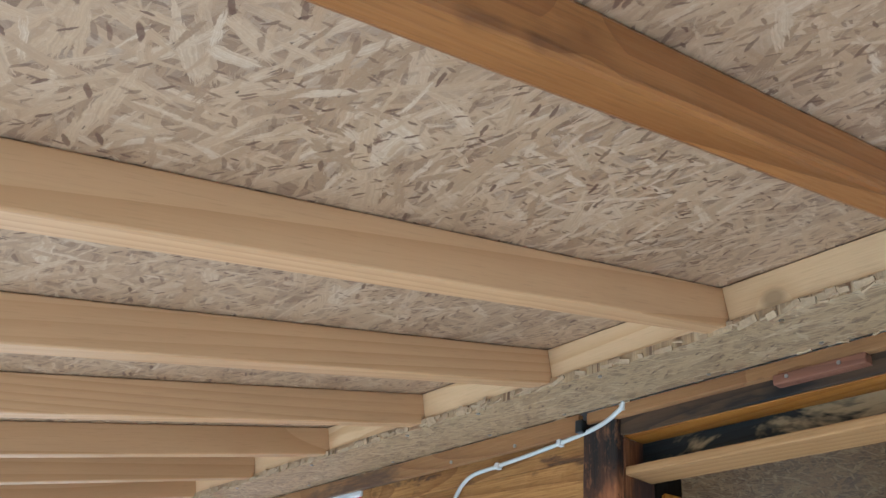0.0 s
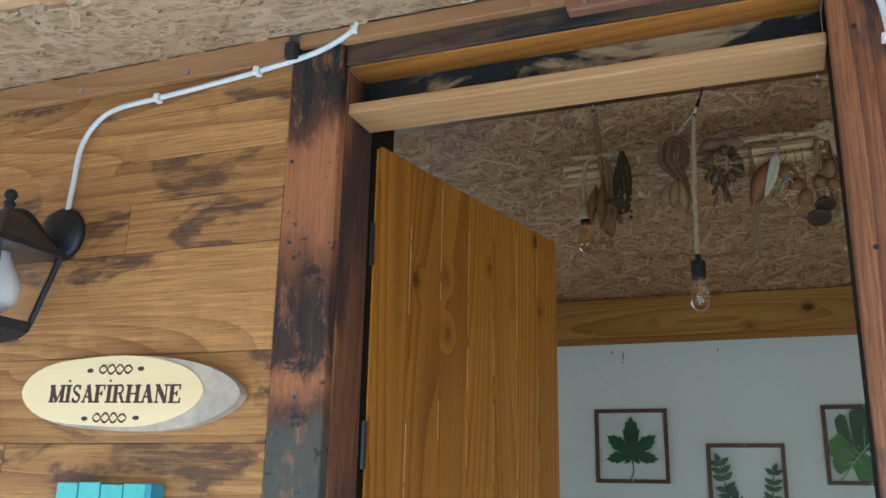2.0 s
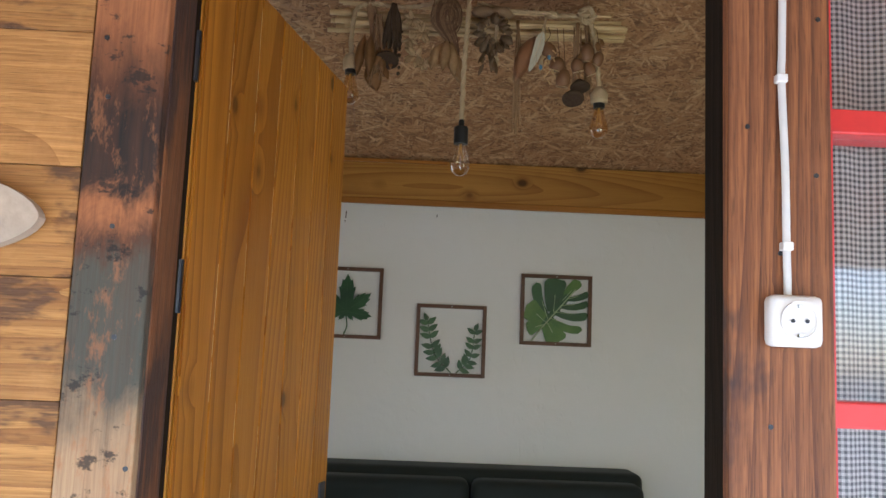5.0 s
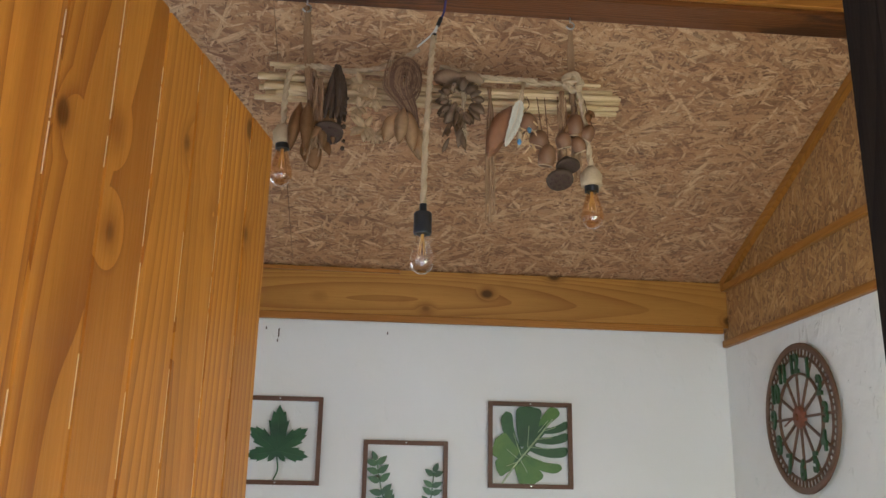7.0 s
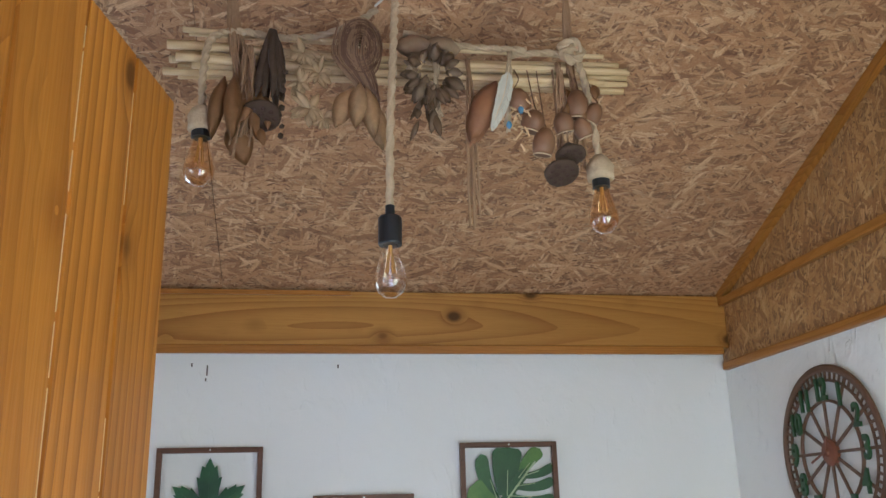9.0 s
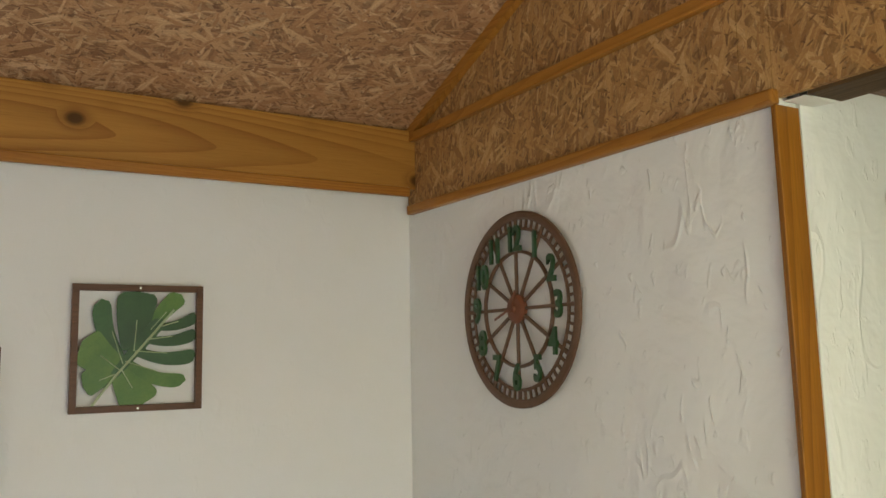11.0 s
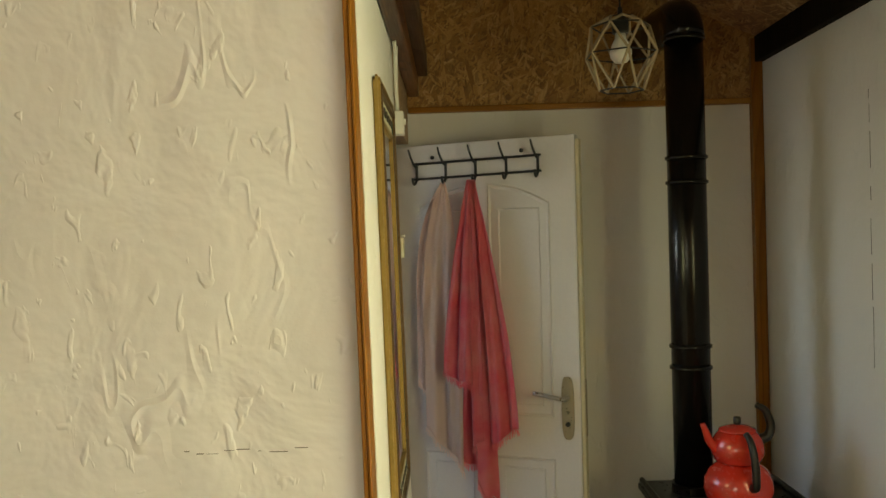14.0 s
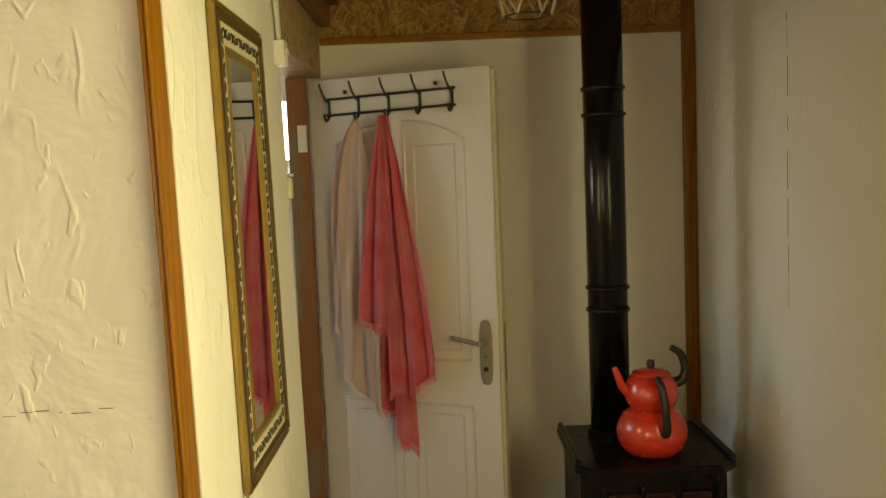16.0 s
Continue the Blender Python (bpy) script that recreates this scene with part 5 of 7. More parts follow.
def star_plate(outline, centre, y, depth):
    """A flat blade fanned out from its middle, with thickness."""
    bm = bmesh.new()
    n = len(outline)
    rings = []
    for yy in (y, y + depth):
        rings.append(([bm.verts.new((centre[0] + x, yy, centre[1] + z)) for x, z in outline], bm.verts.new((centre[0], yy - 0.001 * (yy == y), centre[1]))))
    (f, fc), (b, bc) = rings
    for i in range(n):
        j = (i + 1) % n
        bm.faces.new((f[i], f[j], fc))
        bm.faces.new((b[j], b[i], bc))
        bm.faces.new((f[j], f[i], b[i], b[j]))
    bmesh.ops.recalc_face_normals(bm, faces=bm.faces)
    return bm


# maple leaf
p1 = picture(-0.592, -0.260, 1.527, 1.859, "brown frame with a dark green maple leaf, on the white wall")
c = Vector((-0.425, 0, 1.652))
lobes = [(0, 0.165, 0.042), (52, 0.135, 0.034), (-52, 0.135, 0.034), (100, 0.115, 0.028), (-100, 0.115, 0.028), (140, 0.05, 0.02), (-140, 0.05, 0.02)]
out = []
seq = sorted(lobes, key=lambda q: q[0])
for i, (a, ln, w) in enumerate(seq):
    for da, r in ((-24, 0.46), (-19, 0.74), (-15, 0.70), (-9, 0.92), (-6, 0.88), (0, 1.06), (6, 0.88), (9, 0.92), (15, 0.70), (19, 0.74), (24, 0.46)):
        out.append((math.sin(radians(a + da)) * ln * r, math.cos(radians(a + da)) * ln * r))
bm = star_plate(out, (c.x, c.z), 3.644, 0.003)
part("leaf", bm, M_LEAF1, p1)
part("stalk", tube(bmesh.new(), curve_pts([(c.x, 3.645, c.z - 0.02), (c.x + 0.006, 3.645, c.z - 0.07), (c.x - 0.008, 3.645, 1.545)], 10), 0.003, 6), M_LEAF1, p1)
for a, ln, w in lobes[:5]:
    e = c + Vector((math.sin(radians(a)), 0, math.cos(radians(a)))) * ln * 0.8
    part("vein", tube(bmesh.new(), [(c.x, 3.6432, c.z), (e.x, 3.6432, e.z)], 0.001, 5), M_LEAF2, p1)

# monstera leaf: one blade cut by slits
p3 = picture(0.388, 0.723, 1.531, 1.863, "brown frame with a bright green monstera leaf, on the white wall")
IN0, IN1, IZ0, IZ1 = 0.4055, 0.7055, 1.5485, 1.8455


def in_frame(u, v):
    return (IN0 + min(1.0, max(0.0, u)) * (IN1 - IN0), IZ0 + min(1.0, max(0.0, v)) * (IZ1 - IZ0))


def finger(bm, a, b, hw, y, bend=0.0):
    """One lobe of the blade: narrow at the rib, broad and rounded at the rim."""
    a, b = Vector(a), Vector(b)
    d = b - a
    nrm = Vector((-d.y, d.x)).normalized()
    right, left = [], []
    for k in range(17):
        t = k / 16
        w = 1.2 * hw * (0.52 + 0.48 * t ** 0.8) * (1.0 if t < 0.8 else math.sqrt(max(0.0, 1 - ((t - 0.8) / 0.2) ** 2)))
        c = a + d * t + nrm * bend * math.sin(math.pi * t)
        right.append(in_frame(*(c + nrm * w)))
        left.append(in_frame(*(c - nrm * w)))
    plate(bm, right + left[-2::-1], 0.003, Matrix.Translation((0, y, 0)))


lobes = [((0.34, 0.31), (0.03, 0.56), 0.15, 0.02, 0), ((0.31, 0.27), (0.05, 0.17), 0.10, -0.02, 0), ((0.37, 0.36), (0.18, 0.93), 0.075, 0.05, 1), ((0.46, 0.47), (0.50, 1.02), 0.155, 0.02, 1), ((0.60, 0.66), (0.87, 0.98), 0.075, 0.02, 0),
         ((0.66, 0.68), (1.02, 0.79), 0.048, -0.03, 1), ((0.56, 0.57), (1.02, 0.63), 0.052, -0.04, 1), ((0.47, 0.47), (1.02, 0.43), 0.060, -0.05, 1), ((0.39, 0.38), (0.92, 0.20), 0.060, -0.06, 0), ((0.36, 0.31), (0.55, -0.02), 0.155, 0.0, 0)]
for k, (a, b, hw, bend, deep) in enumerate(lobes):
    bm = bmesh.new()
    finger(bm, a, b, hw, 3.644 + 0.0004 * k, bend)
    bmesh.ops.recalc_face_normals(bm, faces=bm.faces)
    part("lobe", bm, M_LEAF3_DEEP if deep else M_LEAF3, p3)
bm = bmesh.new()
finger(bm, (0.30, 0.26), (0.70, 0.76), 0.055, 3.6436)
bmesh.ops.recalc_face_normals(bm, faces=bm.faces)
part("lobe", bm, M_LEAF3_DEEP, p3)
line = [in_frame(*q) for q in ((0.12, 0.0), (0.30, 0.24), (0.52, 0.50), (0.80, 0.84))]
part("midrib", tube(bmesh.new(), curve_pts([(x, 3.642, z) for x, z in line], 20), 0.0034, 6), M_VEIN, p3)
for a, b, hw, bend, deep in lobes:
    p, q = in_frame(*a), in_frame(*(Vector(a) * 0.5 + Vector(b) * 0.5))
    part("rib", tube(bmesh.new(), [(p[0], 3.6425, p[1]), (q[0], 3.6428, q[1])], 0.0014, 5), M_VEIN, p3)

# drips below the wall board
for x, z, h in ((-0.502, 2.135, 0.012), (-0.452, 2.128, 0.034), (-0.455, 2.085, 0.010), (-0.02, 2.13, 0.012)):
    solid("paint_drip", one(x - 0.0022, x + 0.0022, 3.6655, 3.6679, z - h, z, bevel=0.0008), M_DRY_DARK, "small dark drip on the white plaster", "stain", "wall drips")

# ---------- sofa ----------
M_VELVET = cloth("dark_green_velvet", (0.004, 0.009, 0.008), 700, 0.75, 0.04, second=(0.002, 0.005, 0.0045))
sofa = thing("sofa", (0.15, 3.3, 0), "dark green velvet sofa against the white wall", "sofa")


def pillow(bm, x0, x1, y0, y1, z0, z1, r):
    box(bm, x0, x1, y0, y1, z0, z1)
    bmesh.ops.bevel(bm, geom=bm.edges[:], offset=r, segments=4, affect="EDGES", profile=0.6)


bm = bmesh.new()
pillow(bm, -0.62, 0.92, 3.42, 3.655, 0.18, 0.985, 0.045)
part("backrest", bm, M_VELVET, sofa, smooth=True)
for x0, x1 in ((-0.60, 0.155), (0.165, 0.89)):
    bm = bmesh.new()
    pillow(bm, x0, x1, 3.27, 3.418, 0.46, 0.955, 0.05)
    part("back_cushion", bm, M_VELVET, sofa, smooth=True)
    bm = bmesh.new()
    pillow(bm, x0, x1, 2.80, 3.268, 0.30, 0.455, 0.04)
    part("seat_cushion", bm, M_VELVET, sofa, smooth=True)
for x0, x1 in ((-0.75, -0.625), (0.925, 1.05)):
    bm = bmesh.new()
    pillow(bm, x0, x1, 2.80, 3.64, 0.12, 0.62, 0.04)
    part("armrest", bm, M_VELVET, sofa, smooth=True)
part("base", one(-0.62, 0.92, 2.81, 3.418, 0.12, 0.298, bevel=0.01), M_VELVET, sofa)
for x in (-0.7, 1.0):
    for y in (2.85, 3.58):
        part("leg", rod(bmesh.new(), (x, y, 0), (x, y, 0.12), 0.018, 0.024), M_BLACKWOOD, sofa)

# ---------- wheel clock ----------
M_CLOCK = plain("clock_brown", (0.125, 0.062, 0.032), 0.5, 0.2, vary=0.35, second=(0.19, 0.10, 0.05))
M_NUM = plain("numeral_green", (0.018, 0.060, 0.018), 0.45, vary=0.4, second=(0.035, 0.11, 0.03))
M_HUB = plain("hub_copper", (0.20, 0.065, 0.028), 0.45, 0.2, vary=0.3)
CC = Vector((CLOCK_X, 3.063, 1.778))
CM = Matrix(((0, 0, 1, CC.x - 0.012), (-1, 0, 0, CC.y), (0, 1, 0, CC.z), (0, 0, 0, 1))) @ Matrix.Diagonal((1, 1, -1, 1))
clock = thing("wall_clock", (CC.x, CC.y, CC.z - 0.25), "brown metal wagon-wheel clock with green numerals", "clock")


def ring(r0, r1, h, seg=72):
    bm = bmesh.new()
    rows = []
    for k in range(seg):
        a = 2 * math.pi * k / seg
        rows.append([bm.verts.new(CM @ Vector((r * math.cos(a), r * math.sin(a), z))) for r, z in ((r0, 0), (r1, 0), (r1, h * 0.7), ((r1 * 3 + r0) / 4, h), ((r0 * 3 + r1) / 4, h), (r0, h * 0.7))])
    for a, b in zip(rows, rows[1:] + rows[:1]):
        for i in range(6):
            bm.faces.new((a[i], a[(i + 1) % 6], b[(i + 1) % 6], b[i]))
    bmesh.ops.recalc_face_normals(bm, faces=bm.faces)
    return bm


part("outer_ring", ring(0.230, 0.252, 0.009), M_CLOCK, clock, smooth=False)
part("minute_ring", ring(0.202, 0.210, 0.006), M_CLOCK, clock)
part("inner_ring", ring(0.143, 0.151, 0.009), M_CLOCK, clock)
for k in range(60):
    a = 2 * math.pi * k / 60
    wdt = 0.0036 if k % 5 else 0.0055
    part("minute_bar", one(0.209, 0.231, -wdt, wdt, 0.001, 0.005, m=CM @ Matrix.Rotation(a, 4, "Z")), M_CLOCK, clock)
for k in range(12):
    a = 2 * math.pi * k / 12
    part("spoke", one(0.03, 0.206, -0.0042, 0.0042, 0.001, 0.008, bevel=0.0012, m=CM @ Matrix.Rotation(a, 4, "Z")), M_CLOCK, clock)
hb = bmesh.new()
lathe(hb, [(0.038, 0), (0.038, 0.010), (0.030, 0.016), (0.012, 0.018), (0.010, 0.024), (0.001, 0.025)], (0, 0, 0), 28)
hb.transform(CM)
bmesh.ops.recalc_face_normals(hb, faces=hb.faces)
part("hub", hb, M_HUB, clock, "copper-brown hub")
for ang, ln, wd in ((62, 0.05, 0.004), (200, 0.075, 0.003)):
    part("hand", one(-0.01, ln, -wd, wd, 0.026, 0.028, m=CM @ Matrix.Rotation(radians(ang), 4, "Z")), M_HUB, clock)
for h in range(1, 13):
    a = radians(90 - 30 * h)
    m = CM @ Matrix.Translation((0.177 * math.cos(a), 0.177 * math.sin(a), 0.011)) @ Matrix.Diagonal((0.86, 1.25, 1, 1))
    b = text_mesh(str(h), 0.072, 0.004, m, 0.0022)
    bmesh.ops.recalc_face_normals(b, faces=b.faces)
    part("numeral", b, M_NUM, clock, "green raised numeral")

# ---------- bundle of dried plants under the ridge beam ----------
M_REED = wood("reed", (0.74, 0.56, 0.32), (0.56, 0.38, 0.18), "x", 0.5, 8, 0.0, fine=0.5, pieces=0.25)
M_ROPE = plain("hemp_rope", (0.52, 0.385, 0.235), 0.9, grain=220, vary=0.5, bump=0.6)
M_JUTE = plain("jute", (0.36, 0.215, 0.11), 0.95, grain=200, vary=0.5, bump=0.6)
M_DRY = plain("dry_leaf", (0.42, 0.22, 0.085), 0.7, grain=60, vary=0.5, bump=0.3, second=(0.20, 0.10, 0.045))
M_DRY_PALE = plain("dry_pale", (0.64, 0.42, 0.21), 0.8, grain=80, vary=0.6, bump=0.4)
M_SHELL = plain("pod_shell", (0.26, 0.155, 0.080), 0.7, grain=40, vary=0.5, bump=0.5, second=(0.45, 0.38, 0.27))
M_TWIG = plain("brown_twig", (0.17, 0.085, 0.045), 0.8, vary=0.4)
M_FEATHER = plain("feather", (0.62, 0.58, 0.48), 0.85, vary=0.4)
M_AMBER = glass("amber_bulb_glass", (0.95, 0.80, 0.60), 0.0, 2.4)
M_CLEAR = glass("bulb_glass", (0.97, 0.91, 0.84), 0.0, 2.4)
M_FILAMENT = plain("filament", (0.6, 0.34, 0.09), 0.4, 0.3)
rnd = random.Random(21)
BY, BZ = 2.375, 2.545
bundle = thing("reed_bundle", (0.07, BY, BZ - 0.04), "bundle of pale dry reeds hung from the ridge beam", "reed bundle")
for k in range(17):
    a = 2 * math.pi * k / 17 * 2.0
    r = 0.012 + 0.028 * (k % 3) / 2
    y0, z0 = BY + r * math.cos(a) * 0.8, BZ + 0.016 + r * math.sin(a) * 1.25
    x0, x1 = -0.425 + rnd.uniform(-0.01, 0.05), 0.555 + rnd.uniform(-0.07, 0.02)
    dz = rnd.uniform(-0.012, 0.012)
    rr = rnd.uniform(0.0055, 0.0095)
    bm = bmesh.new()
    pts = curve_pts([(x0, y0, z0 - dz), ((x0 + x1) / 2 + rnd.uniform(-.1, .1), y0 + rnd.uniform(-.004, .004), z0 + rnd.uniform(-.004, .004)), (x1, y0, z0 + 0.012 + dz)], 16)
    tube(bm, pts, rr, 8, radii=[rr * (1.12 if i % 5 == 0 else 1.0) * (1 - 0.2 * i / 16) for i in range(17)])
    part("reed", bm, M_REED, bundle, smooth=True)


def rope_line(bm, pts, r=0.0068, n=110):
    line = curve_pts(pts, n)
    tube(bm, line, r, 15, twist=0.85, lobes=3, amp=0.30)
    return bm


def hank(name, pts, n, spread, mat, label, r=0.0025):
    """A loose bunch of strings along a line."""
    bm = bmesh.new()
    for k in range(n):
        o = [Vector(p) + Vector((rnd.uniform(-1, 1), rnd.uniform(-1, 1), 0)) * spread * (0.35 + 0.65 * i / (len(pts) - 1)) for i, p in enumerate(pts)]
        o[-1].z += rnd.uniform(-0.05, 0.03)
        o = [p + Vector((0.004 * math.sin(40 * p.z + k), 0, 0)) for p in o]
        tube(bm, curve_pts(o, 14), r, 5)
    return solid(name, bm, mat, label, "string", "hanging strings", "stuff", smooth=True)


for hx in (-0.305, 0.417):
    hk = bmesh.new()
    tube(hk, [Vector((hx, 2.31, 2.79)), Vector((hx, 2.31, 2.772))] + [Vector((hx + 0.011 * math.sin(a), 2.31, 2.761 + 0.011 * math.cos(a))) for a in [i * 0.5 for i in range(10)]], 0.0025, 6)
    solid("screw_hook", hk, M_STEEL, "steel screw hook in the ridge beam", "hook", "ridge hooks", smooth=True)
hank("jute_loop", [(-0.305, 2.31, 2.765), (-0.30, 2.335, 2.68), (-0.283, 2.345, 2.56), (-0.272, 2.33, 2.46), (-0.268, 2.33, 2.36)], 30, 0.019, M_JUTE, "brown jute strings looped from a hook round the reeds")
hank("jute_loop", [(0.417, 2.31, 2.765), (0.425, 2.34, 2.66), (0.425, 2.345, 2.56), (0.432, 2.34, 2.45), (0.430, 2.335, 2.36)], 14, 0.013, M_JUTE, "brown jute strings looped from a hook round the reeds")
hank("jute_string", [(0.196, 2.335, 2.57), (0.198, 2.33, 2.48), (0.197, 2.33, 2.36), (0.195, 2.33, 2.23)], 11, 0.010, M_JUTE, "long pale jute strings hanging from the reeds")
hank("jute_string", [(0.122, 2.318, 2.60), (0.124, 2.31, 2.53), (0.122, 2.31, 2.47), (0.126, 2.31, 2.39)], 8, 0.006, M_ROPE, "short pale strings tied round the wreath")


def pendant(at_top, socket_top, mat, pts, label, wrapped):
    x, y, z = socket_top
    t = thing("pendant_lamp", (x, y, z - 0.16), label, "pendant lamp", "edison bulbs")
    part("rope_cord", rope_line(bmesh.new(), pts), M_ROPE, t, "twisted hemp rope", smooth=True)
    if wrapped:
        bm = lathe(bmesh.new(), [(0.010, 0.03), (0.020, 0.022), (0.027, 0.004), (0.028, -0.012), (0.026, -0.024), (0.021, -0.028)][::-1], (x, y, z - 0.022), 20)
        displace(bm, lambda c: 0.0022 * math.sin(c.z * 900) + 0.002 * noise.noise(c * 90))
        part("rope_cap", bm, M_ROPE, t, "rope-wrapped lamp holder", smooth=True)
        part("holder", rod(bmesh.new(), (x, y, z - 0.064), (x, y, z - 0.046), 0.0185, seg=18), M_BLACK, t)
        b = z - 0.062
    else:
        bm = lathe(bmesh.new(), [(0.0215, -0.078), (0.0225, -0.074), (0.0225, -0.026), (0.020, -0.022), (0.009, -0.021), (0.009, 0.0)], (x, y, z), 24)
        part("holder", bm, M_BLACK, t, "black lamp holder", smooth=False)
        b = z - 0.076
    prof = [(0.001, -0.108), (0.012, -0.106), (0.024, -0.097), (0.031, -0.083), (0.0325, -0.07), (0.028, -0.05), (0.0205, -0.025), (0.016, -0.008), (0.015, 0.0)]
    k = 0.95
    outer = [(r * k, zz * k) for r, zz in prof]
    bm = lathe(bmesh.new(), outer, (x, y, b), 28)
    gl = part("bulb", bm, mat, t, "unlit clear filament bulb", smooth=True)
    gl.visible_shadow = False
    bm = bmesh.new()
    for q in range(6):
        a = 2 * math.pi * q / 6
        tube(bm, [(x + 0.004 * math.cos(a), y + 0.004 * math.sin(a), b - 0.018), (x + 0.009 * math.cos(a), y + 0.009 * math.sin(a), b - 0.055)], 0.0011, 5)
    rod(bm, (x, y, b - 0.002), (x, y, b - 0.02), 0.004, seg=8)
    part("filament", bm, M_FILAMENT, gl)
    return t


pendant(None, (0.018, 2.245, 2.198), M_CLEAR, [(0.035, 2.245, 2.665), (0.03, 2.245, 2.60), (0.026, 2.245, 2.50), (0.02, 2.245, 2.36), (0.018, 2.245, 2.197)], "bare filament bulb on a long twisted hemp rope", False)
pendant(None, (-0.345, 2.325, 2.42), M_AMBER, [(-0.20, 2.35, 2.60), (-0.28, 2.34, 2.605), (-0.335, 2.33, 2.58), (-0.347, 2.325, 2.50), (-0.345, 2.325, 2.42)], "amber filament bulb on a rope-wrapped holder", True)
pendant(None, (0.468, 2.325, 2.345), M_AMBER, [(0.30, 2.36, 2.60), (0.40, 2.335, 2.595), (0.438, 2.32, 2.56), (0.455, 2.32, 2.47), (0.468, 2.325, 2.345)], "amber filament bulb on a rope-wrapped holder", True)
rp = bmesh.new()
rope_line(rp, [(0.0, 2.30, 2.655), (-0.05, 2.33, 2.632), (-0.13, 2.345, 2.607), (-0.22, 2.345, 2.598)], 0.0062, 70)
solid("hemp_rope", rp, M_ROPE, "twisted hemp rope along the reeds", "rope", smooth=True)
rp = bmesh.new()
rope_line(rp, [(0.06, 2.345, 2.63), (0.15, 2.35, 2.612), (0.25, 2.35, 2.607), (0.33, 2.345, 2.605)], 0.0062, 70)
solid("hemp_rope", rp, M_ROPE, "twisted hemp rope along the reeds", "rope", smooth=True)
wires = thing("lamp_wires", (0.04, 2.25, 2.66), "bare white wires joined with black tape under the beam", "wire")
part("dark_wire", tube(bmesh.new(), curve_pts([(0.066, 2.26, 2.79), (0.062, 2.255, 2.75), (0.052, 2.25, 2.715)], 10), 0.003, 6), plain("purple_wire", (0.05, 0.04, 0.14), 0.4), wires)
part("tape", rod(bmesh.new(), (0.053, 2.25, 2.722), (0.044, 2.249, 2.697), 0.0055), M_BLACK, wires)
part("tape", rod(bmesh.new(), (0.036, 2.246, 2.672), (0.035, 2.246, 2.655), 0.006), M_BLACK, wires)
part("white_wire", tube(bmesh.new(), curve_pts([(0.044, 2.249, 2.70), (0.04, 2.247, 2.68), (0.036, 2.246, 2.668)], 8), 0.0026, 6), M_WHITE_PLASTIC, wires)
part("white_wire", tube(bmesh.new(), curve_pts([(0.043, 2.249, 2.697), (0.028, 2.26, 2.675), (-0.005, 2.295, 2.658)], 10), 0.0026, 6), M_WHITE_PLASTIC, wires)


def seed_leaf(bm, base, direction, length, width, curl=0.3):
    """A cupped dry leaf or pod half."""
    base, d = Vector(base), Vector(direction).normalized()
    side = d.cross(Vector((0, 1, 0.15))).normalized()
    nrm = side.cross(d)
    rows = []
    for i in range(9):
        t = i / 8
        w = width * math.sin(math.pi * min(1, t * 0.97 + 0.03)) ** 0.75
        rows.append([bm.verts.new(base + d * length * t + side * w * s + nrm * (curl * width * (s * s - 0.5) - 0.15 * length * math.sin(math.pi * t))) for s in (-1, -0.5, 0, 0.5, 1)])
    for a, b in zip(rows, rows[1:]):
        for k in range(4):
            bm.faces.new((a[k], a[k + 1], b[k + 1], b[k]))
    return bm


def leaves(name, items, mat, label, cat, group="dried plants"):
    t = thing(name, items[0][0], label, cat, group)
    for it in items:
        bm = seed_leaf(bmesh.new(), *it)
        bmesh.ops.solidify(bm, geom=bm.faces[:], thickness=0.0016)
        part("dry_leaf", bm, mat, t, smooth=True)
    return t


Y = 2.325
leaves("pod_cluster", [((-0.305, Y, 2.49), (-0.12, -0.2, -1), 0.15, 0.017, 0.9), ((-0.285, Y - 0.01, 2.49), (0.02, -0.25, -1), 0.16, 0.017, 0.9), ((-0.262, Y, 2.48), (0.2, -0.1, -1), 0.13, 0.016, 0.9), ((-0.285, Y + 0.01, 2.40), (0.3, -0.1, -1), 0.10, 0.028, 0.4)], M_DRY, "brown dried seed pods hung by jute strings", "dried plant")
M_PETAL = plain("papery_petal", (0.74, 0.54, 0.31), 0.8, grain=90, vary=0.5, bump=0.2)
M_COPPER = plain("copper_leaf", (0.48, 0.23, 0.11), 0.45, grain=50, vary=0.4, bump=0.2, second=(0.55, 0.27, 0.12))
M_POD = plain("round_pod", (0.19, 0.090, 0.040), 0.55, grain=45, vary=0.5, bump=0.3, second=(0.28, 0.145, 0.070))
M_RIM = plain("pod_rim", (0.62, 0.46, 0.28), 0.7, vary=0.3)


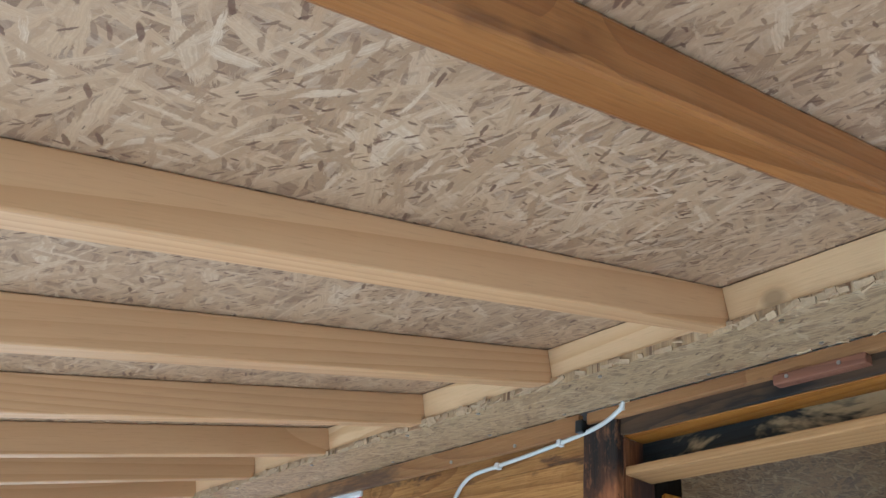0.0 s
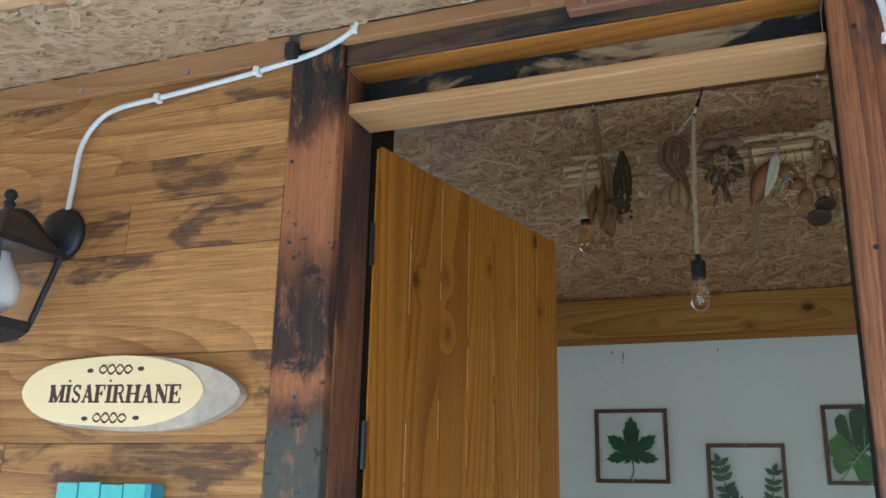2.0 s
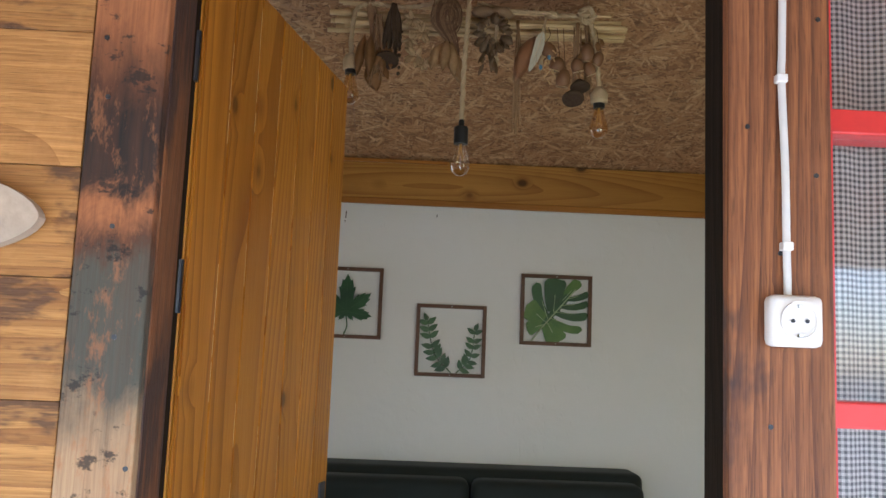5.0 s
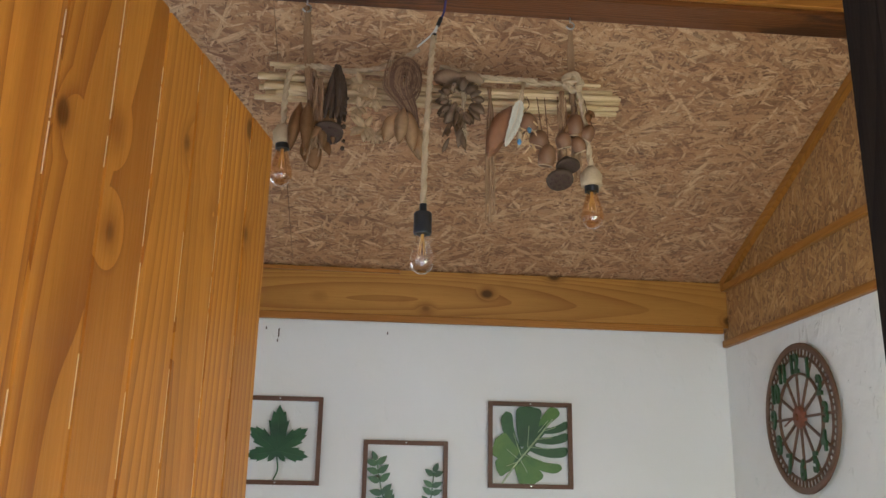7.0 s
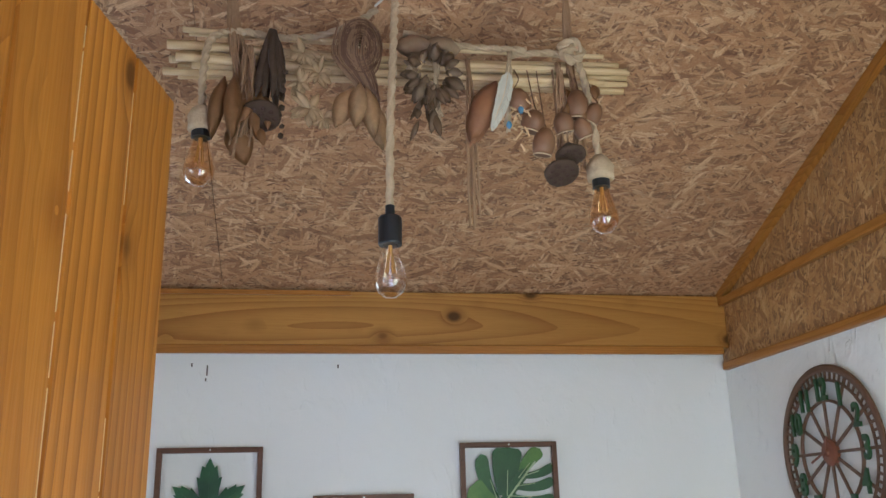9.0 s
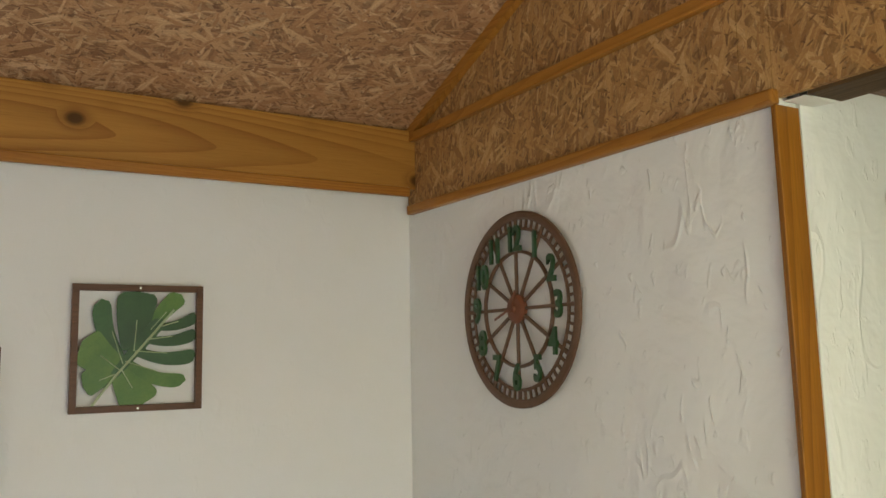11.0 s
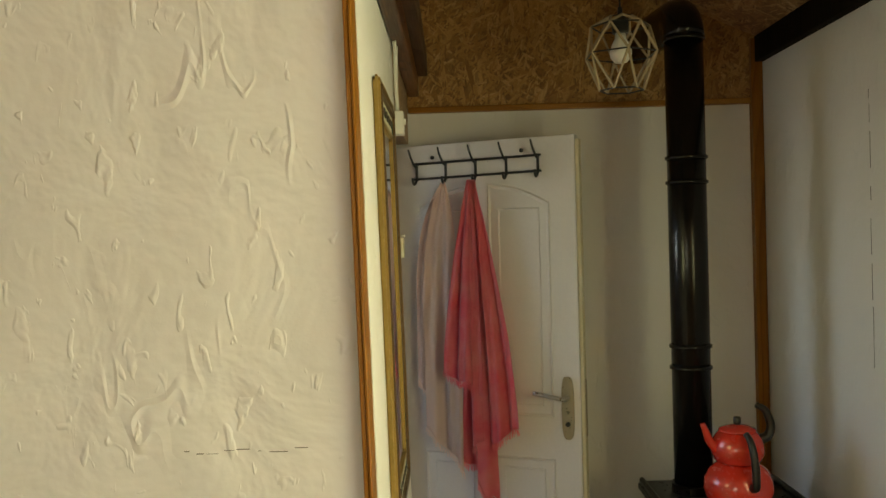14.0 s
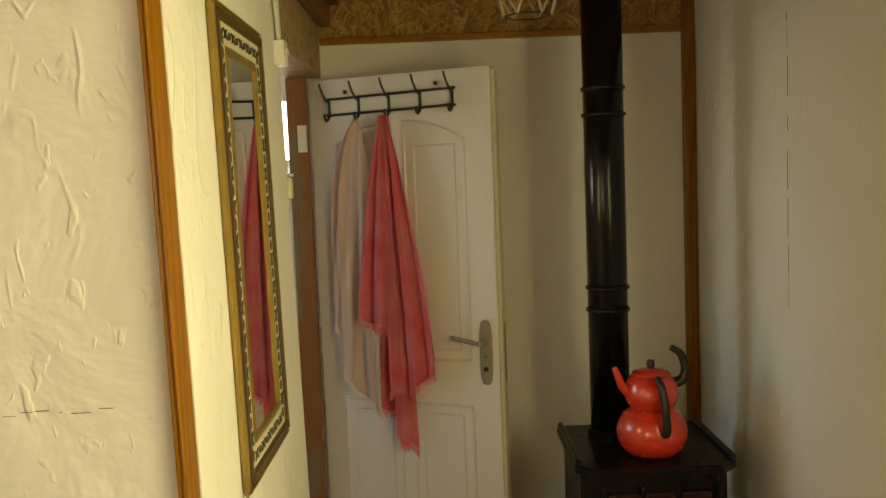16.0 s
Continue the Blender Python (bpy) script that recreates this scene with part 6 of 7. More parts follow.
def holed_pod(x, y, z, r, tilt, label):
    """A dried lotus head: a domed cup with a flat face of seed holes, on a string."""
    pod = thing("lotus_pod", (x, y, z - r), label, "dried plant", "lotus pods")
    m = Matrix.Translation((x, y, z)) @ Matrix.Rotation(radians(tilt), 4, "X")
    bm = lathe(bmesh.new(), [(0.10 * r, 0.95 * r), (0.32 * r, 0.75 * r), (0.75 * r, 0.25 * r), (r, 0.0), (0.98 * r, -0.18 * r), (0.86 * r, -0.26 * r), (0.02 * r, -0.22 * r)][::-1], (0, 0, 0), 24)
    displace(bm, lambda c: 0.0016 * noise.noise(c * 90))
    bm.transform(m)
    part("pod", bm, M_DRY_DARK, pod, smooth=True)
    for q in range(13):
        a = 2 * math.pi * q / (4 if q < 4 else 9)
        d = 0.30 * r if q < 4 else 0.66 * r
        bm = lathe(bmesh.new(), [(0.115 * r, -0.262 * r), (0.155 * r, -0.285 * r), (0.115 * r, -0.30 * r), (0.06 * r, -0.272 * r)], (d * math.cos(a), d * math.sin(a), 0), 8)
        bm.transform(m)
        part("seed_hole", bm, M_BURNT, pod)
    return pod


# dark shrivelled cone over a holed head
tall = thing("dried_seed_head", (-0.218, Y, 2.42), "dark shrivelled seed head on the reeds", "dried plant", "dried plants")
for k in range(22):
    a = 2 * math.pi * k / 11
    r1 = 0.024 + 0.008 * (k % 2)
    p0 = Vector((-0.214 + 0.006 * math.cos(a), Y - 0.006 + 0.006 * math.sin(a), 2.60 - 0.05 * (k // 11)))
    p1 = Vector((-0.220 + r1 * math.cos(a), Y - 0.008 + r1 * math.sin(a), 2.455 + rnd.uniform(-0.03, 0.02)))
    pts = curve_pts([p0, (p0 + p1) / 2 + Vector((rnd.uniform(-.007, .007), rnd.uniform(-.006, .006), 0)), p1], 8)
    bm = tube(bmesh.new(), pts, 0.006, 6, radii=[0.0025 + 0.006 * math.sin(math.pi * i / 8) for i in range(9)])
    displace(bm, lambda c: 0.003 * noise.noise(c * 130))
    part("husk", bm, M_DRY_DARK, tall, smooth=True)
holed_pod(-0.230, Y - 0.015, 2.405, 0.040, -24, "dark brown lotus head under a shrivelled cone")
beads = thing("bead_string", (-0.185, Y, 2.37), "string of small dark seed beads", "dried plant", "dried plants")
for k in range(8):
    bm = bmesh.new()
    bmesh.ops.create_icosphere(bm, subdivisions=1, radius=rnd.uniform(0.005, 0.008), matrix=Matrix.Translation((-0.190 + rnd.uniform(-.006, .006), Y - 0.02, 2.50 - 0.02 * k)))
    part("bead", displace(bm, lambda c: 0.002 * noise.noise(c * 200)), M_DRY_DARK, beads, smooth=True)

# pale rosettes of papery petals
for qi, (px, pz, pr) in enumerate(((-0.150, 2.545, 0.046), (-0.118, 2.50, 0.042), (-0.155, 2.475, 0.038), (-0.135, 2.415, 0.048), (-0.108, 2.395, 0.036))):
    items = []
    for k in range(16):
        a = rnd.uniform(-2.6, -0.5) if k % 3 else rnd.uniform(0, 6.28)
        items.append((Vector((px, Y - 0.015 - 0.004 * qi, pz)), (math.cos(a), rnd.uniform(-0.8, 0.1), math.sin(a)), pr * rnd.uniform(0.6, 1.05), pr * rnd.uniform(0.13, 0.2), 0.5))
    leaves("dried_flower", items, M_PETAL, "papery cream dried flower hung from the reeds", "dried plant")

# nest of fine fibres, combed downwards
nest = thing("fibre_nest", (-0.035, Y - 0.02, 2.44), "ball of fine brown plant fibres tied to the reeds", "dried plant", "dried plants")
for q in range(4):
    bm = bmesh.new()
    for k in range(48):
        a0, rr_ = rnd.uniform(0, 6.28), rnd.uniform(0.012, 0.046)
        dy = rnd.uniform(-0.030, 0.018)
        if k % 3:
            pts = [Vector((-0.036 + rr_ * math.cos(a0 + t * 0.5), Y - 0.02 + dy, 2.555 + rr_ * 1.45 * math.sin(a0 + t * 0.5))) for t in range(7)]
        else:
            x0 = rnd.uniform(-0.085, -0.01)
            pts = [Vector((x0, Y - 0.03 + dy, 2.60)), Vector((x0 - 0.008, Y - 0.04 + dy * 0.5, 2.53)), Vector((x0 * 0.6 + 0.004, Y - 0.03 + dy * 0.5, 2.475)), Vector((0.4 * x0 + 0.012, Y - 0.025, 2.43 + rnd.uniform(-0.03, 0.02)))]
        tube(bm, curve_pts(pts, 9), 0.0011, 4)
    tagged(part("fibre_hank", bm, M_TWIG if q % 2 else M_JUTE, nest), kind="stuff")
leaves("pod_cluster", [((-0.05, Y - 0.03, 2.465), (-0.36, -0.25, -1), 0.105, 0.023, 0.7), ((-0.036, Y - 0.04, 2.47), (-0.10, -0.3, -1), 0.115, 0.020, 0.7), ((-0.024, Y - 0.035, 2.465), (0.12, -0.2, -1), 0.125, 0.020, 0.7), ((-0.02, Y - 0.02, 2.45), (0.26, -0.1, -1), 0.12, 0.022, 0.7)], M_DRY_PALE, "cupped tan seed pods hung below the fibre nest", "dried plant")
wr = thing("shell_wreath", (0.118, Y - 0.02, 2.465), "wreath of grey-brown seed shells and pods", "wreath", "dried plants")
for k in range(44):
    bm = bmesh.new()
    a = 2 * math.pi * k / 22 + rnd.uniform(-.1, .1)
    rr = 0.036 + 0.014 * (k % 2) + rnd.uniform(-.004, .004)
    q = Vector((0.118 + rr * math.cos(a), Y - 0.02 + rnd.uniform(-0.014, 0.014), 2.515 + rr * math.sin(a)))
    mm = Matrix.Translation(q) @ Euler((rnd.uniform(0, 3), rnd.uniform(0, 3), rnd.uniform(0, 3))).to_matrix().to_4x4() @ Matrix.Diagonal((1, 0.6, 0.45, 1))
    bmesh.ops.create_icosphere(bm, subdivisions=1, radius=rnd.uniform(0.011, 0.017), matrix=mm)
    displace(bm, lambda c: 0.002 * noise.noise(c * 120))
    part("shell", bm, M_DRY_PALE if k % 5 == 0 else M_SHELL, wr, smooth=True)
for dx in (-0.03, 0.02):
    bm = bmesh.new()
    lathe(bm, [(0.003, 0.022), (0.03, 0.017), (0.042, 0.0), (0.034, -0.012), (0.003, -0.015)][::-1], (0.115 + dx, Y + 0.01, 2.59), 16, Matrix.Diagonal((1.1, 0.7, 1, 1)))
    displace(bm, lambda c: 0.004 * noise.noise(c * 50))
    solid("hard_pod", bm, M_SHELL, "grey-brown hard pod on top of the reeds", "dried plant", "dried plants", smooth=True)
items = []
for k in range(26):
    a = 2 * math.pi * k / 26 + rnd.uniform(-.15, .15)
    q = Vector((0.112 + 0.030 * math.cos(a), Y - 0.03 + rnd.uniform(-0.012, 0.012), 2.505 + 0.034 * math.sin(a)))
    items.append((q, (math.cos(a) + rnd.uniform(-.4, .4), rnd.uniform(-0.9, 0.1), math.sin(a) - 0.35), rnd.uniform(0.028, 0.048), rnd.uniform(0.008, 0.014), 0.9))
leaves("scale_wreath", items, M_SHELL, "curled grey-brown scales round the wreath", "dried plant")
leaves("dried_leaf", [((0.252, Y, 2.512), (-0.42, -0.05, -1), 0.155, 0.030, 0.5), ((0.235, Y + 0.008, 2.50), (-0.30, 0.0, -1), 0.15, 0.026, 0.5)], M_COPPER, "smooth copper-brown dried leaf on the reeds", "dried plant")
feather = thing("feather", (0.25, Y - 0.03, 2.405), "white feather tied among the dried plants", "feather", "dried plants")
quill = curve_pts([(0.276, Y - 0.032, 2.535), (0.262, Y - 0.034, 2.47), (0.238, Y - 0.036, 2.405)], 40)
part("quill", tube(bmesh.new(), quill, 0.0012, 5), M_RIM, feather)
for side in (-1, 1):
    bm = bmesh.new()
    for k in range(74):
        t = 0.12 + 0.88 * k / 73
        q = quill[min(40, int(t * 40))].lerp(quill[min(40, int(t * 40) + 1)], t * 40 % 1)
        w = 0.016 * math.sin(math.pi * min(1, 0.22 + 0.78 * t)) ** 0.6 * rnd.uniform(0.85, 1.05)
        tube(bm, [q, q + Vector((side * w * 0.7 - 0.004, -0.002, -0.010)), q + Vector((side * w - 0.006, -0.001, -0.024))], 0.0009, 3)
    part("vane", bm, M_FEATHER, feather)
gourds = thing("round_pods", (0.35, Y, 2.35), "round brown dried pods with pale rims on thin stalks", "dried plant", "dried plants")
for x, z, r, hh, tl in ((0.297, 2.462, 0.026, 1.15, -20), (0.326, 2.418, 0.026, 1.0, 15), (0.347, 2.372, 0.024, 1.35, 8), (0.424, 2.462, 0.024, 1.4, 0), (0.458, 2.442, 0.020, 1.3, 25), (0.392, 2.418, 0.022, 1.1, -15), (0.432, 2.408, 0.020, 1.2, -25)):
    m = Matrix.Translation((x, Y - 0.012, z)) @ Matrix.Rotation(radians(tl), 4, "Y") @ Matrix.Rotation(radians(12), 4, "X")
    bm = lathe(bmesh.new(), [(0.08 * r, hh * r), (0.55 * r, 0.85 * hh * r), (0.92 * r, 0.35 * hh * r), (r, -0.1 * hh * r), (0.90 * r, -0.6 * hh * r), (0.74 * r, -0.86 * hh * r), (0.5 * r, -0.7 * hh * r)][::-1], (0, 0, 0), 18)
    bm.transform(m)
    g_ = part("pod", bm, M_POD, gourds, smooth=True)
    bm = tube(bmesh.new(), [(0.78 * r * math.cos(0.35 * q), 0.78 * r * math.sin(0.35 * q), -0.84 * hh * r) for q in range(19)], 0.0013, 5)
    bm.transform(m)
    part("rim", bm, M_RIM, g_)
    part("stalk", tube(bmesh.new(), curve_pts([m @ Vector((0, 0, hh * r)), Vector((x + 0.006, Y, z + 0.06)), Vector((x + 0.002, Y + 0.02, 2.555))], 8), 0.0014, 4), M_TWIG, g_)
bm = bmesh.new()
for k in range(40):
    q = Vector((0.292 + rnd.gauss(0, 0.014), Y - 0.02 + rnd.gauss(0, 0.008), 2.43 + rnd.gauss(0, 0.03)))
    tube(bm, [q, q + Vector((rnd.uniform(-.016, .016), rnd.uniform(-.01, .01), rnd.uniform(-.022, .01)))], 0.0022, 5)
solid("dried_sprig", bm, M_DRY_PALE, "pale dried sprig with tiny blooms", "dried plant", "dried plants", "stuff")
for x, z in ((0.27, 2.40), (0.297, 2.435)):
    bm = bmesh.new()
    bmesh.ops.create_icosphere(bm, subdivisions=2, radius=0.007, matrix=Matrix.Translation((x, Y - 0.03, z)) @ Matrix.Diagonal((0.8, 0.8, 1.3, 1)))
    displace(bm, lambda c: 0.002 * noise.noise(c * 200))
    solid("blue_bloom", bm, plain("blue_petal", (0.12, 0.26, 0.42), 0.7), "tiny dried blue bloom", "dried plant", "blue blooms", smooth=True)
for x, z, r, tl in ((0.380, 2.308, 0.036, -28), (0.402, 2.348, 0.032, -20)):
    pod = holed_pod(x, Y - 0.012, z, r, tl, "dark brown dried lotus head hung by a string")
    part("string", tube(bmesh.new(), curve_pts([(x, Y, z + 0.8 * r), (x + 0.004, Y + 0.008, z + 0.12), (x + 0.005, Y + 0.02, 2.56)], 8), 0.0024, 5), M_JUTE, pod)

rnd = random.Random(77)
hank("jute_string", [(-0.262, 2.318, 2.56), (-0.258, 2.312, 2.50), (-0.262, 2.312, 2.43), (-0.266, 2.312, 2.37)], 16, 0.02, M_JUTE, "frayed brown jute strings over the pods")
hank("jute_string", [(0.395, 2.33, 2.57), (0.392, 2.32, 2.50), (0.388, 2.32, 2.44), (0.384, 2.32, 2.36)], 7, 0.008, M_JUTE, "thin jute strings holding lotus pods")
hank("jute_string", [(0.288, 2.33, 2.59), (0.28, 2.315, 2.53), (0.276, 2.31, 2.47), (0.272, 2.31, 2.42)], 6, 0.006, M_ROPE, "thin pale string tied round a sprig")
for gx, gz, n, mat, lab in ((-0.245, 2.45, 14, M_DRY, "brown shrivelled leaf cluster on the reeds"), (0.44, 2.49, 8, M_DRY, "brown leaf cluster beside the rope"), (0.112, 2.46, 18, M_SHELL, "grey-brown scale cluster under the wreath")):
    items = []
    for k in range(n):
        q = Vector((gx + rnd.gauss(0, 0.017), Y - 0.012 + rnd.gauss(0, 0.012), gz + rnd.gauss(0, 0.028)))
        items.append((q, (rnd.uniform(-0.6, 0.6), rnd.uniform(-0.6, 0.2), -1), rnd.uniform(0.03, 0.07), rnd.uniform(0.005, 0.011)))
    leaves("leaf_cluster", items, mat, lab, "dried plant")
ins = bmesh.new()
rope_line(ins, [(0.395, 2.325, 2.60), (0.425, 2.315, 2.615), (0.445, 2.32, 2.59), (0.425, 2.318, 2.57), (0.405, 2.32, 2.585), (0.43, 2.312, 2.60)], 0.0085, 50)
solid("rope_knot", ins, M_ROPE, "knot of hemp rope round the reeds", "rope", smooth=True)

# ---------- mirror ----------
M_GOLD = plain("antique_gold", (0.42, 0.29, 0.09), 0.38, 0.55, grain=140, vary=0.45, bump=0.15, second=(0.16, 0.09, 0.03))
M_GOLD_DARK = plain("brown_gold", (0.14, 0.085, 0.035), 0.4, 0.3, vary=0.4)
M_CREAM = plain("cream_band", (0.66, 0.62, 0.48), 0.5, vary=0.2)
M_MOTIF_RED = plain("motif_red", (0.09, 0.032, 0.024), 0.5)
M_MOTIF_GREEN = plain("motif_green", (0.02, 0.045, 0.028), 0.5)
g = Nodes("mirror_glass")
M_MIRROR = g.set(color=(0.86, 0.88, 0.87), metal=1.0, rough=g.math("MULTIPLY", g.noise(g.coords(), 6, 3), 0.03))
mir = thing("wall_mirror", (1.88, MIR_Y, 1.085), "tall mirror in an antique gold frame with a patterned band", "mirror")
MX0, MX1, MZ0, MZ1 = 1.668, 2.075, 1.085, 1.966


def rim(inset0, inset1, ya, yb, mat, name, bevel=0.003):
    """Four mitred sides of a frame between two insets."""
    a0, a1 = (MX0 + inset0, MX1 - inset0, MZ0 + inset0, MZ1 - inset0), (MX0 + inset1, MX1 - inset1, MZ0 + inset1, MZ1 - inset1)
    o = [(a0[0], a0[2]), (a0[1], a0[2]), (a0[1], a0[3]), (a0[0], a0[3])]
    i = [(a1[0], a1[2]), (a1[1], a1[2]), (a1[1], a1[3]), (a1[0], a1[3])]
    for k in range(4):
        q = [o[k], o[(k + 1) % 4], i[(k + 1) % 4], i[k]]
        bm = bmesh.new()
        f = [bm.verts.new((x, ya, z)) for x, z in q]
        b = [bm.verts.new((x, yb, z)) for x, z in q]
        bm.faces.new(f), bm.faces.new(b[::-1])
        for j in range(4):
            bm.faces.new((f[j], b[j], b[(j + 1) % 4], f[(j + 1) % 4]))
        bmesh.ops.recalc_face_normals(bm, faces=bm.faces)
        bmesh.ops.bevel(bm, geom=bm.edges[:], offset=bevel, segments=2, affect="EDGES")
        part(name, bm, mat, mir)


rim(0.0, 0.014, MIR_Y - 0.015, MIR_Y - 0.0005, M_GOLD, "outer_moulding", 0.005)
rim(0.014, 0.034, MIR_Y - 0.017, MIR_Y - 0.0005, M_GOLD_DARK, "moulding_groove")
rim(0.034, 0.074, MIR_Y - 0.011, MIR_Y - 0.0005, M_CREAM, "patterned_band", 0.001)
rim(0.074, 0.092, MIR_Y - 0.0135, MIR_Y - 0.0005, M_GOLD, "inner_moulding", 0.004)
part("glass", one(MX0 + 0.09, MX1 - 0.09, MIR_Y - 0.009, MIR_Y - 0.001, MZ0 + 0.09, MZ1 - 0.09), M_MIRROR, mir)


def motif(x, z, along, red):
    bm = bmesh.new()
    if red:
        out = [(0.0075 * math.cos(t), 0.011 * math.sin(t)) for t in (2 * math.pi * i / 12 for i in range(12))]
        plate(bm, out, 0.002, Matrix.Translation((x, MIR_Y - 0.0125, z)) @ Matrix.Rotation(0 if along == "z" else radians(90), 4, "Y"))
    else:
        for a in (35, -35):
            out = [(0.0035 * math.cos(t), 0.017 * math.sin(t)) for t in (2 * math.pi * i / 12 for i in range(12))]
            plate(bm, out, 0.002, Matrix.Translation((x, MIR_Y - 0.0125 - 0.0004 * (a > 0), z)) @ Matrix.Rotation(radians(a + (0 if along == "z" else 90)), 4, "Y"))
    bmesh.ops.recalc_face_normals(bm, faces=bm.faces)
    part("motif", bm, M_MOTIF_RED if red else M_MOTIF_GREEN, mir)


for k in range(26):
    z = MZ0 + 0.06 + k * (MZ1 - MZ0 - 0.12) / 25
    for x in (MX0 + 0.054, MX1 - 0.054):
        motif(x, z, "z", k % 2 == 0)
for k in range(1, 10):
    x = MX0 + 0.054 + k * (MX1 - MX0 - 0.108) / 10
    for z in (MZ0 + 0.054, MZ1 - 0.054):
        motif(x, z, "x", k % 2 == 0)

mir.rotation_euler.x = -0.016
mir.location.y += LEAN[1][2] * 1.085 + LEAN[1][3] - 0.0005

# ---------- white panel door, standing open ----------
M_WDOOR = plain("white_door_paint", (0.74, 0.73, 0.74), 0.38, grain=90, vary=0.08, bump=0.03)
WH, WF = Vector((3.150, 2.290, 0)), Vector((2.886, 1.690, 0))
WU = (WF - WH).normalized()
WN = Vector((WU.y, -WU.x, 0))
if WN.x > 0:
    WN = -WN
WL = (WF - WH).length
WM = Matrix(((WU.x, WN.x, 0, WH.x), (WU.y, WN.y, 0, WH.y), (0, 0, 1, 0), (0, 0, 0, 1)))
wdoor = tagged(new("door_2"), "white moulded panel door standing open", "", "", "structure")
wdoor.location = (WH.x, WH.y, 0.01)
bm = one(0, WL, -0.04, 0, 0.012, 1.98, bevel=0.002, m=WM)
part("door_leaf", bm, M_WDOOR, wdoor)
part("edge_lipping", one(WL + 0.0005, WL + 0.012, -0.036, -0.006, 0.012, 1.965, bevel=0.002, m=WM), M_CREAM, wdoor, "cream door edge")


def moulding(pts, w=0.012, h=0.005):
    """A raised bead along a closed line on the door face."""
    bm = bmesh.new()
    n = len(pts)
    cxm = sum(p[0] for p in pts) / n
    czm = sum(p[1] for p in pts) / n
    loops = []
    for q, y in ((0.0, 0.0003), (0.33, h), (0.66, h * 0.6), (1.0, 0.0003)):
        loop = []
        for i, (u, z) in enumerate(pts):
            a, b = Vector(pts[i - 1]), Vector(pts[(i + 1) % n])
            c = Vector((u, z))
            t = ((c - a).normalized() + (b - c).normalized()).normalized()
            inn = Vector((-t.y, t.x))
            if inn.dot(Vector((cxm, czm)) - c) < 0:
                inn = -inn
            c2 = c + inn * w * q * 1.3
            loop.append(bm.verts.new(WM @ Vector((c2.x, y, c2.y))))
        loops.append(loop)
    for a, b in zip(loops, loops[1:]):
        for i in range(n):
            bm.faces.new((a[i], a[(i + 1) % n], b[(i + 1) % n], b[i]))
    bmesh.ops.recalc_face_normals(bm, faces=bm.faces)
    return bm


for u0, u1, arch in ((0.085, 0.305, -1), (0.345, 0.565, 1)):
    z0, z1 = 1.04, 1.83
    top = [(u0 + (u1 - u0) * t, z1 - (0.07 * (t if arch > 0 else 1 - t) ** 2)) for t in [i / 8 for i in range(9)]]
    part("panel_moulding", moulding([(u0, z0), (u1, z0)] + top[::-1]), M_WDOOR, wdoor)
    part("panel_moulding", moulding([(u0 + 0.035, z0 + 0.035), (u1 - 0.035, z0 + 0.035), (u1 - 0.035, z1 - 0.085), (u0 + 0.035, z1 - 0.085)], 0.008, 0.003), M_WDOOR, wdoor)
    part("panel_moulding", moulding([(u0, 0.16), (u1, 0.16), (u1, 0.90), (u0, 0.90)]), M_WDOOR, wdoor)
    part("panel_moulding", moulding([(u0 + 0.035, 0.195), (u1 - 0.035, 0.195), (u1 - 0.035, 0.865), (u0 + 0.035, 0.865)], 0.008, 0.003), M_WDOOR, wdoor)
M_BRASS = plain("satin_nickel", (0.42, 0.37, 0.28), 0.3, 0.9, vary=0.15)
bm = bmesh.new()
oval = [(0.021 * math.copysign(abs(math.cos(t)) ** 0.6, math.cos(t)), 0.105 * math.copysign(abs(math.sin(t)) ** 0.55, math.sin(t))) for t in (2 * math.pi * i / 28 for i in range(28))]
plate(bm, oval, 0.006, WM @ Matrix.Translation((WL - 0.043, 0.0003, 1.075)))
bmesh.ops.recalc_face_normals(bm, faces=bm.faces)
hp2 = part("handle_plate", bm, M_BRASS, wdoor, "worn nickel lock plate")
hm = [WM @ Vector(p) for p in ((WL - 0.043, 0.004, 1.11), (WL - 0.043, 0.04, 1.11), (WL - 0.052, 0.047, 1.111), (WL - 0.09, 0.048, 1.118), (WL - 0.148, 0.046, 1.127))]
part("lever", tube(bmesh.new(), curve_pts(hm, 20), 0.0075, 10), M_STEEL, hp2, smooth=True)
part("keyhole", rod(bmesh.new(), WM @ Vector((WL - 0.043, 0.004, 1.022)), WM @ Vector((WL - 0.043, 0.012, 1.022)), 0.008, seg=14), M_BLACK, hp2)
for z in (0.3, 1.0, 1.75):
    part("hinge", rod(bmesh.new(), WM @ Vector((-0.004, 0.004, z - 0.04)), WM @ Vector((-0.004, 0.004, z + 0.04)), 0.006, seg=10), M_STEEL, wdoor)
part("strike_plate", one(WL + 0.0122, WL + 0.0142, -0.03, -0.012, 0.98, 1.17, m=WM), M_BRASS, wdoor)

# hook rack and towels
rack = thing("hook_rack", WM @ Vector((0.31, 0.02, 1.86)), "grey iron coat-hook rack screwed to the white door", "coat rack")


def rail_z(u, base):
    return base + 0.012 * (u - 0.3)


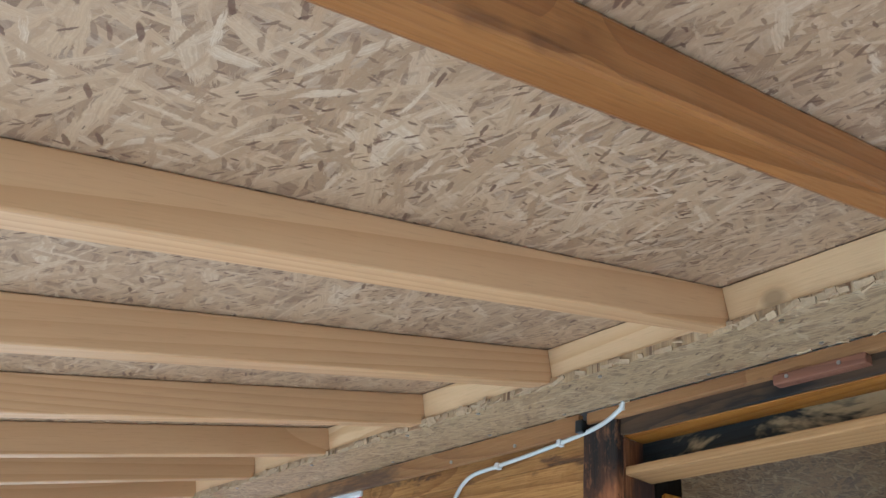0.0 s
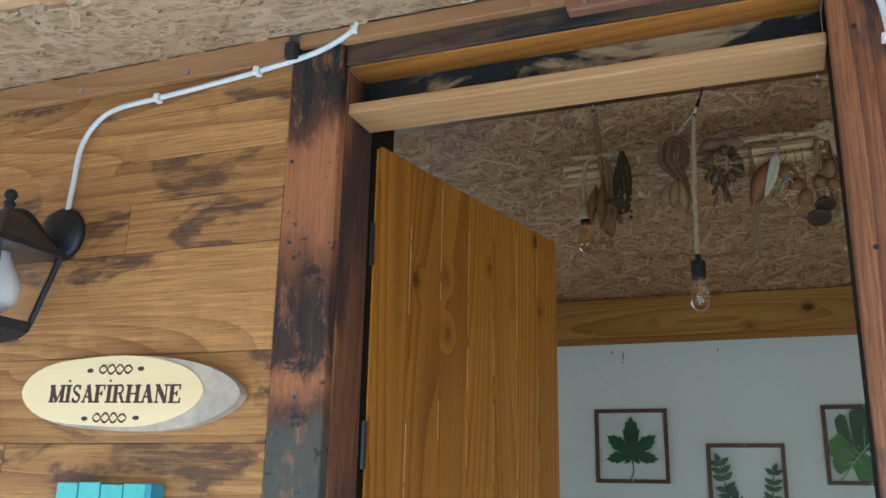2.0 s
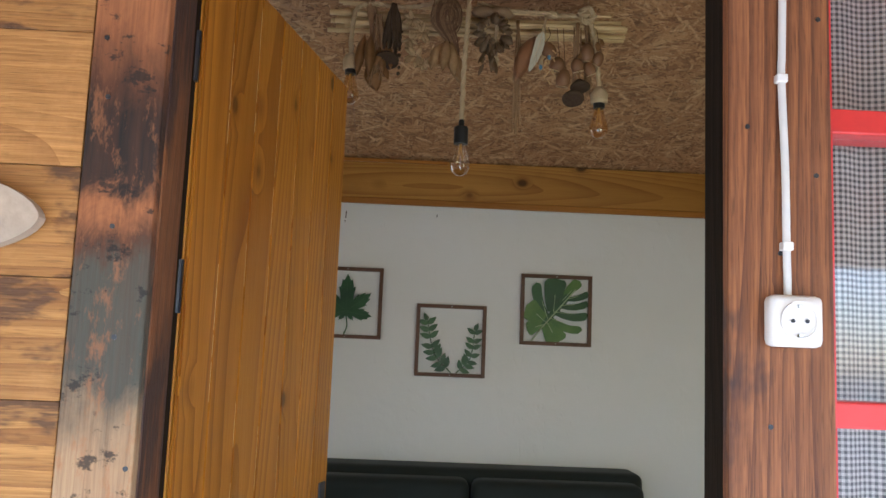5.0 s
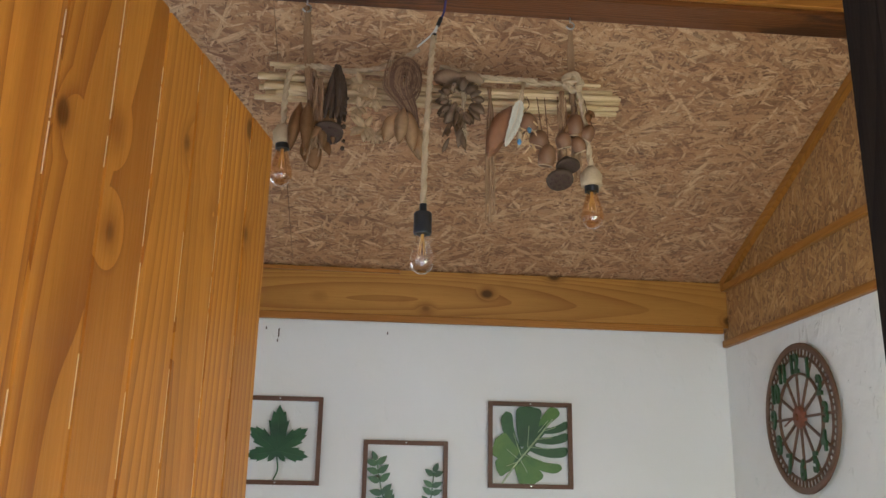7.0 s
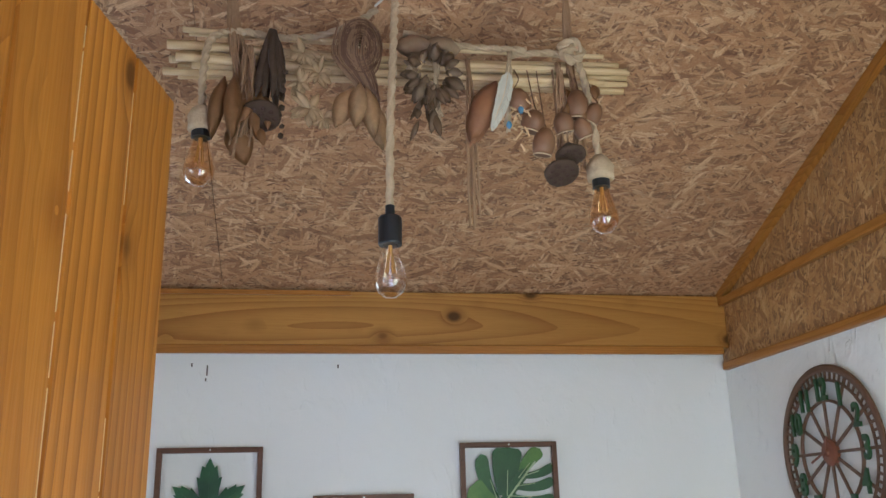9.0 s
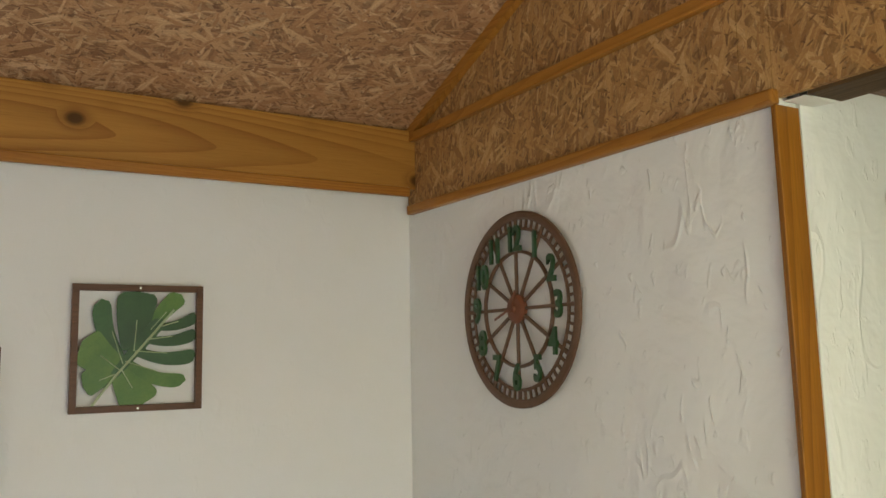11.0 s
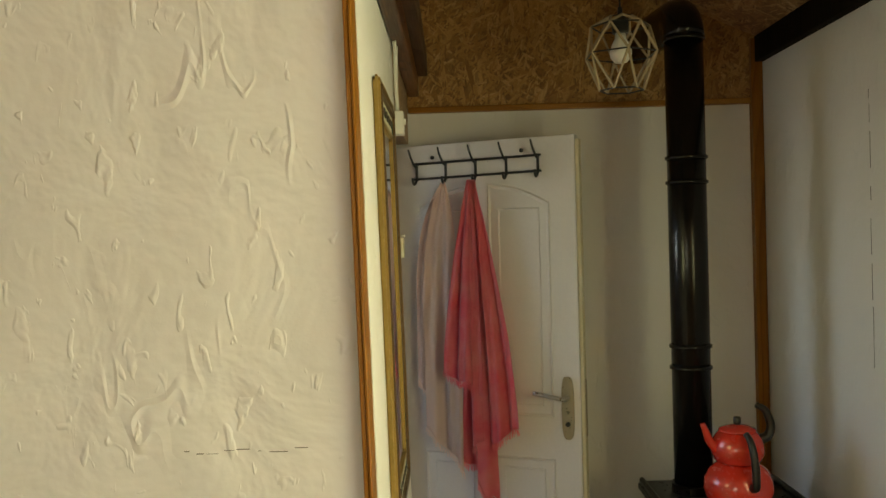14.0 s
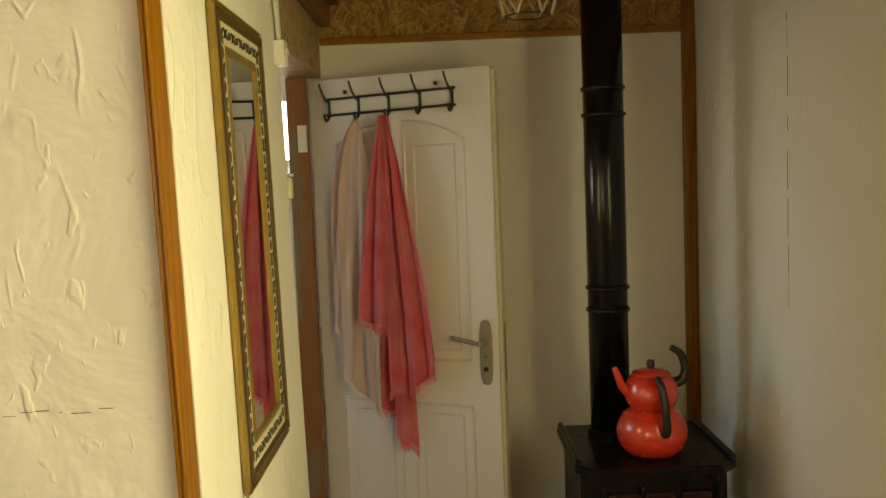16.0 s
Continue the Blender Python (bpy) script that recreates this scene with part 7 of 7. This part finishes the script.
for zb in (1.862, 1.915):
    part("bar", tube(bmesh.new(), [WM @ Vector((0.075, 0.016, rail_z(0.075, zb))), WM @ Vector((0.545, 0.016, rail_z(0.545, zb)))], 0.0042, 8), M_GUNMETAL, rack)
for k in range(5):
    u = 0.085 + k * 0.112
    part("upright", tube(bmesh.new(), [WM @ Vector((u, 0.013, rail_z(u, 1.855))), WM @ Vector((u, 0.013, rail_z(u, 1.92)))], 0.0048, 8), M_GUNMETAL, rack)
    up = [WM @ Vector(p) for p in ((u, 0.014, rail_z(u, 1.905)), (u, 0.035, rail_z(u, 1.912)), (u - 0.006, 0.05, rail_z(u, 1.94)), (u - 0.010, 0.056, rail_z(u, 1.965)))]
    part("hook", tube(bmesh.new(), curve_pts(up, 12), 0.0045, 8, radii=[0.0046 - 0.0012 * i / 12 for i in range(13)]), M_GUNMETAL, rack, smooth=True)
    lo = [WM @ Vector(p) for p in ((u, 0.014, rail_z(u, 1.868)), (u, 0.022, rail_z(u, 1.85)), (u, 0.036, rail_z(u, 1.843)), (u, 0.045, rail_z(u, 1.853)), (u, 0.046, rail_z(u, 1.865)))]
    part("hook", tube(bmesh.new(), curve_pts(lo, 12), 0.0045, 8), M_GUNMETAL, rack, smooth=True)
for u in (0.145, 0.475):
    part("mounting_tab", lathe(bmesh.new(), [(0.007, 0), (0.007, 0.006), (0.004, 0.008)], WM @ Vector((u, 0.006, rail_z(u, 1.935))), 12, WM.to_3x3().to_4x4() @ Matrix.Rotation(radians(-90), 4, "X")), M_GUNMETAL, rack)

M_TOWEL_PALE = cloth("pale_pink_towel", (0.90, 0.72, 0.65), 900, 0.95, 0.4, second=(0.86, 0.63, 0.57))
M_TOWEL_PINK = cloth("hot_pink_towel", (0.90, 0.15, 0.22), 900, 0.92, 0.4, second=(0.92, 0.34, 0.37), vary=0.9)


def towel(u_top, z_top, layers, mat, label, seed, flare):
    """A towel gathered on a hook: hanging layers of folded cloth, each (u_left, u_right, z_left, z_right, depth, folds)."""
    rr = random.Random(seed)
    t = thing("towel", WM @ Vector((u_top, 0.05, z_top - 1.0)), label, "towel", "hanging towels")
    for li, (ul, ur, zl, zr, dep, folds) in enumerate(layers):
        bm = bmesh.new()
        nu, nv = 44, 46
        ph = rr.uniform(0, 6)
        grid = []
        for j in range(nv + 1):
            v = j / nv
            open_ = 0.09 + 0.91 * (1 - (1 - v) ** flare)
            row = []
            for i in range(nu + 1):
                s = i / nu
                zb = zl + (zr - zl) * s + 0.012 * math.sin(9 * s + ph)
                u = u_top + ((ul + (ur - ul) * s) - u_top) * open_
                z = z_top + (zb - z_top) * v
                fold = math.sin(folds * math.pi * s + ph + 0.5 * math.sin(3 * v + ph)) + 0.35 * math.sin(folds * 2.3 * math.pi * s + 2 * ph)
                y = dep + 0.015 * fold * (0.5 + 0.5 * v) * min(1, 0.4 + 2 * v) + 0.003 * math.sin(folds * 6.1 * s + 4 * v + ph) + 0.004 * noise.noise(Vector((u * 25, li * 3.1, z * 12)))
                row.append(bm.verts.new(WM @ Vector((u, max(0.006, y), z))))
            grid.append(row)
        for j in range(nv):
            for i in range(nu):
                bm.faces.new((grid[j][i], grid[j][i + 1], grid[j + 1][i + 1], grid[j + 1][i]))
        bmesh.ops.solidify(bm, geom=bm.faces[:], thickness=0.003)
        pc = part("cloth_fold", bm, mat, t, smooth=True)
        fr = bmesh.new()
        for i in range(0, nu + 1):
            for q in range(2):
                base = WM @ Vector((u_top + ((ul + (ur - ul) * (i / nu)) - u_top), dep, zl + (zr - zl) * (i / nu) + 0.012 * math.sin(9 * (i / nu) + ph)))
                fold = math.sin(folds * math.pi * i / nu + ph + 0.5 * math.sin(3 + ph)) + 0.35 * math.sin(folds * 2.3 * math.pi * i / nu + 2 * ph)
                base = base + WN * max(0.006 - dep, 0.015 * fold)
                tube(fr, [base, base + Vector((rr.uniform(-.004, .004), rr.uniform(-.004, .004), -rr.uniform(0.012, 0.026)))], 0.0011, 4)
        part("fringe", fr, mat, t)
    return t


towel(0.197, 1.845, [(0.078, 0.150, 1.14, 1.10, 0.020, 2.0), (0.112, 0.252, 0.98, 0.85, 0.036, 2.6)], M_TOWEL_PALE, "pale pink fringed towel hanging from the hook rack", 4, 5.0)
towel(0.309, 1.845, [(0.245, 0.36, 0.88, 0.86, 0.034, 2.5), (0.305, 0.372, 0.80, 0.74, 0.046, 1.2), (0.29, 0.462, 0.93, 1.00, 0.056, 4.4), (0.197, 0.335, 1.19, 1.12, 0.068, 3.4)], M_TOWEL_PINK, "hot pink fringed towel hanging from the hook rack", 9, 1.5)

# ---------- stove, pipe and kettle ----------
M_LOUVRE = plain("brown_enamel", (0.026, 0.008, 0.006), 0.22, vary=0.3, coat=0.3, spec=0.3, bump=0.01)
SX0, SX1, SY0, SY1, SZ = 2.415, 2.80, 1.105, 1.505, 0.85
stove = thing("wood_stove", (2.6, 1.305, 0), "black enamelled stove with brown louvred front", "stove")
bm = bmesh.new()
ch = 0.05
oct_ = [(SX0 + ch, SY0), (SX1, SY0), (SX1, SY1), (SX0 + ch, SY1), (SX0, SY1 - ch), (SX0, SY0 + ch)]
f0 = [bm.verts.new((x, y, 0.08)) for x, y in oct_]
f1 = [bm.verts.new((x, y, SZ - 0.02)) for x, y in oct_]
bm.faces.new(f0[::-1]), bm.faces.new(f1)
for i in range(6):
    j = (i + 1) % 6
    bm.faces.new((f0[i], f0[j], f1[j], f1[i]))
bmesh.ops.bevel(bm, geom=bm.edges[:], offset=0.006, segments=2, affect="EDGES")
part("body", bm, M_STOVE, stove)
bm = bmesh.new()
o2 = [(x + (0.012 if x > 2.6 else -0.018), y + (0.018 if y > 1.3 else -0.018)) for x, y in oct_]
for za, zb, sc in ((SZ - 0.02, SZ - 0.004, 1.0), (SZ - 0.004, SZ + 0.004, 0.985)):
    a = [bm.verts.new((2.6 + (x - 2.6) * sc, 1.305 + (y - 1.305) * sc, za)) for x, y in o2]
    b = [bm.verts.new((2.6 + (x - 2.6) * sc, 1.305 + (y - 1.305) * sc, zb)) for x, y in o2]
    bm.faces.new(a[::-1]), bm.faces.new(b)
    for i in range(6):
        j = (i + 1) % 6
        bm.faces.new((a[i], a[j], b[j], b[i]))
part("top_plate", bm, M_STOVE, stove)
for p, q in (((SX0 + 0.03, SY1 + 0.008), (SX1, SY1 + 0.008)), ((SX0 + 0.03, SY0 - 0.008), (SX1, SY0 - 0.008))):
    part("side_rail", tube(bmesh.new(), [(p[0], p[1], SZ + 0.01), (q[0], q[1], SZ + 0.01)], 0.009, 10), M_STOVE, stove)
for c in range(3):
    y1 = SY1 - ch - 0.012 - c * 0.096
    for r in range(12):
        z = 0.77 - r * 0.049
        bm = one(-0.013, 0.004, y1 - 0.084, y1, -0.016, 0.016, bevel=0.004, m=Matrix.Translation((SX0 - 0.002, 0, z)) @ Matrix.Rotation(radians(-14), 4, "Y"))
        part("louvre", bm, M_LOUVRE, stove, "brown enamelled louvre")
for y in (SY1 - ch, SY0 + ch - 0.004, SY1 - ch - 0.102, SY1 - ch - 0.198):
    part("front_bar", one(SX0 - 0.014, SX0 - 0.0005, y - 0.004, y + 0.004, 0.15, 0.80, bevel=0.002), M_STOVE, stove)
for x in (SX0 + 0.05, SX1 - 0.04):
    for y in (SY0 + 0.05, SY1 - 0.05):
        part("leg", rod(bmesh.new(), (x, y, 0), (x, y, 0.085), 0.016, 0.022), M_STOVE, stove)
part("flue_collar", rod(bmesh.new(), (2.69, 1.378, SZ + 0.004), (2.69, 1.378, SZ + 0.03), 0.067, seg=32), M_STOVE, stove)

pipe = thing("stove_pipe", (2.69, 1.378, SZ), "glossy black stove pipe with ribbed joints", "stove pipe")
path = [(2.69, 1.378, 2.24)] + [(2.69 + 0.06 * (1 - math.cos(a)), 1.378 + 0.006 * (1 - math.cos(a)), 2.24 + 0.07 * math.sin(a)) for a in [i * math.pi / 16 for i in range(1, 9)]] + [(2.9, 1.398, 2.314), (FAR_X - 0.013, 1.42, 2.316)]
part("riser", rod(bmesh.new(), (2.69, 1.378, SZ + 0.03), (2.69, 1.378, 2.24), 0.058, seg=40), M_IRON, pipe, smooth=True)
part("elbow", tube(bmesh.new(), path, 0.062, 28), M_IRON, pipe, smooth=True)
for z in (1.235, 1.30, 1.80, 1.875, 2.235):
    bm = lathe(bmesh.new(), [(0.0585, -0.007), (0.064, -0.004), (0.064, 0.004), (0.0585, 0.007)], (2.69, 1.378, z), 40)
    part("joint_ring", bm, M_IRON, pipe, smooth=True)

M_KRED = plain("red_enamel", (0.62, 0.035, 0.022), 0.25, vary=0.12, coat=0.6, bump=0.02)
M_BAKE = plain("black_bakelite", (0.012, 0.012, 0.012), 0.35)
KX, KY, KZ = 2.525, 1.295, SZ + 0.0045
kettle = thing("teapot_set", (KX, KY, KZ), "red enamel double teapot with black handles on the stove", "teapot")
pot = part("lower_kettle", lathe(bmesh.new(), [(0.060, 0.0), (0.076, 0.006), (0.092, 0.028), (0.098, 0.056), (0.094, 0.084), (0.080, 0.110), (0.060, 0.126), (0.054, 0.130)], (KX, KY, KZ), 36), M_KRED, kettle, smooth=True)
pot2 = part("upper_teapot", lathe(bmesh.new(), [(0.055, 0.1305), (0.064, 0.136), (0.073, 0.156), (0.074, 0.176), (0.067, 0.200), (0.055, 0.216), (0.051, 0.220)], (KX, KY, KZ), 36), M_KRED, kettle, smooth=True)
part("lid", lathe(bmesh.new(), [(0.053, 0.2205), (0.051, 0.226), (0.032, 0.234), (0.012, 0.238)], (KX, KY, KZ), 32), M_KRED, pot2, smooth=True)
part("knob", lathe(bmesh.new(), [(0.009, 0.238), (0.011, 0.243), (0.011, 0.256), (0.009, 0.260), (0.003, 0.261)], (KX, KY, KZ), 20), M_BAKE, pot2, smooth=True)
sp = curve_pts([(KX - 0.01, KY + 0.062, KZ + 0.170), (KX - 0.012, KY + 0.084, KZ + 0.196), (KX - 0.014, KY + 0.094, KZ + 0.222), (KX - 0.015, KY + 0.104, KZ + 0.246)], 14)
part("spout", tube(bmesh.new(), sp, 0.01, 12, radii=[0.015 - 0.008 * i / 14 for i in range(15)]), M_KRED, pot2, smooth=True)
hd = curve_pts([(KX, KY - 0.062, KZ + 0.192), (KX, KY - 0.086, KZ + 0.202), (KX, KY - 0.096, KZ + 0.232), (KX, KY - 0.082, KZ + 0.275), (KX, KY - 0.056, KZ + 0.293)], 18)
part("handle", tube(bmesh.new(), hd, 0.009, 10, radii=[0.016 - 0.007 * i / 18 for i in range(19)]), M_BAKE, pot2, smooth=True)
hd = curve_pts([(KX - 0.090, KY - 0.012, KZ + 0.078), (KX - 0.114, KY - 0.012, KZ + 0.092), (KX - 0.116, KY - 0.010, KZ + 0.150), (KX - 0.106, KY - 0.004, KZ + 0.205), (KX - 0.082, KY + 0.002, KZ + 0.228)], 20)
part("handle", tube(bmesh.new(), hd, 0.0095, 10, radii=[0.013 - 0.004 * i / 20 for i in range(21)]), M_BAKE, pot, smooth=True)

# ---------- cage lamp ----------
LX, LY = 2.50, 1.607
cage = thing("cage_lamp", (LX, LY, 2.05), "hanging lamp with a string-wrapped geometric wire cage", "pendant lamp")
M_TWINE = plain("pale_twine", (0.45, 0.36, 0.24), 0.9, grain=200, vary=0.4, bump=0.5)
rings_ = [(0.034, 2.262, 0), (0.083, 2.235, 30), (0.104, 2.155, 0), (0.062, 2.055, 30)]
pts = [[Vector((LX + r * math.cos(radians(60 * k + off)), LY + r * math.sin(radians(60 * k + off)), z)) for k in range(6)] for r, z, off in rings_]
for lv in range(4):
    for k in range(6):
        part("wire", rod(bmesh.new(), pts[lv][k], pts[lv][(k + 1) % 6], 0.0023, seg=6), M_BLACK, cage)
for lv in range(3):
    for k in range(6):
        a = pts[lv][k]
        for d in ((0, -1) if lv != 1 else (0, 1)):
            b = pts[lv + 1][(k + d) % 6]
            part("twine_bar", rod(bmesh.new(), a, b, 0.0038, seg=6), M_TWINE, cage, "pale twine wound round the wire")
part("cord", rod(bmesh.new(), (LX, LY, 2.285), (LX, LY, z_front(LY) - 0.001), 0.003, seg=6), M_BLACK, cage)
part("holder", lathe(bmesh.new(), [(0.022, 2.215), (0.024, 2.222), (0.024, 2.25), (0.016, 2.262), (0.008, 2.268), (0.006, 2.29)], (LX, LY, 0), 20), M_BLACK, cage)
part("bulb", lathe(bmesh.new(), [(0.002, 2.130), (0.018, 2.134), (0.030, 2.150), (0.031, 2.166), (0.024, 2.186), (0.016, 2.20), (0.015, 2.2145)], (LX, LY, 0), 24), M_WHITE_PLASTIC, cage, "unlit white bulb", smooth=True)

# ---------- bathroom doorway and what shows through it ----------
setting("door_jamb_bath_east", one(3.095, 3.150, 2.2955, 2.36, 0, 1.988, bevel=0.003), wood("bath_jamb", (0.33, 0.14, 0.055), (0.22, 0.085, 0.03), "z", 0.45, 18, 0.4, stain=(0.2, 0.16, 0.12), stain_amount=0.4), "worn brown door jamb")
setting("door_jamb_bath_west", one(2.3465, 2.362, 2.247, 2.36, 0, 1.988, bevel=0.003), M_WHITE, "white-painted door jamb")
tiles = tagged(new("tiled_wall", as_mesh("tiled_wall", one(4.1915, 4.1995, 2.365, 3.655, 0.0, 1.655), plain("grout", (0.42, 0.41, 0.39), 0.9))), "grey-white tiled lower wall of the bathroom", "", "", "structure")
g = Nodes("bath_tile")
rndn = g.n("ShaderNodeObjectInfo").outputs["Random"]
M_TILE = g.set(color=g.mix(g.math("MULTIPLY", g.noise(g.coords((1, 1, 4), shift=9), 5, 4), 0.7), (0.62, 0.60, 0.58), (0.46, 0.44, 0.43)), rough=0.25)
tile_bm = one(-0.006, 0, -0.148, 0.148, -0.148, 0.148, bevel=0.002)
tile_me = as_mesh("tile", tile_bm, M_TILE)
for j in range(5):
    for i in range(4):
        o = new("tile", tile_me)
        o.location = (4.191, 2.53 + i * 0.30, 0.16 + j * 0.30)
        o.parent = tiles
wb = tagged(new("window_3"), "small white bathroom window", "", "", "structure")
wb.location = (4.22, 2.68, 1.72)
part("window_frame", boxes((4.20, 4.26, 2.50, 2.525, 1.72, 2.04), (4.20, 4.26, 2.835, 2.86, 1.72, 2.04), (4.20, 4.26, 2.525, 2.835, 1.72, 1.745), (4.20, 4.26, 2.525, 2.835, 2.015, 2.04), bevel=0.002), M_WHITE, wb)
pn = part("pane", one(4.232, 4.235, 2.5255, 2.8345, 1.7455, 2.0145), M_GLASS, wb)
pn.visible_shadow = False
jb = thing("junction_box", (2.322, MIR_Y, 1.93), "white junction box with cables on the wall edge", "junction box")
part("box", one(2.285, 2.335, MIR_Y - 0.028, MIR_Y - 0.0005, 1.925, 1.985, bevel=0.003), M_WHITE_PLASTIC, jb)
part("knob", rod(bmesh.new(), (2.305, MIR_Y - 0.034, 1.958), (2.305, MIR_Y - 0.0275, 1.958), 0.008), M_WHITE_PLASTIC, jb)
part("cable", tube(bmesh.new(), curve_pts([(2.30, MIR_Y - 0.012, 1.985), (2.298, MIR_Y - 0.010, 2.06), (2.27, MIR_Y - 0.012, 2.13), (2.25, MIR_Y - 0.012, 2.158)], 14), 0.005, 8), M_CABLE, jb, smooth=True)
part("cable", tube(bmesh.new(), curve_pts([(2.318, MIR_Y - 0.012, 1.985), (2.318, MIR_Y - 0.010, 2.07), (2.315, MIR_Y - 0.012, 2.158)], 14), 0.005, 8), M_CABLE, jb, smooth=True)
lt = thing("door_latch", (2.355, 2.25, 1.60), "cream latch keeper with a chrome tip on the jamb", "latch")
part("keeper", one(2.345, 2.372, 2.228, 2.2465, 1.60, 1.655, bevel=0.006), M_CREAM, lt)
part("tip", one(2.345, 2.378, 2.226, 2.2465, 1.656, 1.664, bevel=0.002), M_STEEL, lt)
setting("door_plate_white", one(3.078, 3.094, 2.2955, 2.325, 1.74, 1.83, bevel=0.003), M_WHITE_PLASTIC, "white hinge cover on the jamb")

# ---------- on the nook's front wall ----------
hkb = thing("coat_hook", (1.71, FRONT_Y, 1.90), "small wooden board with a black hook on the wall", "hook")
part("board", one(1.60, 1.79, FRONT_Y + 0.0005, FRONT_Y + 0.035, 1.905, 1.970, bevel=0.003), M_TRIM_X, hkb)
part("hook", tube(bmesh.new(), curve_pts([(1.735, FRONT_Y + 0.036, 1.930), (1.735, FRONT_Y + 0.05, 1.902), (1.735, FRONT_Y + 0.062, 1.882), (1.735, FRONT_Y + 0.05, 1.876)], 12), 0.007, 8), M_BLACK, hkb, smooth=True)
plug = thing("power_plug", (1.84, FRONT_Y, 0.73), "dark plug with a looped beige cable on the wall", "plug")
part("plug_body", one(1.825, 1.87, FRONT_Y + 0.0005, FRONT_Y + 0.045, 0.715, 0.765, bevel=0.008), M_BLACK, plug)
part("cord", tube(bmesh.new(), curve_pts([(1.845, FRONT_Y + 0.03, 0.765), (1.845, FRONT_Y + 0.03, 0.785), (1.815, FRONT_Y + 0.03, 0.795), (1.79, FRONT_Y + 0.03, 0.76), (1.785, FRONT_Y + 0.03, 0.66), (1.79, FRONT_Y + 0.03, 0.2), (1.80, FRONT_Y + 0.04, 0.006)], 40), 0.004, 8), plain("beige_cord", (0.42, 0.30, 0.2), 0.6), plug, smooth=True)
